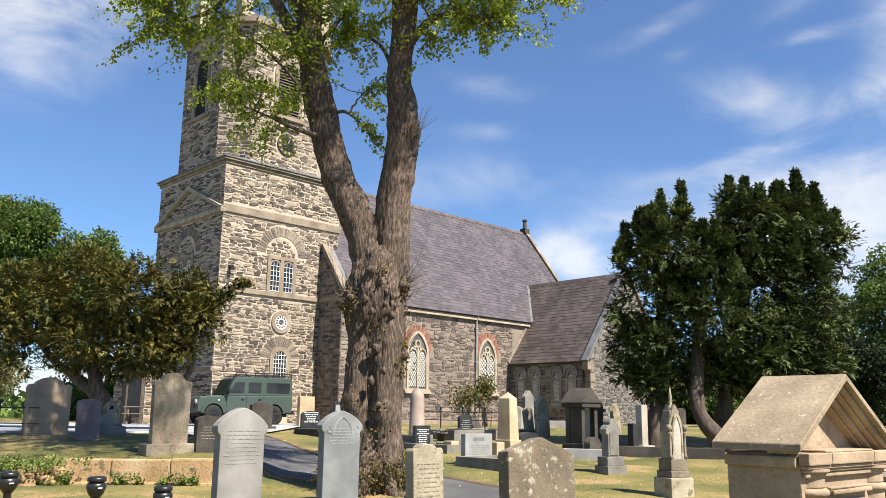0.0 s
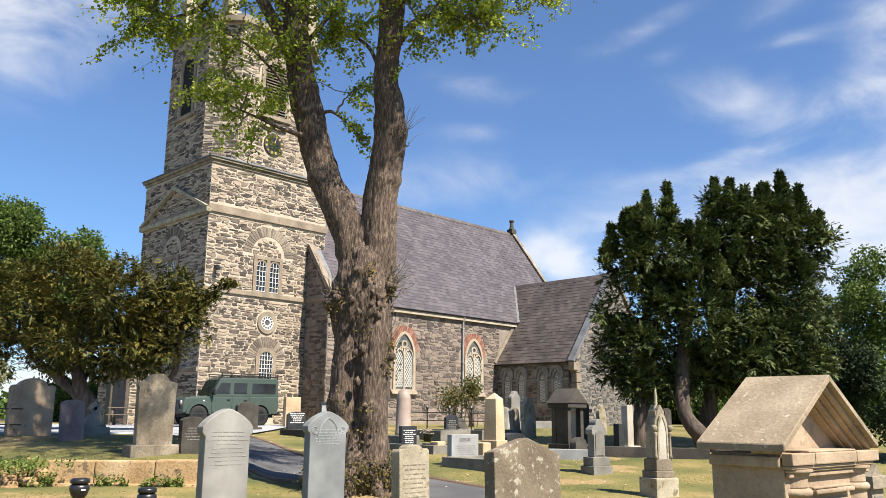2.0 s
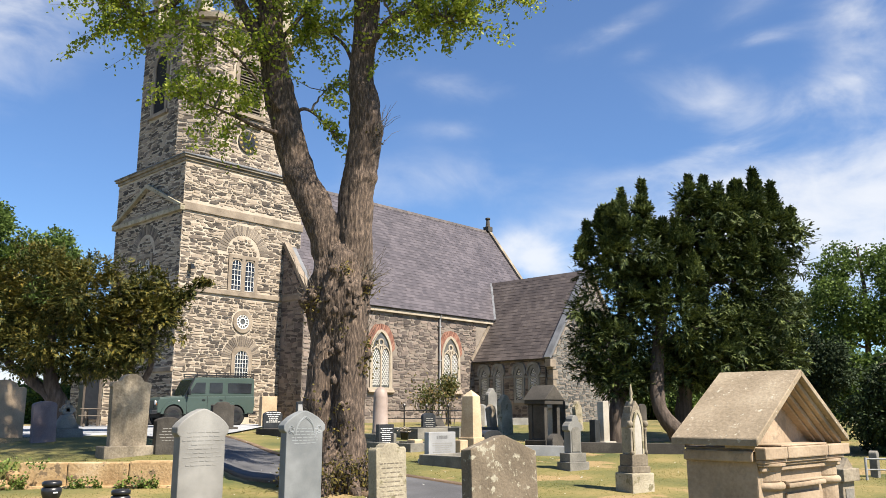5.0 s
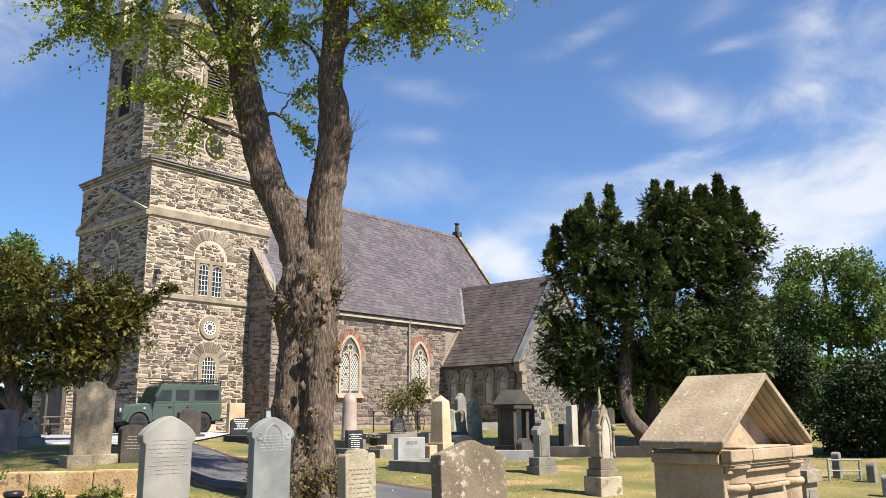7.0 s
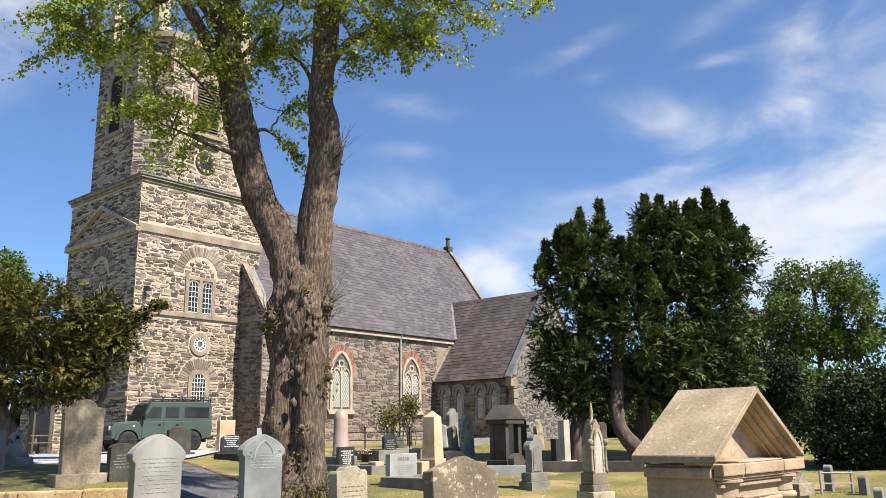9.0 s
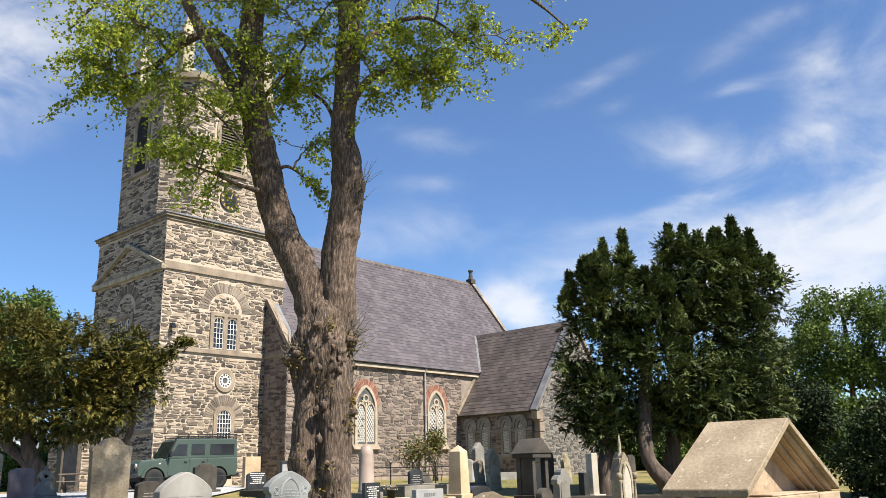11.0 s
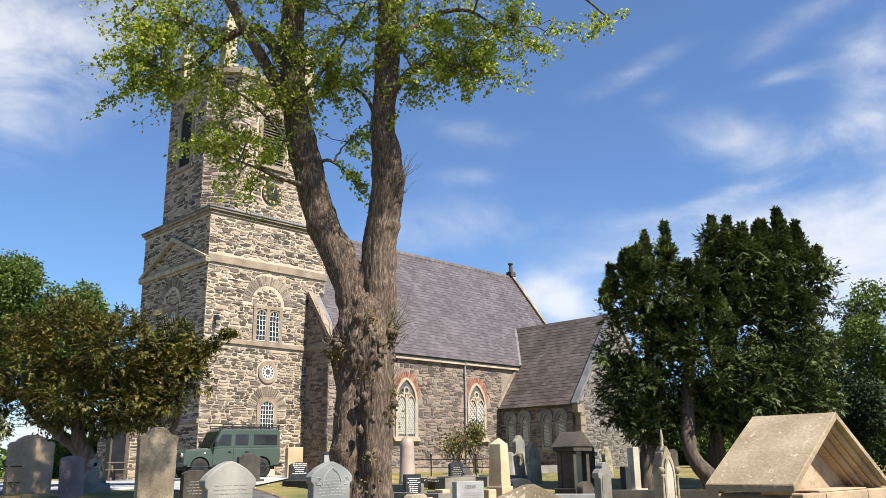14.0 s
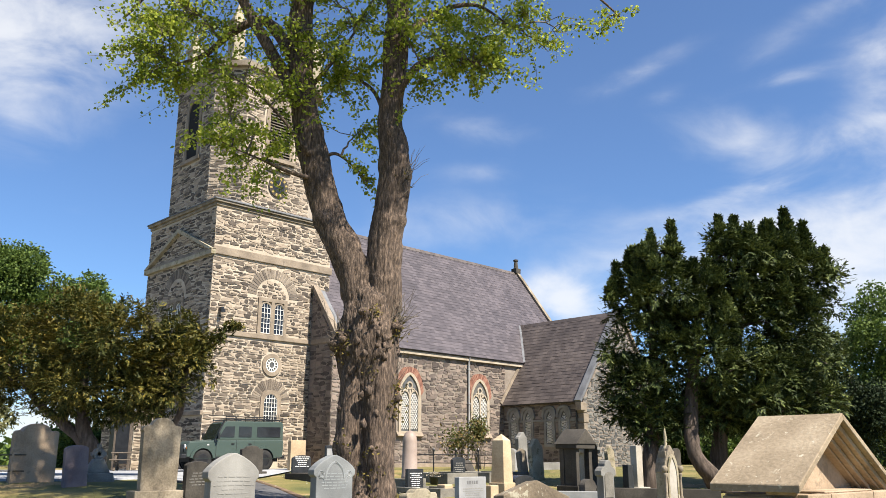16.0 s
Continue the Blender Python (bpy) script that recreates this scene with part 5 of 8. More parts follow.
SPARS = {
    "l2": [(-2.95, 8.9, 0.19, 0), (-3.3, 9.6, 0.15, -0.1), (-3.68, 10.26, 0.135, -0.2), (-4.23, 11.23, 0.12, -0.3), (-4.7, 12.2, 0.10, -0.4), (-5.4, 13.6, 0.05, -0.5)],
    "arch": [(-3.05, 10.0, 0.15, 0.1), (-3.64, 10.88, 0.13, 0.2), (-4.0, 11.12, 0.11, 0.2), (-4.6, 10.8, 0.09, 0.2), (-5.2, 10.3, 0.06, 0.3), (-6.0, 10.0, 0.03, 0.3)],
    "rb": [(-0.92, 11.2, 0.16, 0), (-0.49, 11.96, 0.13, 0), (0.1, 12.9, 0.11, -0.2), (1.2, 13.8, 0.07, -0.4), (2.6, 14.0, 0.03, -0.6)],
    "rb2": [(-0.95, 9.0, 0.10, -0.15), (-0.56, 9.62, 0.08, -0.25), (-0.2, 9.89, 0.07, -0.3), (0.3, 9.98, 0.045, -0.3), (0.9, 9.8, 0.02, -0.35)],
    "low1": [(-2.7, 7.25, 0.06, -0.2), (-3.11, 7.32, 0.042, -0.4), (-3.54, 7.5, 0.028, -0.5), (-4.2, 7.75, 0.012, -0.6)],
    "low2": [(-2.66, 7.75, 0.05, -0.2), (-3.2, 8.4, 0.034, -0.5), (-3.8, 8.95, 0.024, -0.8), (-4.5, 9.3, 0.012, -0.9)],
    "mid1": [(-2.6, 7.6, 0.05, 0.1), (-2.2, 7.9, 0.035, 0.1), (-1.75, 7.6, 0.02, 0.2), (-1.5, 7.3, 0.012, 0.2)],
    "mid2": [(-2.9, 9.2, 0.06, 0), (-2.4, 10.0, 0.045, 0.2), (-1.9, 10.9, 0.03, 0.4), (-1.6, 11.6, 0.02, 0.5)],
    "mid3": [(-1.12, 8.7, 0.05, 0.05), (-1.4, 9.4, 0.04, 0.2), (-1.9, 9.8, 0.03, 0.4), (-2.4, 9.7, 0.02, 0.5)],
    "r3": [(-0.8, 12.2, 0.14, 0), (0.6, 13.2, 0.10, 0.5), (2.2, 13.4, 0.07, 1.0), (3.6, 12.6, 0.04, 1.2), (4.4, 11.9, 0.02, 1.3)],
    "r4": [(-0.85, 10.6, 0.09, 0.1), (0.0, 11.4, 0.07, 0.3), (0.9, 11.7, 0.04, 0.5), (1.7, 11.2, 0.02, 0.6)],
    "l5": [(-3.04, 12.2, 0.14, 0), (-4.6, 13.0, 0.10, 0.6), (-6.2, 12.8, 0.06, 0.9), (-7.4, 11.6, 0.03, 1.0)],
}
spar_pts = []
for rows in SPARS.values():
    path, radii = resample(on_tree(rows), 26)
    part("limb", Build().tube(path, radii, 10, 0.18, 0.3).move(lime_inv), BARK, lime, smooth=True)
    spar_pts += path[5:]
spar_np = np.array([tuple(p) for p in spar_pts])
# leafy boughs: (across, height, depth offset, spread, twigs)
BOUGHS = [(-6.1, 10.3, 0.2, 0.7, 24), (-6.3, 11.3, 0.6, 0.6, 22), (-5.6, 11.2, -0.2, 0.8, 22), (-5.2, 11.1, 0.4, 0.7, 18), (-4.6, 10.0, 0.6, 0.7, 14), (-4.3, 8.6, -0.8, 0.65, 13), (-3.7, 8.2, -0.5, 0.55, 9), (-3.5, 7.6, -0.5, 0.5, 9),
          (-4.6, 7.9, -0.6, 0.55, 10), (-4.0, 9.3, -0.7, 0.6, 9), (-3.9, 7.4, -0.5, 0.45, 7), (-2.4, 10.3, 0.4, 0.7, 18), (-1.9, 11.1, 0.3, 0.7, 18), (-1.7, 8.5, 0.3, 0.45, 8), (-1.65, 7.4, 0.2, 0.3, 6), (-2.2, 9.6, 0.5, 0.6, 14),
          (-1.6, 9.9, 0.5, 0.55, 12), (0.1, 10.3, -0.2, 0.55, 18), (0.5, 11.1, 0.4, 0.7, 18), (0.75, 9.75, -0.3, 0.45, 14), (-0.2, 9.4, -0.3, 0.4, 8), (2.1, 11.5, 0.6, 0.6, 9), (3.1, 11.4, 1.2, 0.6, 7), (4.1, 11.9, 1.3, 0.5, 5), (2.6, 10.8, 1.0, 0.45, 6),
          (1.4, 11.2, 0.5, 0.5, 10), (-0.9, 10.6, -0.5, 0.6, 12), (0.45, 9.75, -0.3, 0.4, 14), (1.05, 9.95, -0.2, 0.4, 12), (1.0, 10.6, 0.1, 0.5, 12), (-6.5, 9.75, 0.3, 0.4, 12), (-5.7, 9.8, 0.3, 0.45, 10), (-6.6, 10.6, 0.4, 0.4, 12), (-3.1, 10.4, -0.5, 0.6, 14), (-3.2, 9.0, -0.5, 0.5, 10), (-2.7, 11.6, -0.3, 0.8, 18), (-4.4, 12.0, 0.2, 0.9, 18), (-1.2, 12.0, 0.2, 0.9, 18), (0.2, 12.2, 0.0, 0.8, 16), (1.3, 12.4, 0.4, 0.8, 14),
          (2.6, 12.8, 0.8, 0.8, 12), (-5.8, 12.4, 0.6, 0.9, 16), (-6.2, 12.6, 0.6, 0.7, 14)]
# crown top out of view, then unseen boughs added sunward to shade the limbs
g_far = random.Random(5)
for k in range(11):
    an, ra = g_far.uniform(0, 6.28), g_far.uniform(0.5, 5.0)
    BOUGHS.append((-2.0 + ra * math.cos(an), g_far.uniform(12.8, 17.5), ra * math.sin(an), 1.1, 10))
for k in range(26):
    BOUGHS.append((g_far.uniform(-1.5, 4.5), g_far.uniform(13.7, 17.0), g_far.uniform(-6.0, -1.0), 0.9, 15))
twigs = Build()
LP, LD = [], []
for a, z, ds, sp, count in BOUGHS:
    c = spot(a, TS + ds, z)
    d = np.linalg.norm(spar_np - np.array(c), axis=1) + 1.2 * np.maximum(0, spar_np[:, 2] - c.z + 0.2)
    start = Vector(spar_np[int(np.argmin(d))])
    main = bent(start, c, 0.12 * (c - start).length, 8, 0.04)
    twigs.tube(main, [0.028 - 0.003 * i for i in range(8)], 5)
    for k in range(count):
        p = main[rnd.randint(3, 7)]
        e = c + Vector((rnd.gauss(0, sp * 1.12), rnd.gauss(0, sp * 1.12), rnd.gauss(0, sp * 0.72) - 0.1))
        tw = bent(p, e, 0.10, 6, 0.07)
        twigs.tube(tw, [0.011, 0.009, 0.008, 0.006, 0.005, 0.003], 4)
        for j in range(52):
            t = rnd.uniform(0.25, 1.0) * 5
            i = min(int(t), 4)
            q = tw[i].lerp(tw[i + 1], t - i)
            LP.append(q + Vector((rnd.gauss(0, 0.075), rnd.gauss(0, 0.075), rnd.gauss(-0.02, 0.06))))
            LD.append((rnd.gauss(0, 1), rnd.gauss(0, 1), rnd.gauss(-0.35, 0.5)))
part("twig_growth", twigs.move(lime_inv), TWIG, lime, kind="stuff")
leaf_part("crown", LIME_LEAF, np.array([tuple(p) for p in LP]), np.array(LD), 0.082, 0.038, lime, "thin crown of small bright green spring leaves")
# leafy tufts on the limbs, shoots from the burrs
TP, TD = [], []
for a, s, z, r, n in ((-3.0, TS - 0.35, 10.3, 0.28, 90), (-2.95, TS - 0.4, 9.2, 0.25, 80), (-2.8, TS - 0.35, 8.9, 0.2, 50), (-0.9, TS - 0.35, 10.6, 0.25, 90), (-1.05, TS - 0.35, 10.0, 0.2, 60), (-2.7, TS - 0.3, 11.3, 0.3, 80), (-0.95, TS - 0.3, 9.3, 0.15, 40)):
    for k in range(n):
        TP.append(tuple(spot(a + rnd.gauss(0, r), s + rnd.gauss(0, 0.12), z + rnd.gauss(0, r))))
        TD.append((rnd.gauss(0, 1), rnd.gauss(0, 1), rnd.gauss(0.2, 0.5)))
leaf_part("limb_foliage", LIME_LEAF, np.array(TP), np.array(TD), 0.09, 0.04, lime, "yellow-green leaf tufts on the limbs")
TP, TD = [], []
shoots = Build()
for a, s, z, r, n in ((-0.85, TS - 0.35, 4.05, 0.15, 60), (-0.83, TS - 0.3, 2.9, 0.09, 150), (-0.86, TS - 0.35, 2.5, 0.10, 130), (-1.2, TS - 0.62, 4.35, 0.07, 70), (-1.8, TS - 0.42, 3.6, 0.14, 70), (-1.75, TS - 0.5, 3.85, 0.1, 50), (-1.25, TS - 0.6, 3.2, 0.07, 24), (-0.75, TS - 0.2, 7.2, 0.1, 30)):
    for k in range(n):
        TP.append(tuple(spot(a + rnd.gauss(0, r), s + rnd.gauss(0, 0.1), z + rnd.gauss(0, r * 1.1))))
        TD.append((rnd.gauss(0, 1), rnd.gauss(0, 1), rnd.gauss(0.1, 0.6)))
for a, z, n, dx in ((-0.84, 4.05, 40, 0.42), (-0.66, 7.25, 14, 0.35), (-0.86, 2.8, 26, 0.16), (-1.9, 3.7, 34, -0.2), (-1.4, 3.7, 40, 0.05)):
    for k in range(n):
        p = spot(a + rnd.gauss(0, 0.08), TS - 0.3, z + rnd.gauss(0, 0.15))
        e = p + ACROSS.to_3d() * (dx * rnd.uniform(0.3, 1.1)) + Vector((rnd.gauss(0, 0.1), rnd.gauss(0, 0.1), rnd.uniform(0.1, 0.75)))
        shoots.tube(bent(p, e, 0.03, 5, 0.05), [0.009, 0.008, 0.007, 0.005, 0.003], 4)
part("shoot_growth", shoots.move(lime_inv), TWIG, lime, "bare shoots from the burrs", kind="stuff")
leaf_part("burr_foliage", SHOOT_LEAF, np.array(TP), np.array(TD), 0.065, 0.026, lime)
# brush round the foot
c = spot(-1.36, TS)
P, D = [], []
brush = Build()
for k in range(300):
    an = rnd.uniform(0, 6.28)
    ra = abs(rnd.gauss(0.72, 0.14))
    q = c + Vector((math.cos(an) * ra, math.sin(an) * ra, 0))
    e = q + Vector((math.cos(an) * rnd.uniform(-0.1, 0.25), math.sin(an) * rnd.uniform(-0.1, 0.25), rnd.uniform(0.2, 0.75)))
    q.z = level_at(q.x, q.y) - 0.03
    brush.tube([q, q.lerp(e, 0.5) + Vector((rnd.gauss(0, 0.04), rnd.gauss(0, 0.04), 0)), e], [0.006, 0.005, 0.003], 3)
    for j in range(15):
        P.append(tuple(q.lerp(e, rnd.uniform(0.2, 1)) + Vector((rnd.gauss(0, 0.07), rnd.gauss(0, 0.07), rnd.gauss(0, 0.05)))))
        D.append((rnd.gauss(0, 1), rnd.gauss(0, 1), rnd.gauss(0.2, 0.5)))
for k in range(45):
    an = rnd.uniform(2.9, 4.4)
    q = c + Vector((math.cos(an) * 0.55, math.sin(an) * 0.55, rnd.uniform(0.7, 1.7)))
    e = q + Vector((math.cos(an) * 0.25, math.sin(an) * 0.25, rnd.uniform(0.0, 0.4)))
    brush.tube([q - Z * 0.1, q, e], [0.006, 0.005, 0.003], 3)
    for j in range(3):
        P.append(tuple(q.lerp(e, rnd.uniform(0.2, 1)) + Vector((rnd.gauss(0, 0.06), rnd.gauss(0, 0.06), rnd.gauss(0, 0.05)))))
        D.append((rnd.gauss(0, 1), rnd.gauss(0, 1), rnd.gauss(0, 0.6)))
part("basal_brush", brush.move(lime_inv), TWIG, lime, kind="stuff")
leaf_part("basal_foliage", SHOOT_LEAF, np.array(P), np.array(D), 0.065, 0.028, lime, "olive and russet leaves round the foot")


def tree(label, category, foot, stems, blobs, leaf, per, tuft, spread_, up, length, width, seed, bark=DARK_BARK, inner=0.62, boughs=26, name="tree", extra=None, flare=1.0, fan=None):
    """A tree: stems as lists of (vector, radius); blobs carry the foliage."""
    t = thing(name, pose(*foot), label, category)
    inv = t.matrix_world.inverted()
    for st in stems:
        path, radii = resample(st, 22)
        part("trunk", Build().tube(path, radii, 14, 0.2, 0.4).move(inv), bark, t, smooth=True)
    r = random.Random(seed)
    if boughs:
        b = Build()
        tops = [q for st in stems for q, _ in resample_pairs(st)]
        for k in range(boughs):
            c = blobs[r.randrange(len(blobs))]
            e = Vector(c[:3]) + Vector((r.gauss(0, c[3] * 0.45), r.gauss(0, c[4] * 0.45), r.gauss(0, c[5] * 0.4)))
            p = min(tops, key=lambda q: (q - e).length + 0.8 * max(0, q.z - e.z))
            b.tube(bent(p, e, 0.1, 6, 0.06, r), [0.06, 0.05, 0.04, 0.03, 0.02, 0.01], 5)
        part("branching", b.move(inv), bark, t, kind="stuff")
    Nn = None
    if fan:
        P, D = clump_points(blobs, per, 1, spread_, 0.0, seed, inner, 2.0)
        P, D, Nn = fronds(P, D, tuft, fan, up, seed)
        if extra:
            pick = np.arange(0, len(extra[0]), 4)
            eP, eD, eN = fronds(extra[0][pick], unit(extra[1][pick]), tuft, fan * 0.45, up + 0.5, seed + 1)
            P, D, Nn = np.concatenate([P, eP]), np.concatenate([D, eD * 0.75]), np.concatenate([Nn, eN])
    else:
        P, D = clump_points(blobs, per, tuft, spread_, up, seed, inner, flare)
    if extra and not fan:
        P, D = np.concatenate([P, extra[0]]), np.concatenate([D, extra[1]])
    leaf_part("crown", leaf, P, D, length, width, t, N=Nn)
    return t


def resample_pairs(st):
    path, radii = resample(st, 14)
    return list(zip(path, radii))[3:]


def blobs_in(centres, count, size, seed, flat=0.75):
    """Breaks big masses (a, s, z, ra, rz, rs) into smaller overlapping clumps on their skins."""
    r = random.Random(seed)
    out = []
    for a, s, z, ra, rz, rs in centres:
        for k in range(count):
            v = Vector((r.gauss(0, 1), r.gauss(0, 1), r.gauss(0, 1))).normalized() * r.uniform(0.55, 0.9)
            q = r.uniform(0.7, 1.2) * size
            out.append(blob(a + v.x * ra, s + v.y * rs, z + v.z * rz, q, q * flat))
        out.append(blob(a, s, z, ra * 0.66, rz * 0.66, rs * 0.66))
    return out


# yew beside the tower
YS = 26.5
yew_blobs = blobs_in([(-13.4, YS, 4.9, 1.8, 1.7, 1.8), (-11.7, YS, 5.6, 1.9, 1.9, 1.8), (-10.1, YS - 0.5, 5.2, 1.6, 1.8, 1.6), (-8.7, YS, 4.4, 1.5, 1.3, 1.5), (-11.4, YS, 3.9, 2.2, 1.1, 1.8), (-9.3, YS - 0.4, 3.6, 1.5, 0.8, 1.3), (-8.4, YS, 5.2, 1.1, 0.8, 1.1), (-14.6, YS, 3.9, 1.5, 1.3, 1.4), (-10.2, YS - 0.3, 3.5, 2.0, 0.8, 1.5)], 22, 0.42, 3)
arm_p, arm_d = [], []
arm_pts = [spot(-8.0 + 1.65 * t / 10, YS - 0.4, 4.75 + 1.0 * t / 10 + 0.12 * math.sin(t)) for t in range(11)]
for k in range(1500):
    t = rnd.random() ** 1.2 * 9.99
    q = arm_pts[int(t)].lerp(arm_pts[int(t) + 1], t % 1)
    sp = 0.2 * (1 - t / 11) + 0.05
    arm_p.append(tuple(q + Vector((rnd.gauss(0, sp), rnd.gauss(0, sp), rnd.gauss(-0.04, sp * 0.8)))))
    arm_d.append((0.7 + rnd.gauss(0, 0.5), -0.5 + rnd.gauss(0, 0.5), 0.5 + rnd.gauss(0, 0.4)))
yew = tree("spreading dark yew tree with olive-brown tips", "tree", spot(-10.9, YS),
           [[(spot(-10.5, YS, 0.9), 0.34), (spot(-10.7, YS, 1.7), 0.25), (spot(-11.2, YS, 2.6), 0.22), (spot(-11.3, YS, 4.4), 0.12)],
            [(spot(-8.75, YS + 0.5, 0.95), 0.27), (spot(-8.75, YS + 0.5, 1.9), 0.23), (spot(-8.9, YS + 0.3, 3.0), 0.18), (spot(-8.9, YS, 4.4), 0.08)],
            [(spot(-10.75, YS, 1.6), 0.2), (spot(-11.5, YS, 2.4), 0.16), (spot(-12.6, YS, 3.2), 0.12), (spot(-13.3, YS, 4.0), 0.06)],
            [(spot(-8.8, YS + 0.4, 2.1), 0.13), (spot(-8.2, YS + 0.2, 3.0), 0.1), (spot(-7.9, YS - 0.2, 4.6), 0.06), (spot(-6.5, YS - 0.4, 5.7), 0.015)]],
           yew_blobs, YEW_LEAF, 38, 11, 0.06, 0.2, 0.115, 0.021, 31, fan=0.26, extra=(np.array(arm_p), np.array(arm_d)))

# dark cypress group
CS = 26.0


def spires(rows, seed):
    """Pointed tips over a crown: (a, s, z, height, radius)."""
    g = np.random.default_rng(seed)
    P, D = [], []
    for a, s, z, h, r in rows:
        n = int(2200 * h * r + 350)
        t = g.random(n) ** 1.7
        an = g.uniform(0, 6.28, n)
        rr = r * (1 - t) * g.uniform(0.4, 1.15, n) * (0.75 + 0.35 * np.sin(t * 21 + an * 2)) + 0.02
        c = np.array(spot(a, s, z))
        P.append(c + np.stack([np.cos(an) * rr, np.sin(an) * rr, t * h], 1))
        D.append(np.stack([np.cos(an), np.sin(an), 0.8 + 0 * an], 1) + g.normal(size=(n, 3)) * 0.4)
    return np.concatenate(P), np.concatenate(D)


def cypress(label, foot_a, foot_s, stem, masses, tips, seed, count=28):
    stem = [(spot(a, s, z), r) for a, s, z, r in stem]
    q = random.Random(seed)
    tips = [(a, s, z, h * 1.05, r * 0.8) for a, s, z, h, r in tips]
    for a, s, z, ra, rz, rs in masses[:2]:
        for k in range(7):
            e, f = q.uniform(0, 6.28), q.uniform(0.35, 0.95)
            tips.append((a + ra * f * math.cos(e), s + rs * f * math.sin(e), z + rz * math.sqrt(1 - f * f) * 0.9, q.uniform(0.35, 0.8), q.uniform(0.16, 0.34)))
    return tree(label, "tree", spot(foot_a, foot_s), [stem], blobs_in(masses, count, 0.40, seed, 0.7), CYPRESS_LEAF, 29, 14, 0.05, 0.25, 0.13, 0.023, seed, fan=0.34, extra=spires(tips, seed), boughs=30)


cypress("dark green cypress with a ragged pointed crown", 6.55, 25.6, [(6.55, 25.6, 0.5, 0.3), (6.6, 25.7, 1.6, 0.24), (6.9, 26, 3.2, 0.2), (7.0, 26, 7.5, 0.06)],
        [(6.5, CS, 5.3, 1.35, 1.9, 1.4), (7.2, CS - 0.3, 6.8, 1.15, 1.5, 1.2), (6.4, CS, 3.6, 1.1, 1.1, 1.2), (7.0, CS, 2.9, 1.0, 0.7, 1.0)], [(5.9, CS, 6.7, 1.0, 0.4), (6.5, CS, 7.4, 0.9, 0.4), (7.1, CS, 7.5, 1.3, 0.4), (7.8, CS, 7.4, 1.7, 0.42)], 41)
cypress("dark cypress on a bent leaning trunk", 8.6, 24.9, [(8.75, 24.9, 0.55, 0.32), (8.15, 24.9, 1.1, 0.26), (7.75, 25.1, 1.8, 0.23), (7.9, 25.5, 3.4, 0.2), (8.8, 26, 7.8, 0.06)],
        [(8.6, CS, 5.9, 1.2, 1.7, 1.3), (8.4, CS - 0.5, 4.6, 1.4, 1.7, 1.4), (9.75, CS, 7.8, 0.95, 1.25, 1.1), (8.7, CS + 0.4, 3.1, 1.2, 0.7, 1.1)], [(9.4, CS, 8.2, 1.1, 0.5), (9.9, CS, 8.1, 1.2, 0.5), (10.4, CS, 7.9, 1.2, 0.45)], 42)
cypress("broad dark cypress with upright tips", 9.0, 26.4, [(8.95, 26.4, 0.65, 0.26), (9.0, 26.4, 2.2, 0.24), (9.6, 26.3, 4.5, 0.18), (10.4, 26.2, 8.3, 0.05)],
        [(10.2, CS, 5.6, 1.5, 2.0, 1.5), (10.8, CS, 7.3, 1.2, 1.4, 1.2), (10.0, CS - 0.4, 3.9, 1.3, 1.0, 1.3), (10.4, CS + 0.3, 2.9, 1.4, 0.8, 1.2)], [(10.9, CS, 8.1, 1.0, 0.45), (11.6, CS, 8.2, 1.4, 0.5)], 43)
cypress("dark cypress with a wide flat flank", 10.6, 27.0, [(10.5, 27.0, 0.7, 0.25), (10.6, 27, 2.4, 0.22), (11.2, 26.7, 5.0, 0.16), (11.9, 26.4, 8.3, 0.05)],
        [(12.0, CS + 0.3, 7.0, 1.3, 1.5, 1.3), (11.6, CS + 0.2, 5.2, 1.4, 1.6, 1.4), (11.0, CS + 0.2, 4.0, 0.8, 0.7, 1.0), (11.8, CS + 0.4, 3.4, 1.1, 0.9, 1.1)], [(12.2, CS, 7.9, 1.2, 0.5), (12.8, CS, 7.3, 1.0, 0.4), (11.7, CS, 8.0, 1.2, 0.4)], 44)


def broadleaf(label, a, s, base, top, radius, leaf, seed, per=5.0, size=0.34, count=12, trunk_r=0.3, clump=None, low=None):
    h = top - base
    low = base + h * 0.28 if low is None else low
    top += 0.08 * h
    cz, rz = (top + low) / 2, (top - low) / 2
    masses = [(a, s, cz, radius * 0.8, rz * 0.85, radius * 0.8), (a - radius * 0.45, s, cz - rz * 0.25, radius * 0.55, rz * 0.55, radius * 0.55), (a + radius * 0.45, s - 0.3 * radius, cz - rz * 0.1, radius * 0.55, rz * 0.6, radius * 0.55)]
    return tree(label, "tree", spot(a, s), [[(spot(a, s, base - 0.3), trunk_r), (spot(a, s, low), trunk_r * 0.75), (spot(a + 0.3, s, cz), trunk_r * 0.5), (spot(a, s, top - rz * 0.4), 0.06)]],
                blobs_in(masses, count, clump or radius * 0.34, seed, 0.8), leaf, per * 1.9, 7, size * 0.55, 0.1, size * 0.68, size * 0.26, seed, boughs=22, inner=0.5)


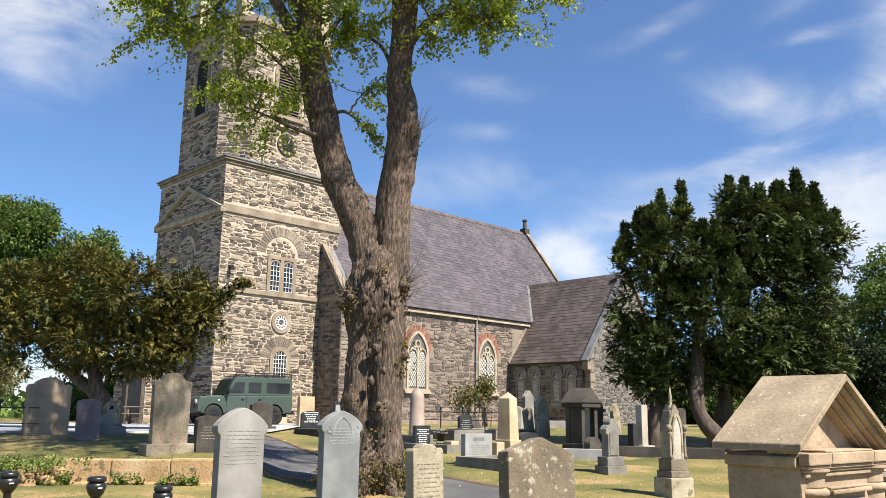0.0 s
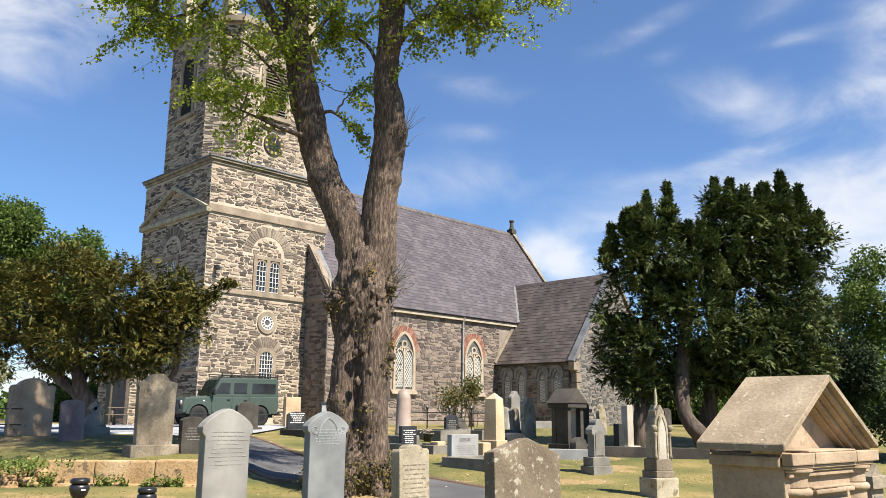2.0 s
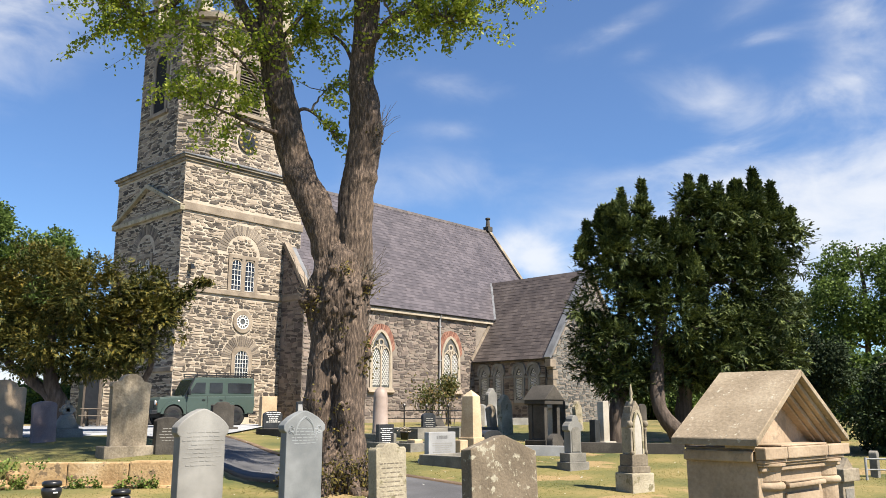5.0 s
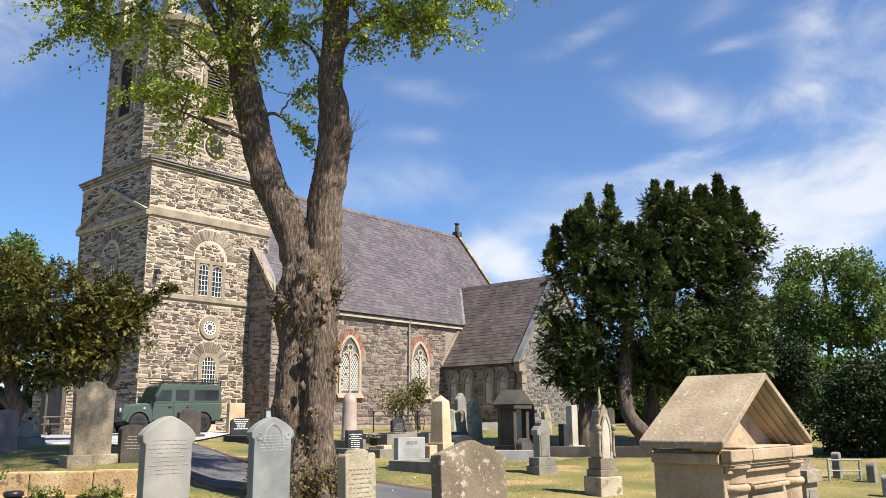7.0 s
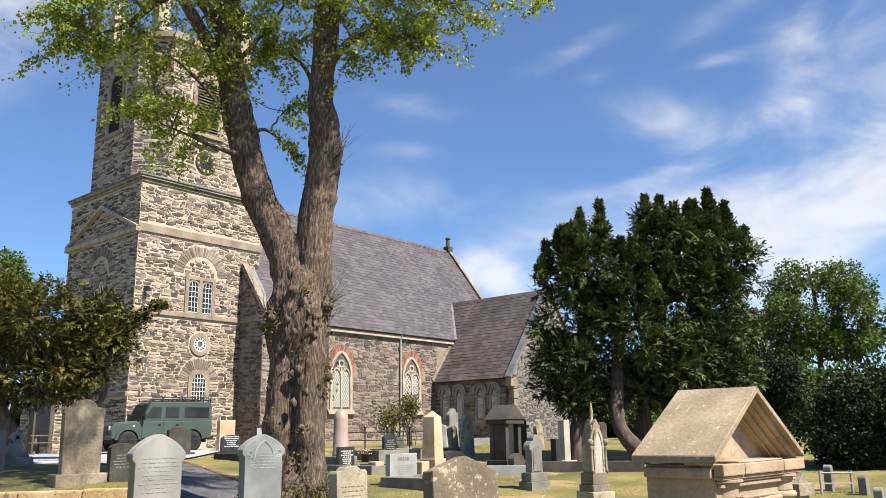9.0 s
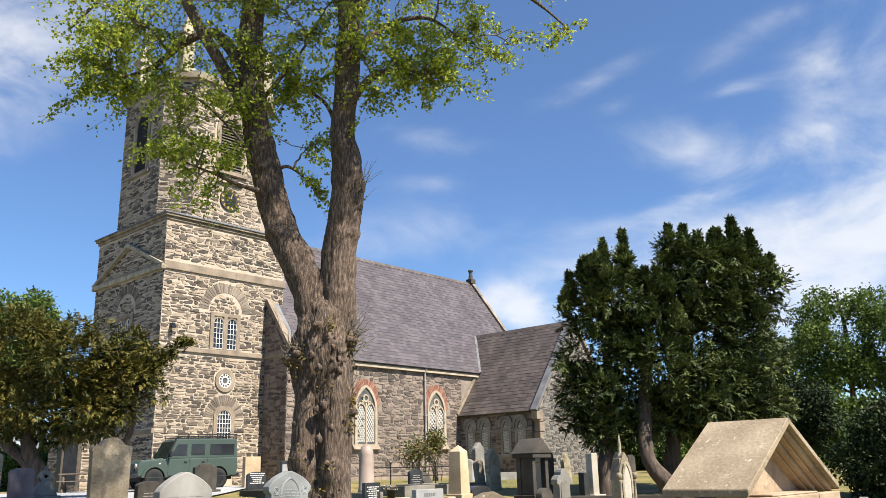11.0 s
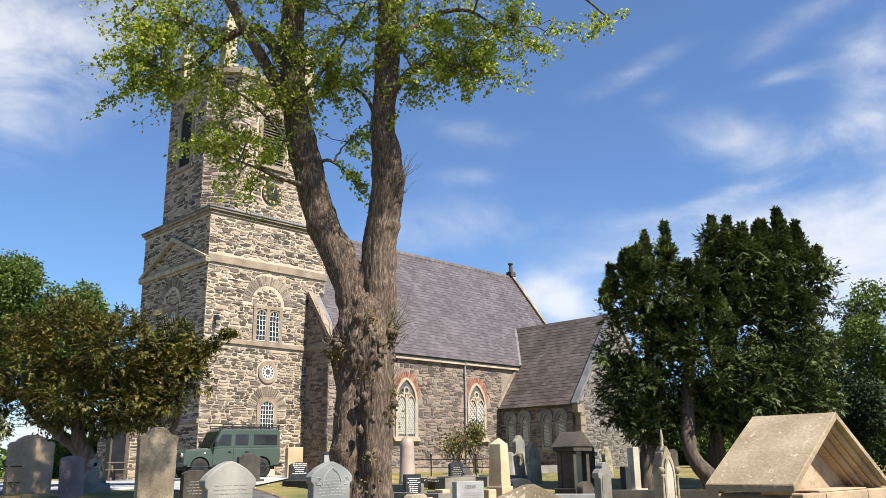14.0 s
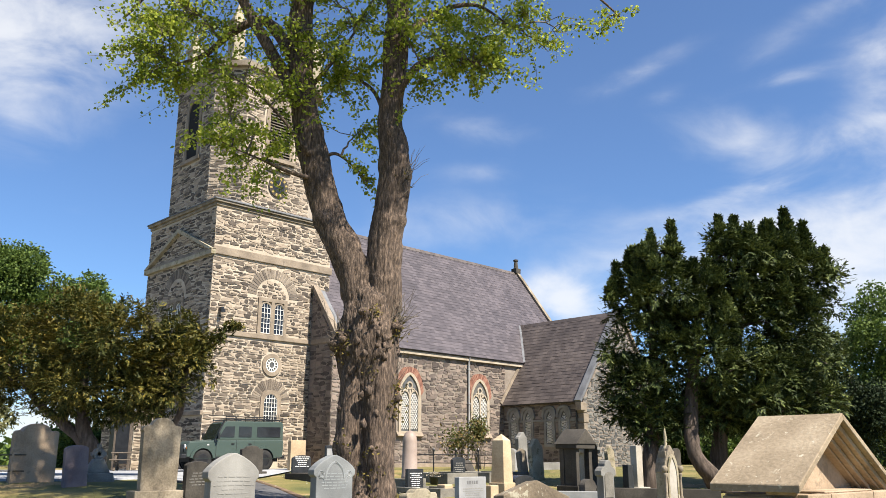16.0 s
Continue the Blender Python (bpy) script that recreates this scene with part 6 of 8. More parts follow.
broadleaf("leafy green broadleaf tree beyond the yew", -32.0, 58, 1.0, 18.6, 4.6, FAR_LEAF, 61, 6)
broadleaf("green broadleaf tree behind the yew", -26.6, 60, 1.0, 15.0, 3.2, FAR_LEAF, 62, 6)
broadleaf("tall broadleaf tree with a rounded green crown", 31.6, 55, 0.8, 14.4, 4.6, FAR_LEAF, 63, 4.2, count=13, clump=1.0, low=3.8)
broadleaf("broadleaf tree with a light green crown", 39.6, 52, 0.8, 12.6, 4.0, FAR_LEAF, 64, 5, clump=1.0)
broadleaf("small bright green tree among darker ones", 25.4, 46, 0.8, 5.6, 2.2, FAR_LEAF, 65, 6, low=1.4)
broadleaf("dark evergreen holly with a domed crown", 18.7, 37, 1.0, 5.9, 1.4, HOLLY_LEAF, 66, 14, 0.2, low=1.0)
broadleaf("dark evergreen with sparse upper branches", 17.6, 38, 1.0, 8.0, 1.3, CYPRESS_LEAF, 67, 10, 0.25, low=3.6)
broadleaf("dense dark conifer reaching to the grass", 14.6, 22.6, 0.5, 3.7, 2.2, HEDGE_LEAF, 68, 30, 0.14, low=0.3)
# stands past the right edge of view, added to throw shade on the lawn
broadleaf("unseen dark conifer added to shade the far lawn", 21.2, 27.0, 0.6, 6.4, 2.8, HEDGE_LEAF, 69, 16, 0.22, low=0.3)
broadleaf("pale hazy young tree at the churchyard edge", -33.0, 46, 1.0, 6.3, 3.0, HAZE_LEAF, 70, 3, 0.3)
broadleaf("pale young tree by the far boundary", -27.6, 50, 1.0, 5.4, 2.2, HAZE_LEAF, 72, 3, 0.3)
for k, (a, s, top, rad) in enumerate(((-23.0, 52, 3.4, 2.3), (-20.4, 54, 3.9, 2.2), (-17.8, 55, 4.4, 2.0), (-30.5, 52, 2.4, 2.0))):
    broadleaf("low green boundary shrub", a, s, 1.0, top, rad, FAR_LEAF, 80 + k, 7, 0.3, low=1.0, trunk_r=0.1)
for k, (a, s, top, rad) in enumerate(((20.5, 66, 6.5, 3.5), (24.5, 60, 7.0, 3.4), (16.6, 47, 3.2, 1.7))):
    broadleaf("sunlit green tree beyond the cypresses", a, s, 0.8, top, rad, FAR_LEAF, 90 + k, 6, 0.36, low=1.0)
# far woods all round
g = np.random.default_rng(3)
fp = []
for k in range(400):
    an = g.uniform(0, 2 * math.pi)
    d = g.uniform(110, 210)
    c = np.array([EYE.x + d * math.cos(an), EYE.y + d * math.sin(an), -0.5])
    h = g.uniform(2.5, 5.5)
    q = g.normal(size=(110, 3)) * np.array([3.2, 3.2, h * 0.42]) + c + np.array([0, 0, h * 0.5])
    fp.append(q)
fp = np.concatenate(fp)
leaf_ob = new("far_woods", leaf_mesh("far_woods", FAR_LEAF, fp, g.normal(size=fp.shape) + np.array([0, 0, 0.5]), 1.5, 0.6))
tagged(leaf_ob, "distant green belt of trees on the horizon", "woods", kind="stuff")

# grass blades, daisies
gp, gd = [], []
for k in range(95000):
    s = 9.5 + 27 * rnd.random() ** 1.4
    a = rnd.uniform(-0.56, 0.72) * s
    if -9.2 < a < -3.0 and 20.5 < s:
        continue
    p = spot(a, s)
    gp.append((p.x, p.y, p.z - 0.01))
    gd.append((rnd.gauss(0, 0.7), rnd.gauss(0, 0.7), 0.6))
tagged(new("grass", leaf_mesh("grass", BLADE, np.array(gp), np.array(gd), 0.042, 0.0045, 0.1)), "short mown grass blades, green and straw-coloured", "grass", kind="stuff")
gp = []
for k in range(300):
    s = 12 + 18 * rnd.random()
    p = spot(rnd.uniform(-0.3, 0.5) * s, s)
    for j in range(4):
        gp.append((p.x, p.y, p.z + 0.05))
tagged(new("daisies", leaf_mesh("daisies", DAISY, np.array(gp), np.array([(math.cos(k * 1.57), math.sin(k * 1.57), 0.1) for k in range(len(gp))]), 0.02, 0.008)), "white daisies scattered in the grass", "flowers", kind="stuff")


# ---- graves ----
def arc(cx, cz, rx, rz, a0, a1, n=8):
    return [(cx + rx * math.cos(a0 + (a1 - a0) * i / n), cz + rz * math.sin(a0 + (a1 - a0) * i / n)) for i in range(n + 1)]


PI = math.pi


def profile(kind, w, h):
    k = w / 2
    if kind == "lancet":                     # pointed head on wider shoulders
        head = [(k, h * 0.80), (k, h * 0.845), (k * 0.86, h * 0.886), (k * 0.62, h * 0.933), (k * 0.34, h * 0.972), (k * 0.1, h * 0.996)]
        right = [(k * 0.88, 0), (k * 0.88, h * 0.765), (k * 0.97, h * 0.785)] + head
        return right + [(0, h)] + [(-x, z) for x, z in reversed(right)]
    if kind == "round":
        return [(k, 0)] + arc(0, h - k * 0.75, k, k * 0.75, 0, PI, 14) + [(-k, 0)]
    if kind == "segment":
        return [(k, 0)] + arc(0, h - k * 0.35, k, k * 0.35, 0, PI, 14) + [(-k, 0)]
    if kind == "shoulder":                   # raised round centre, small side arcs
        right = [(k, 0), (k, h * 0.84)] + arc(k * 0.8, h * 0.84, k * 0.2, h * 0.045, 0, PI / 2, 4) + [(k * 0.66, h * 0.86)] + arc(0, h * 0.88, k * 0.6, h * 0.12, 0.2, PI / 2, 7)
        return right + [(-x, z) for x, z in reversed(right[:-1])]
    if kind == "cross_head":                 # stepped shoulders under a small arched top
        right = [(k * 0.94, 0), (k * 0.98, h * 0.80), (k * 1.04, h * 0.82), (k * 0.98, h * 0.875), (k * 0.6, h * 0.90), (k * 0.5, h * 0.945), (k * 0.42, h * 0.965), (k * 0.2, h * 0.995)]
        return right + [(0, h)] + [(-x, z) for x, z in reversed(right)]
    if kind == "peak":
        return [(k, 0), (k, h * 0.885), (k * 0.04, h), (-k * 0.04, h), (-k, h * 0.885), (-k, 0)]
    if kind == "scroll":
        right = [(k, 0), (k, h * 0.93), (k * 0.9, h * 0.955), (k * 0.55, h * 0.95), (k * 0.48, h * 0.975), (k * 0.3, h * 0.995)]
        return right + [(-x, z) for x, z in reversed(right)]
    if kind == "ogee":
        right = [(k, 0), (k, h * 0.78), (k * 0.9, h * 0.84), (k * 0.6, h * 0.88), (k * 0.45, h * 0.93), (k * 0.25, h * 0.985)]
        return right + [(0, h)] + [(-x, z) for x, z in reversed(right)]
    if kind == "heart":
        right = [(0, 0), (k * 0.75, h * 0.3), (k, h * 0.65), (k * 0.92, h * 0.88), (k * 0.6, h), (k * 0.25, h * 0.95)]
        return right + [(0, h * 0.82)] + [(-x, z) for x, z in reversed(right[1:])]
    return [(k, 0), (k, h), (-k, h), (-k, 0)]


def bars(b, w, z0, z1, rows, y, thick=0.022, seed=1, fill=0.8):
    """Rows of short bars in place of lettering that cannot be read."""
    r = random.Random(seed)
    for i in range(rows):
        z = z1 - (z1 - z0) * (i + 0.5) / rows
        half = w / 2 * fill * r.uniform(0.55, 1.0)
        x = -half
        while x < half - 0.01:
            ln = min(r.uniform(0.04, 0.13), half - x)
            b.box(x, x + ln, y - 0.003, y + 0.002, z - thick / 2, z + thick / 2)
            x += ln + 0.022
    return b


def stone_pose(a, s, turn=0.0, tip=0.0, roll=0.0, sink=0.06):
    p = spot(a, s)
    return pose(p.x, p.y, p.z - sink, tip, roll, turn)


def headstone(kind, a, s, w, t, h, mat, label, turn=0, tip=0, roll=0, base=None, text=None, bevel=0.015, base_mat=None):
    """A headstone facing south; base: width, thickness, height; text: rows, from, to, material."""
    ob = thing("headstone", stone_pose(a, s, turn, tip, roll), label, "headstone", "churchyard headstones")
    z = 0.0
    if base:
        part("plinth", Build().box(-base[0] / 2, base[0] / 2, -base[1] / 2, base[1] / 2, 0, base[2] + 0.06).bevelled(0.02), base_mat or mat, ob)
        z = base[2] + 0.05
    out = [(x, q + z) for x, q in profile(kind, w, h + 0.06 - z)]
    part("slab", Build().prism(out, (0, t / 2, 0), X, Z, (0, -t, 0)).bevelled(bevel), mat, ob)
    if text:
        part("inscription", bars(Build(), w, z + text[1] * h, z + text[2] * h, text[0], -t / 2 - 0.001, text[4] if len(text) > 4 else 0.02, int(abs(a * 100))), text[3], ob, "rows of worn lettering", kind="stuff")
    return ob


# two tall pointed stones
for a, s, w, h, mat, label, seed in ((-2.86, 11.8, 0.80, 1.66, GREY_STONE, "tall pale grey granite headstone with a pointed head", 1), (-1.75, 14.2, 0.86, 1.58, BLUE_STONE, "blue-grey granite headstone with carved gothic arch", 2)):
    ob = headstone("lancet", a, s, w, 0.17, h, mat, label, text=(9 if seed == 1 else 6, 0.50 if seed == 1 else 0.62, 0.80, LETTER_SOFT if seed == 1 else CARVED, 0.014), base=(0.98, 0.34, 0.05))
    b = Build()
    if seed == 2:
        o = pointed_outline(0.40, 0.06, 0.34, 8)[2:]
        for off in (0, 0.03):
            for p, q in zip(o, o[1:]):
                d = Vector((q[0] - p[0], 0, q[1] - p[1]))
                b.tube([Vector((p[0] * (1 - off * 2), -0.088, h * 0.76 + p[1] * (1 - off * 2))), Vector((q[0] * (1 - off * 2), -0.088, h * 0.76 + q[1] * (1 - off * 2)))], [0.008, 0.008], 5)
        for k in (-1, 1):
            for rad in (0.06, 0.035):
                cpts = arc(k * 0.29, h * 0.84, rad, rad, 0, 2 * PI, 12)
                for p, q in zip(cpts, cpts[1:]):
                    b.tube([(p[0], -0.088, p[1]), (q[0], -0.088, q[1])], [0.006, 0.006], 5)
            cpts = arc(k * 0.30, h * 0.72, 0.1, 0.16, PI / 2, PI / 2 + k * PI * 0.5, 6)
            for p, q in zip(cpts, cpts[1:]):
                b.tube([(p[0], -0.088, p[1]), (q[0], -0.088, q[1])], [0.006, 0.006], 5)
        part("carving", b, CARVED, ob, "carved arch and scrolls")
headstone("scroll", -0.22, 11.5, 0.56, 0.17, 1.20, MOSSY, "weathered lichen-green sandstone headstone with scrolled top", tip=-2, text=(8, 0.45, 0.85, BROWNED, 0.012))
headstone("peak", 1.07, 9.2, 1.0, 0.17, 1.36, LICHENED, "brown sandstone headstone blotched with pale lichen", tip=-5, roll=2.5, turn=-7)
headstone("cross_head", -5.74, 17.5, 0.84, 0.16, 1.66, BROWNED, "tall shouldered grey-brown headstone on a stone base", base=(1.1, 0.4, 0.2), text=(7, 0.35, 0.7, BROWNED, 0.014))
headstone("shoulder", -10.0, 21.0, 1.05, 0.2, 1.42, TOMB, "broad dark-stained headstone with a rounded raised centre")
headstone("shoulder", -10.5, 21.7, 0.8, 0.2, 1.4, PURPLE, "slim dark headstone standing behind a broad one")
headstone("segment", -8.50, 20.0, 0.54, 0.15, 0.95, PURPLE, "low purple-grey sandstone headstone", roll=-2)
headstone("segment", -11.7, 19.6, 0.6, 0.15, 1.0, PURPLE, "purple-grey headstone by the iron rail")
headstone("segment", -5.05, 17.9, 0.55, 0.16, 0.75, DARK_STONE, "small black-weathered headstone beside a tall one", text=(5, 0.4, 0.8, LETTER_SOFT, 0.014))
headstone("shoulder", -6.78, 31.0, 0.9, 0.18, 1.06, DARK_STONE, "grey-brown headstone standing before the green car", base=(1.15, 0.4, 0.14))
headstone("segment", -4.78, 30.0, 0.78, 0.12, 0.78, BLACK_STONE, "polished black headstone with white lettering", text=(6, 0.35, 0.85, LETTER, 0.03), base=(1.0, 0.35, 0.1))
headstone("flat", -5.53, 33.5, 0.72, 0.2, 1.2, TAN, "plain tan stone slab against the tower")
ob = headstone("segment", -3.75, 29.5, 0.3, 0.1, 1.15, BLACK_STONE, "narrow black memorial post with a white plaque")
part("plaque", Build().box(-0.12, 0.12, -0.062, -0.05, 0.85, 1.1), WHITE_STONE, ob)
# pink shaft behind a black lettered block
ob = thing("memorial_column", stone_pose(-0.78, 25.2), "pink granite memorial shaft with rounded top", "memorial")
part("shaft", Build().turned([(0.25, 0.4), (0.25, 0.5), (0.235, 0.53), (0.215, 1.5), (0.2, 1.62), (0.15, 1.73), (0.08, 1.79), (0.01, 1.81)], 0, 0, 28), PINK, ob, smooth=True)
part("plinth", Build().box(-0.4, 0.4, -0.3, 0.3, 0, 0.42).bevelled(0.02), KERB_STONE, ob)
headstone("flat", -0.62, 24.5, 0.60, 0.14, 0.68, BLACK_STONE, "black granite tablet with rows of white lettering", text=(9, 0.2, 0.95, LETTER, 0.025))
headstone("segment", 0.80, 30.1, 0.64, 0.12, 0.72, BLACK_STONE, "black polished headstone inside an iron rail", text=(5, 0.35, 0.85, LETTER_SOFT, 0.025))
ob = headstone("flat", 0.86, 21.0, 0.98, 0.16, 0.72, WHITE_STONE, "pale grey granite headstone with dark lettering", base=(1.2, 0.4, 0.08), text=(6, 0.12, 0.55, LETTER_SOFT, 0.02))
part("name_line", bars(Build(), 0.8, 0.58, 0.72, 1, -0.082, 0.08, 4), LETTER_DARK, ob, "bold dark heading")
# tall tan obelisk
ob = thing("obelisk", stone_pose(1.92, 24.5, 6), "golden sandstone obelisk with pointed cap", "obelisk")
part("plinth", Build().box(-0.28, 0.28, -0.28, 0.28, 0, 0.36).bevelled(0.02), TAN, ob)
part("shaft", Build().add([(-0.23, -0.23, 0.36), (0.23, -0.23, 0.36), (0.23, 0.23, 0.36), (-0.23, 0.23, 0.36), (-0.19, -0.19, 1.55), (0.19, -0.19, 1.55), (0.19, 0.19, 1.55), (-0.19, 0.19, 1.55), (0, 0, 1.74)],
                          [(0, 1, 5, 4), (1, 2, 6, 5), (2, 3, 7, 6), (3, 0, 4, 7), (4, 5, 8), (5, 6, 8), (6, 7, 8), (7, 4, 8)]).bevelled(0.012), TAN, ob)
headstone("segment", 2.55, 25.4, 0.9, 0.3, 0.45, BLACK_STONE, "low dark grey curved grave marker")
headstone("ogee", 3.84, 37.5, 0.62, 0.2, 1.62, GREY_STONE, "slender pointed grey headstone by the transept", base=(1.0, 0.5, 0.25))
headstone("round", 3.1, 34.5, 0.78, 0.14, 0.88, WHITE_STONE, "pale grey rounded headstone with a dark heart")
p = spot(2.83, 34.3)
single("heart_plaque", Build().prism(profile("heart", 0.42, 0.45), (0, 0, 0), X, Z, (0, -0.06, 0)).bevelled(0.015), BLACK_STONE, "black heart-shaped memorial plaque beside a pale stone", "plaque", m=pose(p.x, p.y, p.z + 0.34, -8, 35, 0))
ob = headstone("ogee", 3.51, 29.2, 0.62, 0.18, 1.40, MOSSY, "leaning weathered sandstone headstone", roll=-4)
headstone("peak", 3.12, 29.8, 0.4, 0.16, 1.05, BROWNED, "grey weathered headstone leaning beside another", roll=-9)
headstone("round", 2.9, 33.0, 0.5, 0.16, 0.9, KERB_STONE, "small grey headstone in the grass")
headstone("segment", 1.4, 33.5, 0.5, 0.14, 0.5, DARK_STONE, "dark slanting grave slab", tip=-35)
headstone("round", 4.9, 26.5, 0.5, 0.18, 1.36, DARK_STONE, "dark headstone in the shade of a monument")
headstone("ogee", 6.45, 30.9, 0.42, 0.16, 1.12, MOSSY, "green-tinged headstone leaning by the gable", roll=-7)
headstone("flat", 6.02, 25.2, 0.32, 0.22, 1.32, MARBLE, "white marble pillar headstone", base=(0.6, 0.5, 0.12))
headstone("flat", 5.68, 24.9, 0.28, 0.2, 0.78, BLACK_STONE, "small black granite pillar")
headstone("round", 6.75, 26.0, 0.5, 0.2, 0.5, KERB_STONE, "low grey stone beside a white pillar")
headstone("round", 4.05, 22.6, 0.5, 0.2, 0.55, DARK_STONE, "low rounded dark stone in front of the canopy tomb")
# tall stone with a rounded double outline
ob = thing("headstone", stone_pose(3.86, 19.25, -12) @ Matrix.Diagonal((0.84, 0.84, 0.9, 1)), "tall grey headstone with carved rounded head on a stepped base", "headstone", "churchyard headstones")
part("plinth", Build().box(-0.36, 0.36, -0.26, 0.26, 0, 0.26).box(-0.31, 0.31, -0.2, 0.2, 0.26, 0.48).bevelled(0.015), KERB_STONE, ob)
body = [(0.2, 0.48), (0.2, 1.02), (0.27, 1.05), (0.27, 1.16), (0.2, 1.24), (0.13, 1.27), (0.12, 1.34), (0.07, 1.41)]
part("slab", Build().prism(body + [(0, 1.43)] + [(-x, z) for x, z in reversed(body)], (0, 0.13, 0), X, Z, (0, -0.26, 0)).bevelled(0.018), GREY_STONE, ob)
part("panel", Build().prism(profile("round", 0.3, 0.62), (0, -0.132, 0.52), X, Z, (0, -0.015, 0)), KERB_STONE, ob)

# gothic monument with a pale marble panel
ob = thing("monument", stone_pose(4.36, 15.9, -18) @ Matrix.Diagonal((0.68, 0.68, 0.95, 1)), "tall gothic sandstone monument with a white marble panel", "monument")
part("plinth", Build().box(-0.40, 0.40, -0.36, 0.36, 0, 0.42).bevelled(0.03), MOSSY, ob)
part("base", Build().box(-0.33, 0.33, -0.3, 0.3, 0.42, 0.55).box(-0.29, 0.29, -0.26, 0.26, 0.55, 0.78).bevelled(0.015), BROWNED, ob)
part("shaft", Build().box(-0.24, 0.24, -0.2, 0.2, 0.78, 1.36).bevelled(0.02), MOSSY, ob)
for k in (-1, 1):
    part("column", Build().turned([(0.055, 0.78), (0.055, 0.84), (0.038, 0.86), (0.036, 1.2), (0.06, 1.26), (0.06, 1.3)], k * 0.26, -0.22, 12), BROWNED, ob, smooth=True)
    part("bracket", Build().turned([(0.03, 1.3), (0.08, 1.34), (0.09, 1.4), (0.05, 1.44)], k * 0.28, -0.21, 12), BROWNED, ob, smooth=True)
part("canopy", Build().prism([(-0.27, 1.3), (0.27, 1.3), (0.22, 1.5), (0.08, 1.76), (0.0, 1.84), (-0.08, 1.76), (-0.22, 1.5)], (0, 0.2, 0), X, Z, (0, -0.38, 0)).bevelled(0.02), BROWNED, ob)
pa = pointed_outline(0.27, 0.5, 0.86, 8)
part("panel", Build().prism(pa, (0, -0.2, 0.74), X, Z, (0, -0.02, 0)), MARBLE, ob, "white marble panel")
part("arch", Build().ring(pa, wider(pa, 0.055), (0, -0.18, 0.74), X, Z, (0, -0.06, 0)), MOSSY, ob)
part("gable_step", Build().box(-0.17, 0.17, -0.14, 0.14, 1.55, 1.72).bevelled(0.015), BROWNED, ob)
part("finial", Build().turned([(0.13, 1.70), (0.075, 1.8), (0.035, 1.84), (0.055, 1.87), (0.03, 1.9), (0.05, 1.98), (0.035, 2.08), (0.008, 2.17)], 0, 0, 12), MOSSY, ob, smooth=True)

# dark canopy tomb with columns
ob = thing("canopy_tomb", stone_pose(4.05, 24.3, 0) @ Matrix.Diagonal((0.74, 0.74, 1.0, 1)), "soot-dark sandstone canopy tomb with pediment and urn", "tomb")
part("base", Build().box(-0.62, 0.62, -0.5, 0.5, 0, 0.3).bevelled(0.02), DARK_STONE, ob)
for kx in (-1, 1):
    for ky in (-1, 1):
        part("pier", Build().box(kx * 0.42 - 0.1, kx * 0.42 + 0.1, ky * 0.3 - 0.1, ky * 0.3 + 0.1, 0.3, 1.32).bevelled(0.02), DARK_STONE, ob)
part("back_panel", Build().box(-0.34, 0.34, 0.15, 0.28, 0.3, 1.3), DARK_STONE, ob)
part("side_panel", Build().box(-0.48, -0.36, -0.2, 0.2, 0.3, 1.32).bevelled(0.01, 1), DARK_STONE, ob)
part("entablature", Build().box(-0.62, 0.62, -0.5, 0.5, 1.32, 1.45).bevelled(0.02), DARK_STONE, ob)
part("pediment", Build().prism([(-0.68, 1.45), (0.68, 1.45), (0, 1.88)], (0, 0.54, 0), X, Z, (0, -1.08, 0)).bevelled(0.02), DARK_STONE, ob)
p = spot(4.75, 27.2)
ob = thing("urn_monument", pose(p.x, p.y, p.z - 0.05), "pale stone pedestal topped with a moulded urn", "monument")
part("pedestal", Build().box(-0.3, 0.3, -0.3, 0.3, 0, 1.05).bevelled(0.03), MARBLE, ob)
part("cap", Build().box(-0.42, 0.42, -0.42, 0.42, 1.05, 1.16).box(-0.34, 0.34, -0.34, 0.34, 1.16, 1.26).bevelled(0.015), PALE, ob)
part("urn", Build().turned([(0.16, 1.26), (0.1, 1.34), (0.2, 1.46), (0.24, 1.6), (0.16, 1.66), (0.2, 1.7), (0.05, 1.82)], 0, 0, 16), PALE, ob, smooth=True)

# spired ornate marker on the bank
ob = thing("monument", stone_pose(-8.60, 21.5), "carved pale stone marker with a wheel cross", "monument")
part("base", Build().add([(-0.36, -0.3, 0), (0.36, -0.3, 0), (0.36, 0.3, 0), (-0.36, 0.3, 0), (-0.32, -0.26, 0.28), (0.32, -0.26, 0.28), (0.32, 0.26, 0.28), (-0.32, 0.26, 0.28)], [(0, 1, 5, 4), (1, 2, 6, 5), (2, 3, 7, 6), (3, 0, 4, 7), (4, 5, 6, 7)]).bevelled(0.02), KERB_STONE, ob)
part("shaft", Build().prism([(-0.3, 0.28), (0.3, 0.28), (0.12, 0.62), (-0.12, 0.62)], (0, 0.12, 0), X, Z, (0, -0.24, 0)).bevelled(0.02), KERB_STONE, ob)
part("wheel", Build().ring(arc(0, 0.74, 0.07, 0.07, 0, 2 * PI * 15 / 16, 15), arc(0, 0.74, 0.15, 0.15, 0, 2 * PI * 15 / 16, 15), (0, 0.06, 0), X, Z, (0, -0.12, 0)), KERB_STONE, ob)
part("cross", Build().box(-0.04, 0.04, -0.05, 0.05, 0.6, 0.98).box(-0.19, 0.19, -0.05, 0.05, 0.7, 0.78), KERB_STONE, ob)

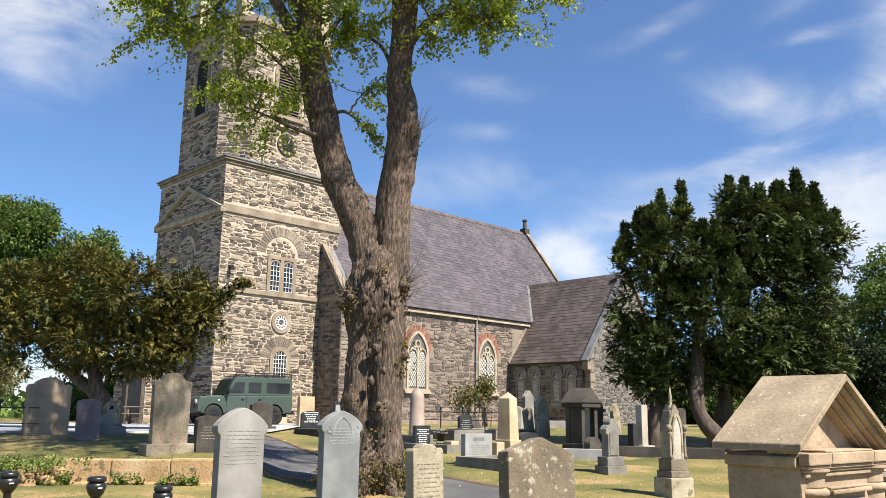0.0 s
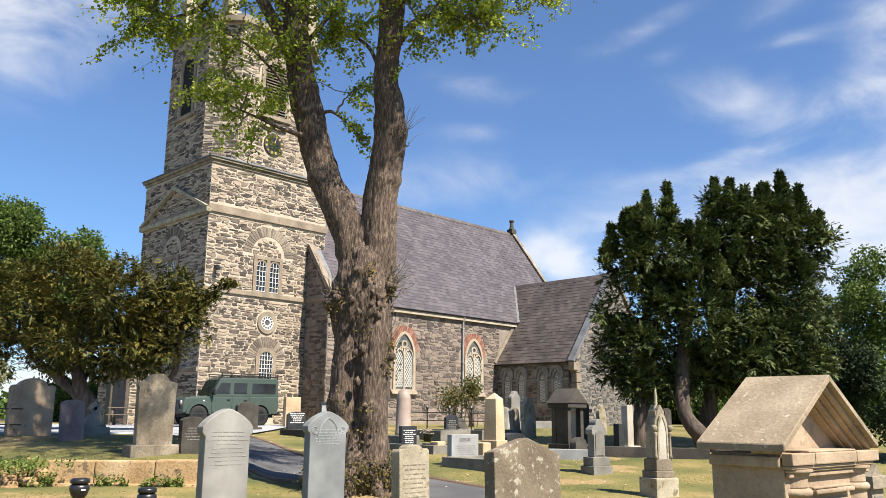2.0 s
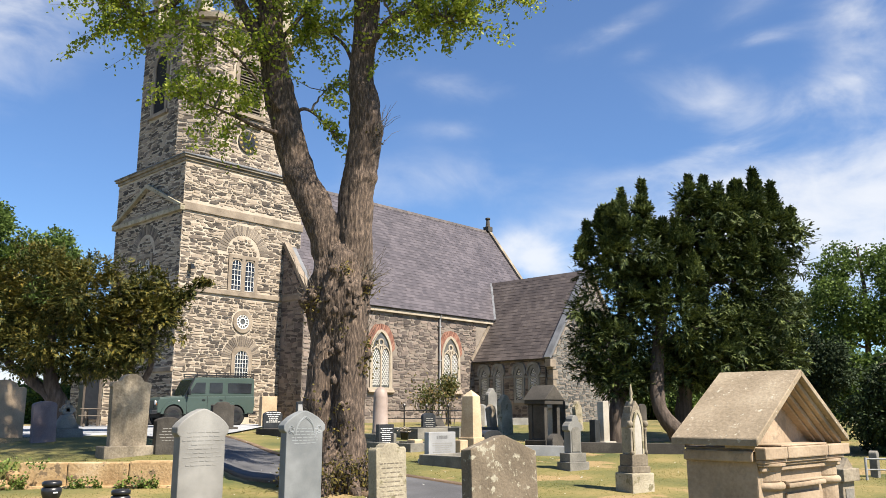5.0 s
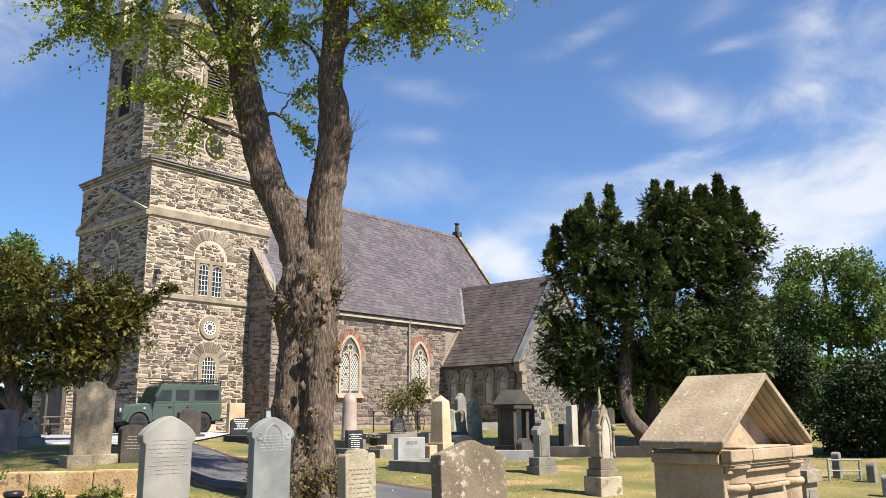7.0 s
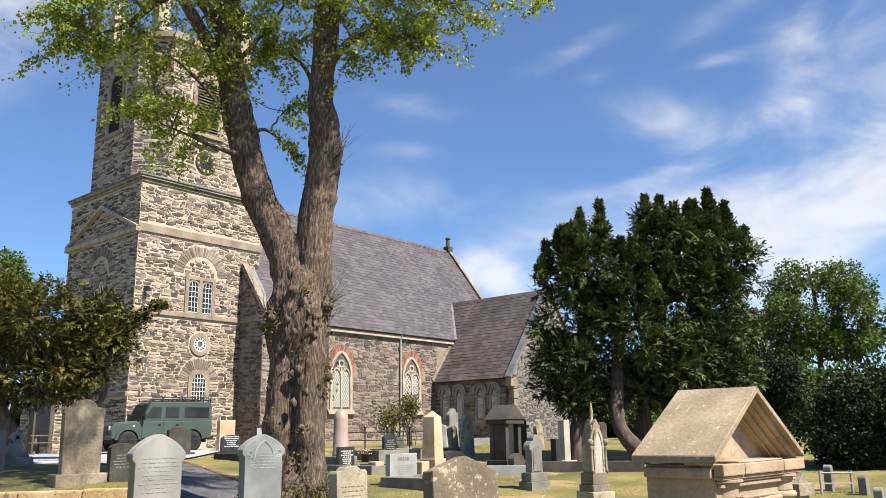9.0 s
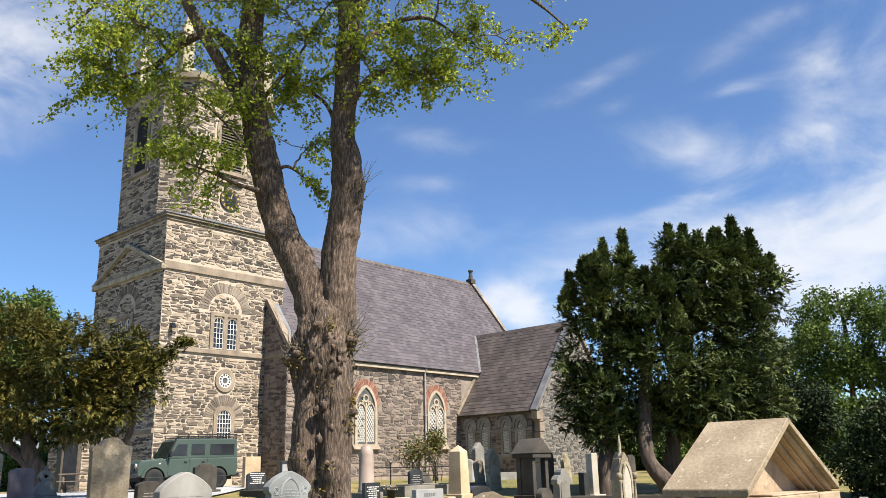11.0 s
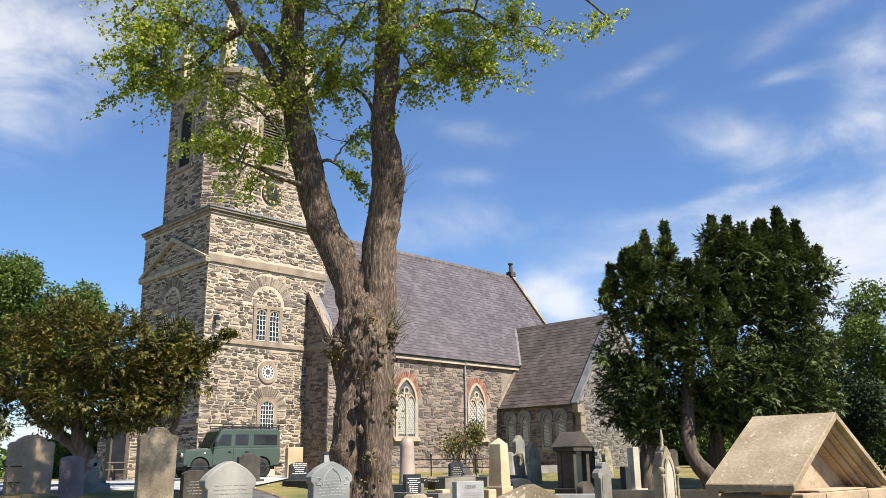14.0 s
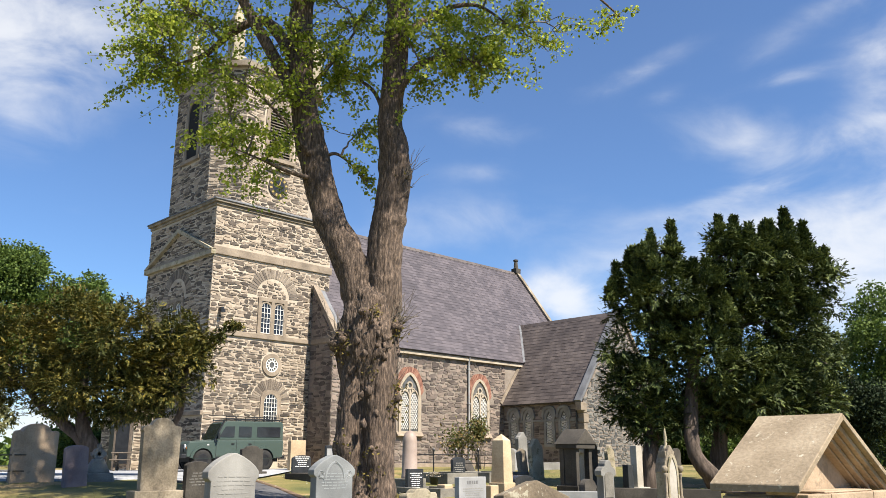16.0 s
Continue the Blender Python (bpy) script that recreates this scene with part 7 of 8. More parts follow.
# house-shaped sandstone tomb
TW, TL, TA = 1.62, 0.60, 1.96                 # gable width, length, ridge height
TB, TZ = 1.335, 1.405                           # foot of the gable, roof edge
tomb = thing("tomb", pose(-12.909, -32.438, 0, 0, 0, -3.9), "house-shaped sandstone tomb with stone roof and pediment", "tomb")
part("body", Build().box(0.07, TW - 0.07, 0.02, TL + 0.03, 0.0, TB - 0.005).bevelled(0.015), TOMB, tomb)
part("plinth", Build().box(0.02, TW - 0.02, 0.0, TL + 0.1, 0, 0.28).box(0.07, TW - 0.07, 0.05, TL + 0.05, 0.28, 0.38).bevelled(0.02), TOMB, tomb)
part("side_moulding", Build().box(0.015, 0.1, 0.03, TL + 0.02, 1.225, 1.31).bevelled(0.015), TOMB, tomb)
part("architrave", Build().box(0.08, TW - 0.08, -0.02, 0.015, 1.15, 1.19).box(0.06, TW - 0.06, -0.035, 0.015, 1.19, 1.212).bevelled(0.008, 1), TOMB, tomb)
for x0, x1 in ((0.04, 0.42), (0.428, TW - 0.428), (TW - 0.42, TW + 0.03)):
    part("cornice", Build().box(x0, x1, -0.07, 0.015, 1.245, TB).bevelled(0.01), TOMB, tomb)
part("cornice_bed", Build().box(0.05, TW - 0.05, -0.05, 0.015, 1.212, 1.245).bevelled(0.008, 1), TOMB, tomb)
part("cornice_fillet", Build().box(0.36, TW - 0.4, -0.05, 0.19, TB, TB + 0.016).bevelled(0.005, 1), TOMB, tomb)
for x0 in (0.275, TW - 0.275):
    part("pilaster", Build().turned([(0.16, 0.38), (0.16, 1.02), (0.15, 1.03), (0.15, 1.07), (0.158, 1.08), (0.158, 1.16)], x0, 0.11, 32), TOMB, tomb, "rounded corner pilaster", smooth=False)
    part("pilaster_band", Build().turned([(0.16, 1.005), (0.18, 1.015), (0.188, 1.03), (0.188, 1.048), (0.178, 1.064), (0.16, 1.07)], x0, 0.11, 32), TOMB, tomb, smooth=True)
    part("pilaster_cap", Build().turned([(0.155, 1.15), (0.168, 1.16), (0.172, 1.19), (0.2, 1.195), (0.2, 1.212)], x0, 0.11, 32), TOMB, tomb)
part("panel", Build().box(0.5, TW - 0.5, 0.0, 0.03, 0.5, 0.97).bevelled(0.008, 1), TOMB, tomb)
part("band_moulding", Build().box(0.46, TW - 0.46, -0.045, 0.03, 1.015, 1.05).box(0.46, TW - 0.46, -0.02, 0.03, 1.05, 1.07).bevelled(0.012, 2), TOMB, tomb)
part("tympanum", Build().prism([(0.1, TB), (TW - 0.1, TB), (TW / 2, TA - 0.1)], (0, 0.2, 0), X, Z, (0, 0.06, 0)), TOMB, tomb, "recessed triangular gable panel")
hw = TW / 2 + 0.06
sl = (TA - TZ) / hw
for i, (off, th, y0, y1, mt) in enumerate(((0.0, 0.05, -0.06, TL + 0.08, TOMB_ROOF), (0.05, 0.045, -0.01, 0.24, TOMB), (0.097, 0.022, 0.03, 0.24, TOMB), (0.122, 0.04, 0.08, 0.24, TOMB), (0.165, 0.02, 0.13, 0.24, TOMB))):
    for k in (-1, 1):
        o = off * math.sqrt(1 + sl * sl)
        t = th * math.sqrt(1 + sl * sl)
        xe = hw if i == 0 else min(hw - 0.05, (TA - o - t - TB - 0.004) / sl + 0.02)
        pts = [(TW / 2, TA - o), (TW / 2 + k * xe, TA - xe * sl - o), (TW / 2 + k * xe, TA - xe * sl - o - t), (TW / 2, TA - o - t)]
        part("roof_slab" if i == 0 else "raking_moulding", Build().prism(pts, (0, y0, 0), X, Z, (0, y1 - y0, 0)).bevelled(0.006, 1), mt, tomb, "lichen-flecked stone roof slab" if i == 0 else "")

# smaller pedestal tomb beyond it
p = Vector((-9.03, -31.75))
ob = thing("tomb", pose(p.x, p.y, 0.0, 0, 0, -9) @ Matrix.Diagonal((0.62, 0.62, 1.0, 1)), "grey sandstone pedestal tomb with a capped top", "tomb")
part("pedestal", Build().box(-0.22, 0.22, -0.22, 0.22, 0, 0.84).bevelled(0.015), BROWNED, ob)
part("panel", Build().box(-0.14, 0.14, -0.235, -0.22, 0.2, 0.76).bevelled(0.005, 1), KERB_STONE, ob)
part("cap", Build().box(-0.3, 0.3, -0.3, 0.3, 0.84, 0.98).bevelled(0.015), BROWNED, ob)
part("gablet", Build().prism([(-0.2, 0.98), (0.2, 0.98), (0, 1.1)], (0, 0.26, 0), X, Z, (0, -0.5, 0)), BROWNED, ob)
for a, s, w, h, mat in ((10.45, 17.0, 0.26, 0.42, KERB_STONE), (9.5, 15.0, 0.22, 0.4, GREY_STONE), (10.15, 17.8, 0.18, 0.55, KERB_STONE), (10.65, 17.3, 0.2, 0.36, BROWNED), (11.6, 16.6, 0.4, 0.5, GREY_STONE), (13.2, 33.0, 0.5, 0.9, KERB_STONE), (9.6, 33.5, 0.5, 0.9, DARK_STONE), (8.6, 31.0, 0.5, 1.0, DARK_STONE)):
    headstone("round" if w < 0.65 else "segment", a, s, w, 0.16, h, mat, "small grey headstone on the far lawn")
ob = thing("rail", pose(*spot(10.1, 17.3)), "white pipe rail between low posts", "rail")
inv = ob.matrix_world.inverted()
for z in (0.2, 0.42):
    part("bar", Build().tube([spot(9.7, 17.4) + Z * z, spot(10.4, 17.3) + Z * z], [0.016, 0.016], 8).move(inv), WHITE_STONE, ob)
for a in (9.7, 10.4):
    part("post", Build().tube([spot(a, 17.35) - Z * 0.1, spot(a, 17.35) + Z * 0.46], [0.026, 0.026], 8).move(inv), WHITE_STONE, ob)


# kerbs: frames of stone round graves
def kerb_set(a, s, w, d, h, mat, label, th=0.13, turn=0):
    ob = thing("grave_kerb", stone_pose(a, s, turn, sink=0.04), label, "grave kerb", "grave kerbs")
    for x0, x1, y0, y1 in ((-w / 2, w / 2, -d, -d + th), (-w / 2, w / 2, -th, 0), (-w / 2, -w / 2 + th, -d + th, -th), (w / 2 - th, w / 2, -d + th, -th)):
        part("kerb", Build().box(x0, x1, y0, y1, -0.3, h + 0.04).bevelled(0.012), mat, ob)
    return ob


kerb_set(0.86, 20.9, 1.5, 2.1, 0.2, KERB_STONE, "rough grey stone kerb round a grave")
kerb_set(-4.78, 29.9, 1.3, 2.0, 0.18, DARK_STONE, "dark stone kerb in front of a black headstone")
kerb_set(-0.3, 29.6, 2.0, 2.0, 0.24, KERB_STONE, "grey stone kerb enclosing a grave plot")
kerb_set(0.9, 30.6, 2.2, 2.4, 0.2, KERB_STONE, "low stone kerb under an iron rail")
kerb_set(-0.7, 24.9, 1.4, 1.9, 0.16, KERB_STONE, "low kerb round the black tablet")
kerb_set(3.6, 37.0, 3.0, 1.6, 0.3, GREY_STONE, "pale kerb along the transept foot")
for a0, s0, a1, s1, h, mat, label in ((4.2, 23.2, 7.6, 22.6, 0.28, DARK_STONE, "long dark kerb shaded by the cypresses"), (3.2, 22.4, 4.4, 22.2, 0.26, WHITE_STONE, "pale stone kerb end")):
    p, q = spot(a0, s0), spot(a1, s1)
    d = (q - p).normalized()
    n = d.cross(Z) * 0.1
    b = Build()
    b.add([p - n - Z * 0.2, q - n - Z * 0.2, q + n - Z * 0.2, p + n - Z * 0.2, p - n + Z * h, q - n + Z * h, q + n + Z * h, p + n + Z * h], [(0, 3, 2, 1), (4, 5, 6, 7), (0, 1, 5, 4), (1, 2, 6, 5), (2, 3, 7, 6), (3, 0, 4, 7)])
    single("grave_kerb", b.bevelled(0.015), mat, label, "grave kerb", "grave kerbs")
for a, s in ((0.25, 23.4), (1.5, 23.2)):
    p = spot(a, s)
    single("corner_post", Build().box(p.x - 0.16, p.x + 0.16, p.y - 0.16, p.y + 0.16, p.z - 0.1, p.z + 0.34).bevelled(0.03), TAN, "short tan stone corner post of a grave plot", "post", "corner posts")
# iron rail in front of the nave
ob = thing("iron_rail", pose(*spot(-0.4, 31.5)), "thin black iron rail round a grave plot", "rail")
inv = ob.matrix_world.inverted()
for z in (0.45, 0.75):
    part("bar", Build().tube([spot(-0.9, 31.4) + Z * z, spot(2.4, 31.0) + Z * z], [0.018, 0.018], 6).move(inv), BLACK, ob)
for k in range(5):
    a, s = -0.9 + 3.3 * k / 4, 31.4 - 0.4 * k / 4
    part("post", Build().turned([(0.025, -0.1), (0.025, 0.85), (0.05, 0.88), (0.05, 0.94), (0.01, 1.0)], 0, 0, 8).move(inv @ Matrix.Translation(spot(a, s))), BLACK, ob)
# flower pot on the kerb
p = spot(-0.05, 27.4)
ob = thing("flower_pot", pose(p.x, p.y, p.z), "dark pot of pale yellow flowers on a kerb", "flower pot")
part("pot", Build().turned([(0.12, 0.0), (0.14, 0.2), (0.17, 0.22), (0.17, 0.26)], 0, 0, 14), BLACK, ob, smooth=True)
fl = rng.normal(size=(160, 3)) * np.array([0.09, 0.09, 0.04]) + np.array([0, 0, 0.32])
leaf_part("flowers", PALE, fl + np.array(p), rng.normal(size=(160, 3)), 0.06, 0.03, ob)
# iron rail on the bank
ob = thing("iron_rail", pose(*spot(-11.3, 20.6)), "rusty black iron rail with ball-topped posts", "rail")
inv = ob.matrix_world.inverted()
for a in (-12.6, -11.0):
    part("post", Build().turned([(0.03, -0.1), (0.03, 0.78), (0.06, 0.8), (0.065, 0.86), (0.02, 0.9)], 0, 0, 10).move(inv @ Matrix.Translation(spot(a, 20.6))), DARK_STONE, ob)
for z in (0.3, 0.68):
    part("bar", Build().tube([spot(-12.9, 20.6) + Z * z, spot(-10.0, 20.6) + Z * z], [0.016, 0.016], 6).move(inv), DARK_STONE, ob)
# black urn posts in a row
for a, s, z, tilt in ((-4.72, 9.2, 0.88, 0), (-3.76, 9.2, 0.84, 0), (-3.03, 9.2, 0.75, 0)):
    p = spot(a, s)
    h = z - p.z
    ob = thing("urn_post", pose(p.x, p.y, p.z - 0.05), "glossy black urn-shaped post with faint lettering", "post", "black urn posts")
    part("stem", Build().turned([(0.09, 0), (0.09, 0.06), (0.045, 0.1), (0.04, h - 0.13), (0.06, h - 0.1)], 0, 0, 18), BLACK, ob, smooth=True)
    part("bowl", Build().turned([(0.05, h - 0.12), (0.085, h - 0.07), (0.105, h - 0.01), (0.10, h + 0.025), (0.078, h + 0.04)], 0, 0, 22), BLACK, ob, smooth=True)
    part("rim", Build().turned([(0.078, h + 0.04), (0.098, h + 0.05), (0.1, h + 0.085), (0.08, h + 0.1), (0.03, h + 0.1)], 0, 0, 22), BLACK, ob, smooth=True)
    part("lettering", bars(Build(), 0.09, h - 0.03, h, 1, -0.104, 0.014, 3), LETTER, ob)

# low retaining wall on the bank, ivy over its end
b0, b1 = spot(-7.3, 16.38, 0.1), spot(-3.95, 16.38, 0.1)
wall = thing("retaining_wall", pose(b0.x, b0.y, 0), "low ochre sandstone retaining wall, cracked and stained", "wall", kind="structure")
inv = wall.matrix_world.inverted()
cuts = [0, 0.9, 2.05, 3.35]
for c0, c1 in zip(cuts, cuts[1:]):
    p, q = spot(-7.3 + c0 + 0.008, 16.38, 0), spot(-7.3 + c1 - 0.008, 16.38, 0)
    n = AHEAD.to_3d() * 0.14
    tz = 0.70 + rnd.uniform(-0.02, 0.02)
    b = Build().add([p - n, q - n, q + n, p + n, p - n + Z * tz, q - n + Z * tz, q + n + Z * tz, p + n + Z * tz], [(0, 3, 2, 1), (4, 5, 6, 7), (0, 1, 5, 4), (1, 2, 6, 5), (2, 3, 7, 6), (3, 0, 4, 7)])
    part("block", b.move(inv).bevelled(0.03), WALL_STONE, wall)
p, q = spot(-7.4, 16.3, 0), spot(-3.9, 16.3, 0)
n = AHEAD.to_3d() * 0.2
part("footing", Build().add([p - n, q - n, q + n, p + n, p - n + Z * 0.26, q - n + Z * 0.26, q + n + Z * 0.26, p + n + Z * 0.26], [(0, 3, 2, 1), (4, 5, 6, 7), (0, 1, 5, 4), (1, 2, 6, 5), (2, 3, 7, 6), (3, 0, 4, 7)]).move(inv).bevelled(0.04), WALL_STONE, wall)
rub = Build()
for k in range(130):
    a, s = rnd.uniform(-10.5, -7.2), rnd.uniform(15.6, 16.7)
    p = spot(a, s)
    z = 0.24 + (s - 15.6) * 0.34 + rnd.uniform(-0.1, 0.03)
    r = rnd.uniform(0.06, 0.17)
    bb = Build().turned([(0.02, -r * 0.7), (r * 0.8, -r * 0.5), (r, 0), (r * 0.75, r * 0.45), (0.02, r * 0.6)], 0, 0, 9)
    rub.add([tuple(Vector((p.x, p.y, z)) + Vector(v) * (1 + 0.5 * noise.noise(Vector(v) * 6 + p))) for v in bb.v], bb.f)
single("rubble_bank", rub, EARTH, "tumbled ochre stones and earth of a broken bank", "rubble", kind="stuff", smooth=True)
P, D = [], []
for k in range(8200):
    if rnd.random() < 0.72:
        a, s, z = rnd.gauss(-8.4, 0.95), rnd.uniform(15.5, 16.4), rnd.uniform(0.2, 0.72)
        a = min(a, -6.8)
    else:
        a, s, z = rnd.uniform(-7.2, -4.2), rnd.uniform(16.02, 16.12), 0.22 + abs(rnd.gauss(0, 0.09))
    if noise.noise(Vector((a * 2.4, z * 4, 0))) < 0.02:
        continue
    P.append(tuple(spot(a, s, z + rnd.gauss(0, 0.03))))
    D.append((rnd.gauss(-0.6, 0.5), rnd.gauss(-0.6, 0.5), rnd.gauss(0.1, 0.5)))
tagged(new("ivy", leaf_mesh("ivy", IVY_LEAF, np.array(P), np.array(D), 0.055, 0.025)), "green ivy trailing over the broken wall end", "ivy", kind="stuff")

# shrubs before the nave
for a, s, z, ra, rz, leaf, seed, label in ((1.1, 36.5, 2.35, 0.75, 0.8, ROSE_LEAF, 5, "open russet-leaved shrub trained by the nave wall"), (1.9, 37.0, 2.8, 0.35, 0.6, ROSE_LEAF, 6, "slim leafy shrub beside the downpipe")):
    t = thing("shrub", pose(*spot(a, s)), label, "shrub")
    inv = t.matrix_world.inverted()
    b = Build()
    for k in range(16):
        e = spot(a + rnd.gauss(0, ra * 0.7), s + rnd.gauss(0, 0.25), z + rnd.gauss(0, rz * 0.5))
        b.tube(bent(spot(a + rnd.gauss(0, 0.12), s) - Z * 0.05, e, 0.1, 5, 0.06), [0.025, 0.02, 0.015, 0.01, 0.006], 5)
    part("stems", b.move(inv), TWIG, t, kind="stuff")
    n = 900
    Pn = np.array([tuple(spot(a + rnd.gauss(0, ra * 0.55), s + rnd.gauss(0, 0.3), z + rnd.gauss(0, rz * 0.42))) for _ in range(n)])
    leaf_part("foliage", leaf, Pn, rng.normal(size=(n, 3)), 0.11, 0.05, t)


# ---- parked car ----
def car(m):
    """A long-wheelbase off-road estate, nose towards local -x, side towards local -y."""
    c = thing("car", m, "green long-wheelbase off-road car with a black roof rack", "car")
    hw = 0.88
    side = [(-2.2, 0.52), (-2.2, 0.98), (-2.1, 1.10), (-1.0, 1.18), (2.22, 1.22), (2.25, 0.9), (2.2, 0.5)]
    part("body", Build().prism(side, (0, -hw, 0), X, Z, (0, 2 * hw, 0)).bevelled(0.05, 3), CAR_GREEN, c)
    cab = [(-1.0, 1.17), (-0.62, 1.88), (-0.5, 1.96), (2.12, 1.98), (2.22, 1.9), (2.24, 1.2)]
    part("cabin", Build().prism(cab, (0, -hw + 0.06, 0), X, Z, (0, 2 * hw - 0.12, 0)).bevelled(0.05, 3), CAR_GREEN, c)
    part("bonnet", Build().prism([(-2.08, 1.08), (-1.04, 1.16), (-1.04, 1.22), (-2.02, 1.14)], (0, -0.6, 0), X, Z, (0, 1.2, 0)).bevelled(0.03, 2), CAR_GREEN, c)
    for sd in (-1, 1):
        y = sd * (hw - 0.055)
        for pts, nm in (([(-0.78, 1.32), (-0.52, 1.74), (-0.1, 1.75), (-0.1, 1.32)], "side_window"), ([(0.1, 1.33), (0.1, 1.75), (0.7, 1.75), (0.7, 1.33)], "side_window"), ([(0.96, 1.34), (0.96, 1.75), (2.08, 1.75), (2.08, 1.34)], "side_window")):
            part(nm, Build().prism(pts, (0, y, 0), X, Z, (0, sd * 0.012, 0)), GLASS, c, "dark tinted glass")
        for x in (-0.92, 0.0, 0.82):
            part("door_seam", Build().box(x - 0.008, x + 0.008, sd * (hw + 0.002) - 0.002, sd * (hw + 0.002) + 0.002, 0.56, 1.2), BLACK, c)
        for x in (-0.15, 0.65):
            part("door_handle", Build().box(x - 0.09, x + 0.05, sd * hw - 0.02, sd * hw + 0.02, 1.02, 1.07), BLACK, c)
        part("mirror", Build().box(-0.92, -0.84, sd * 1.0 - 0.1, sd * 1.0 + 0.1, 1.24, 1.5).bevelled(0.02), BLACK, c)
        part("sill", Build().box(-0.98, 1.1, sd * hw - 0.03, sd * hw + 0.03, 0.42, 0.54), BLACK, c)
        part("side_indicator", Build().box(-1.32, -1.24, sd * hw - 0.01, sd * hw + 0.015, 0.98, 1.03), LAMP_GLASS, c)
        for x in (-1.5, 1.32):
            flare = arc(x, 0.42, 0.56, 0.56, 0.12, PI - 0.12, 12)
            inner = arc(x, 0.42, 0.45, 0.45, 0.12, PI - 0.12, 12)
            part("wheel_arch", Build().ring(inner, flare, (0, sd * (hw - 0.03), 0), X, Z, (0, sd * 0.1, 0)), CAR_GREEN, c)
            part("arch_shadow", Build().prism(arc(x, 0.42, 0.46, 0.46, 0, 2 * PI * 19 / 20, 19), (0, sd * (hw - 0.02), 0), X, Z, (0, sd * 0.025, 0)), VOID, c)
            wh = part("wheel", Build().turned([(0.30, -0.11), (0.39, -0.10), (0.405, -0.06), (0.405, 0.06), (0.39, 0.10), (0.30, 0.11)], 0, 0, 32).move(Matrix.Translation((x, sd * (hw - 0.05), 0.405)) @ Matrix.Rotation(PI / 2, 4, "X")), RUBBER, c, "black off-road tyre", True)
            part("rim", Build().turned([(0.05, -0.118), (0.24, -0.118), (0.25, -0.108), (0.25, 0.108), (0.24, 0.118), (0.05, 0.118)], 0, 0, 24).move(Matrix.Translation((x, sd * (hw - 0.05), 0.405)) @ Matrix.Rotation(PI / 2, 4, "X")), BLACK, wh, "black alloy rim")
            for k in range(5):
                a = 2 * PI * k / 5 + 0.3
                part("spoke", Build().box(0.05, 0.24, -0.02, 0.02, 0.118, 0.135).move(Matrix.Translation((x, sd * (hw - 0.05), 0.405)) @ Matrix.Rotation(-sd * PI / 2 * -1, 4, "X") @ Matrix.Rotation(a, 4, "Z")), RIM, wh)
        part("headlamp", Build().turned([(0.1, 0), (0.1, 0.03), (0.06, 0.045)], 0, 0, 18).move(Matrix.Translation((-2.2, sd * 0.62, 0.92)) @ Matrix.Rotation(-PI / 2, 4, "Y")), LAMP_GLASS, c, "round headlamp", True)
        part("front_indicator", Build().turned([(0.04, 0), (0.04, 0.02)], 0, 0, 12).move(Matrix.Translation((-2.2, sd * 0.79, 0.86)) @ Matrix.Rotation(-PI / 2, 4, "Y")), ORANGE, c)
        part("rack_rail", Build().tube([(-0.55, sd * 0.82, 2.14), (2.2, sd * 0.82, 2.14)], [0.018, 0.018], 6), BLACK, c)
        part("rack_lower_rail", Build().tube([(-0.55, sd * 0.8, 2.04), (2.2, sd * 0.8, 2.04)], [0.018, 0.018], 6), BLACK, c)
        for k in range(7):
            x = -0.5 + k * 0.44
            part("rack_post", Build().tube([(x, sd * 0.8, 1.94), (x, sd * 0.82, 2.14)], [0.016, 0.016], 6), BLACK, c)
    for k in range(9):
        x = -0.5 + k * 0.33
        part("rack_slat", Build().box(x - 0.02, x + 0.02, -0.8, 0.8, 2.03, 2.05), BLACK, c)
    part("windscreen", Build().add([(-0.99, -0.72, 1.24), (-0.99, 0.72, 1.24), (-0.66, 0.70, 1.86), (-0.66, -0.70, 1.86)], [(0, 3, 2, 1)]).move(Matrix.Translation((-0.025, 0, 0.01))), GLASS, c, "dark windscreen")
    part("grille", Build().box(-2.235, -2.19, -0.48, 0.48, 0.7, 1.02).bevelled(0.01, 1), BLACK, c)
    part("front_bumper", Build().box(-2.42, -2.18, -0.86, 0.86, 0.48, 0.64).bevelled(0.02), BLACK, c)
    part("front_wing_guard", Build().box(-2.22, -2.19, -0.86, 0.86, 0.64, 0.72), BLACK, c)
    part("rear_bumper", Build().box(2.2, 2.34, -0.84, 0.84, 0.46, 0.6).bevelled(0.02), BLACK, c)
    part("underbody", Build().box(-2.0, 2.1, -0.6, 0.6, 0.34, 0.56), RUBBER, c)
    part("snorkel", Build().tube([(-1.0, -0.9, 1.15), (-0.95, -0.9, 1.3), (-0.62, -0.86, 1.95)], [0.035, 0.035, 0.04], 8), BLACK, c)
    part("ladder", Build().box(2.25, 2.28, -0.6, -0.56, 0.9, 2.05).box(2.25, 2.28, -0.3, -0.26, 0.9, 2.05), BLACK, c)
    for k in range(7):
        x = 1.5 + k * 0.1
        part("rack_guard_bar", Build().tube([(x, -0.7, 2.05), (x, -0.7, 2.28)], [0.01, 0.01], 5), BLACK, c)
    return c


p = spot(-8.35, 34.0)
car(pose(p.x + 0.05, p.y + 0.1, level(-8.35, 34.0) + 0.05, 0, 0, -11) @ Matrix.Diagonal((0.89, 0.95, 0.97, 1)))

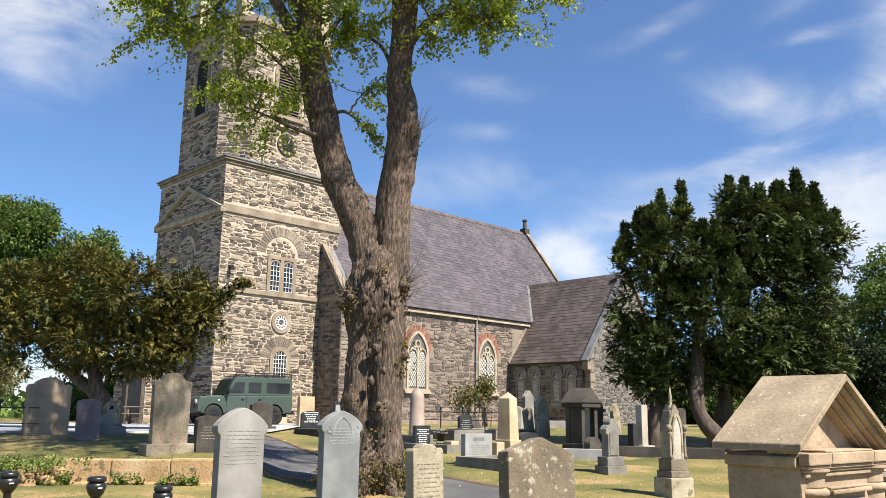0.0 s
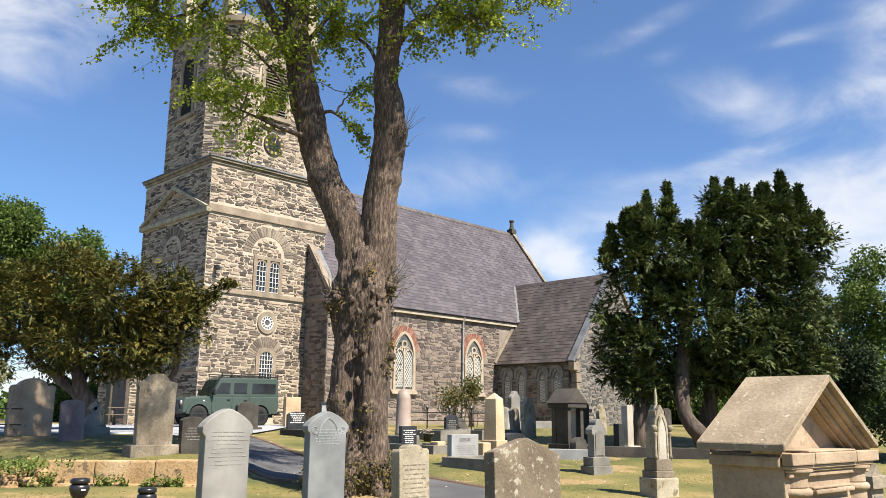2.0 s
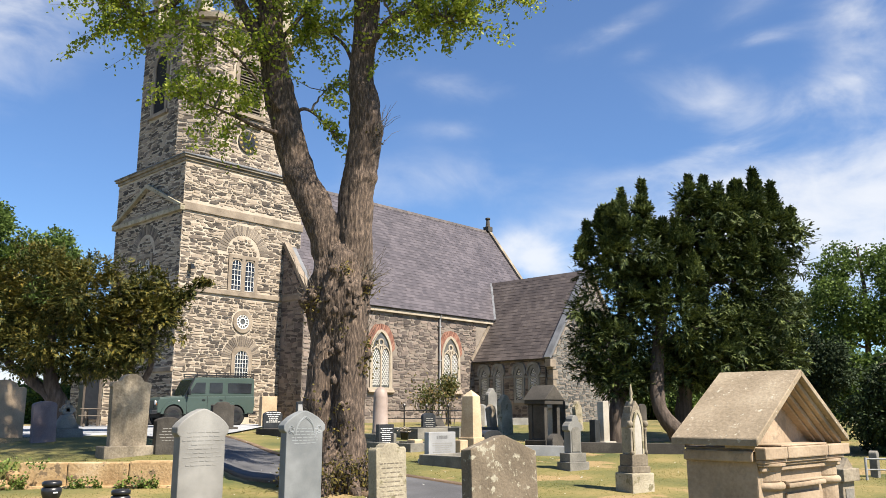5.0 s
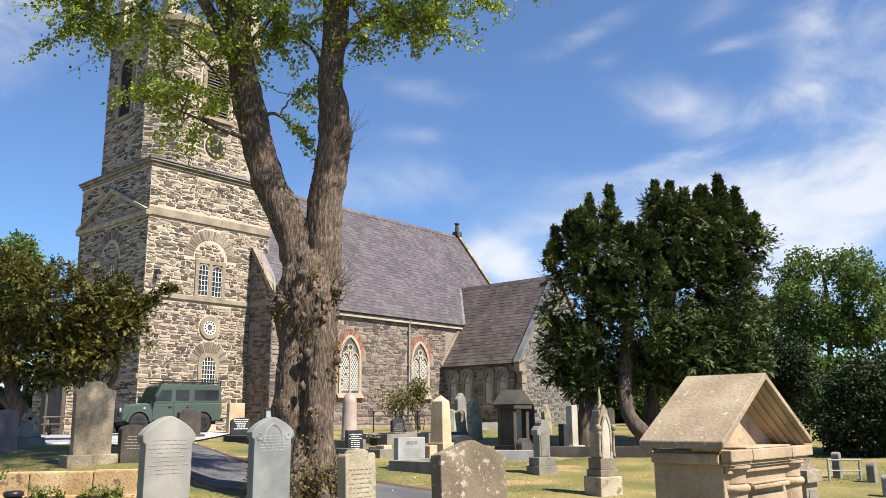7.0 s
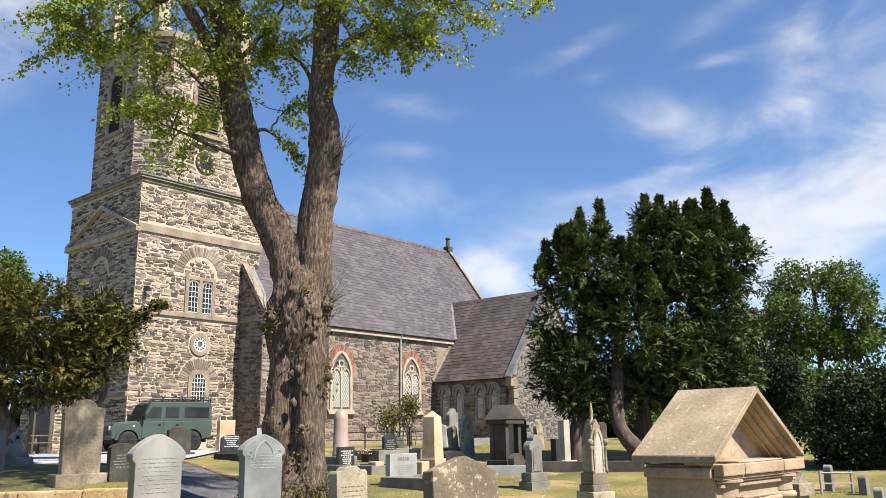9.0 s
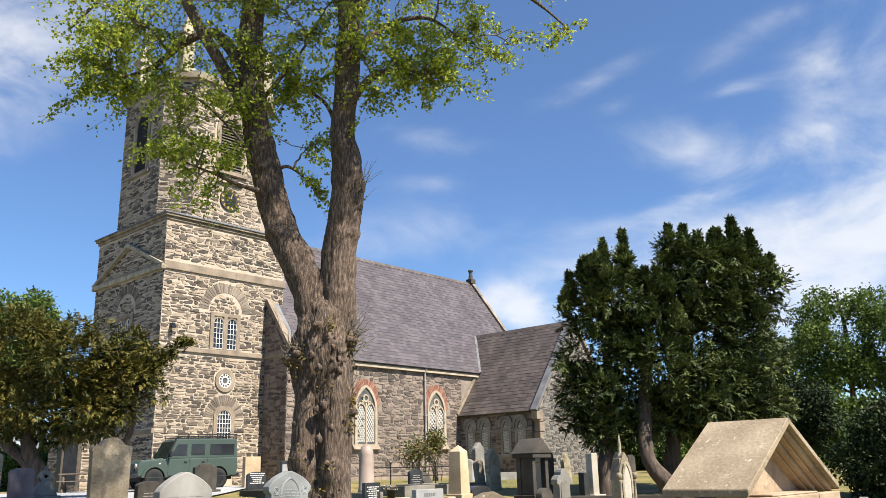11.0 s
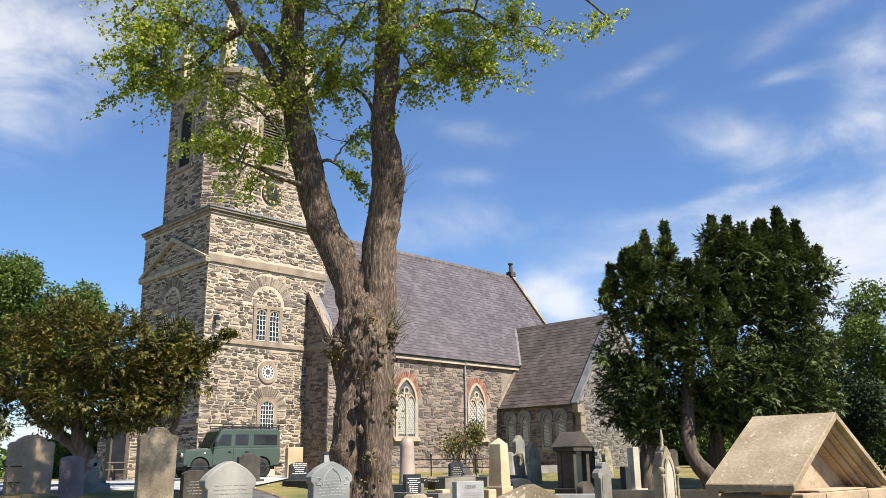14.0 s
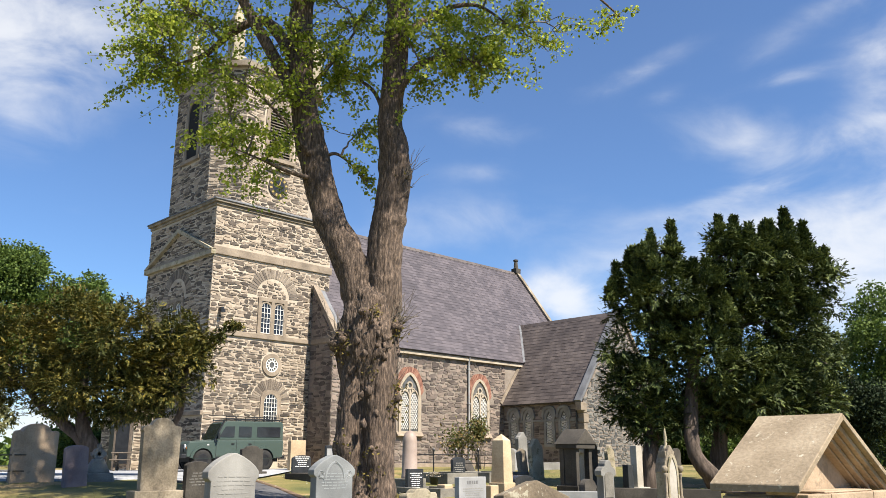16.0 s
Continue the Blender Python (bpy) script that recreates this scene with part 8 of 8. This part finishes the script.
# timber bench by the tower
p = spot(-12.75, 35.4)
ob = thing("bench", pose(p.x, p.y, level(-12.75, 35.4) + 0.05, 0, 0, -30), "dark weathered picnic bench beside the tower", "bench")
part("top", Build().box(-0.8, 0.8, -0.35, 0.35, 0.7, 0.75).bevelled(0.01, 1), TIMBER, ob)
for k in (-1, 1):
    part("seat", Build().box(-0.8, 0.8, k * 0.62 - 0.14, k * 0.62 + 0.14, 0.42, 0.46).bevelled(0.01, 1), TIMBER, ob)
    for j in (-1, 1):
        part("leg", Build().tube([(k * 0.6, j * 0.62, 0), (k * 0.6, j * 0.2, 0.72)], [0.05, 0.05], 4), TIMBER, ob)
    part("brace", Build().box(k * 0.6 - 0.03, k * 0.6 + 0.03, -0.7, 0.7, 0.36, 0.42), TIMBER, ob)
p = spot(-13.6, 36.5)
ob = thing("notice_board", pose(p.x, p.y, level(-13.6, 36.5) + 0.03, 0, 0, -45), "tall dark board standing behind the yew", "board")
part("panel", Build().box(-0.3, 0.3, -0.06, 0.06, 0.3, 2.7).bevelled(0.02), BLACK, ob)
part("post", Build().box(-0.37, -0.29, -0.08, 0.08, 0, 2.75), TIMBER, ob)
part("post", Build().box(0.29, 0.37, -0.08, 0.08, 0, 2.75), TIMBER, ob)


# ---- single stones and slates, nearest stretch ----
stone_meshes = unit_stones(RUBBLE_PIECE)
for i, (cx, cz, hw, hh, d, t) in enumerate(near_stones):
    ob = new("stone", stone_meshes[int(t * 997) % len(stone_meshes)])
    ob.parent = tower
    ob.matrix_local = church_inv @ Matrix.LocRotScale((cx, 0, cz), None, (hw, 1, hh))
slate_mesh = mesh_of(Build().add([(0, 0, 0.004), (1, 0, 0.004), (1, 1, 0.02), (0, 1, 0.02), (1, 1, 0.004), (0, 1, 0.004)], [(0, 3, 2, 1), (3, 5, 4, 2)]), "slate", SLATE_PIECE)
for x0, x1, d0, d1, lift in slate_bits:
    ob = new("slate", slate_mesh)
    ob.parent = roof
    o = R0 + X * x0 + r_down * d0
    m = Matrix((X, r_down, r_n)).transposed().to_4x4()
    ob.matrix_local = church_inv @ Matrix.Translation(o) @ m @ Matrix.Diagonal((x1 - x0, d1 - d0, lift / 0.02, 1))
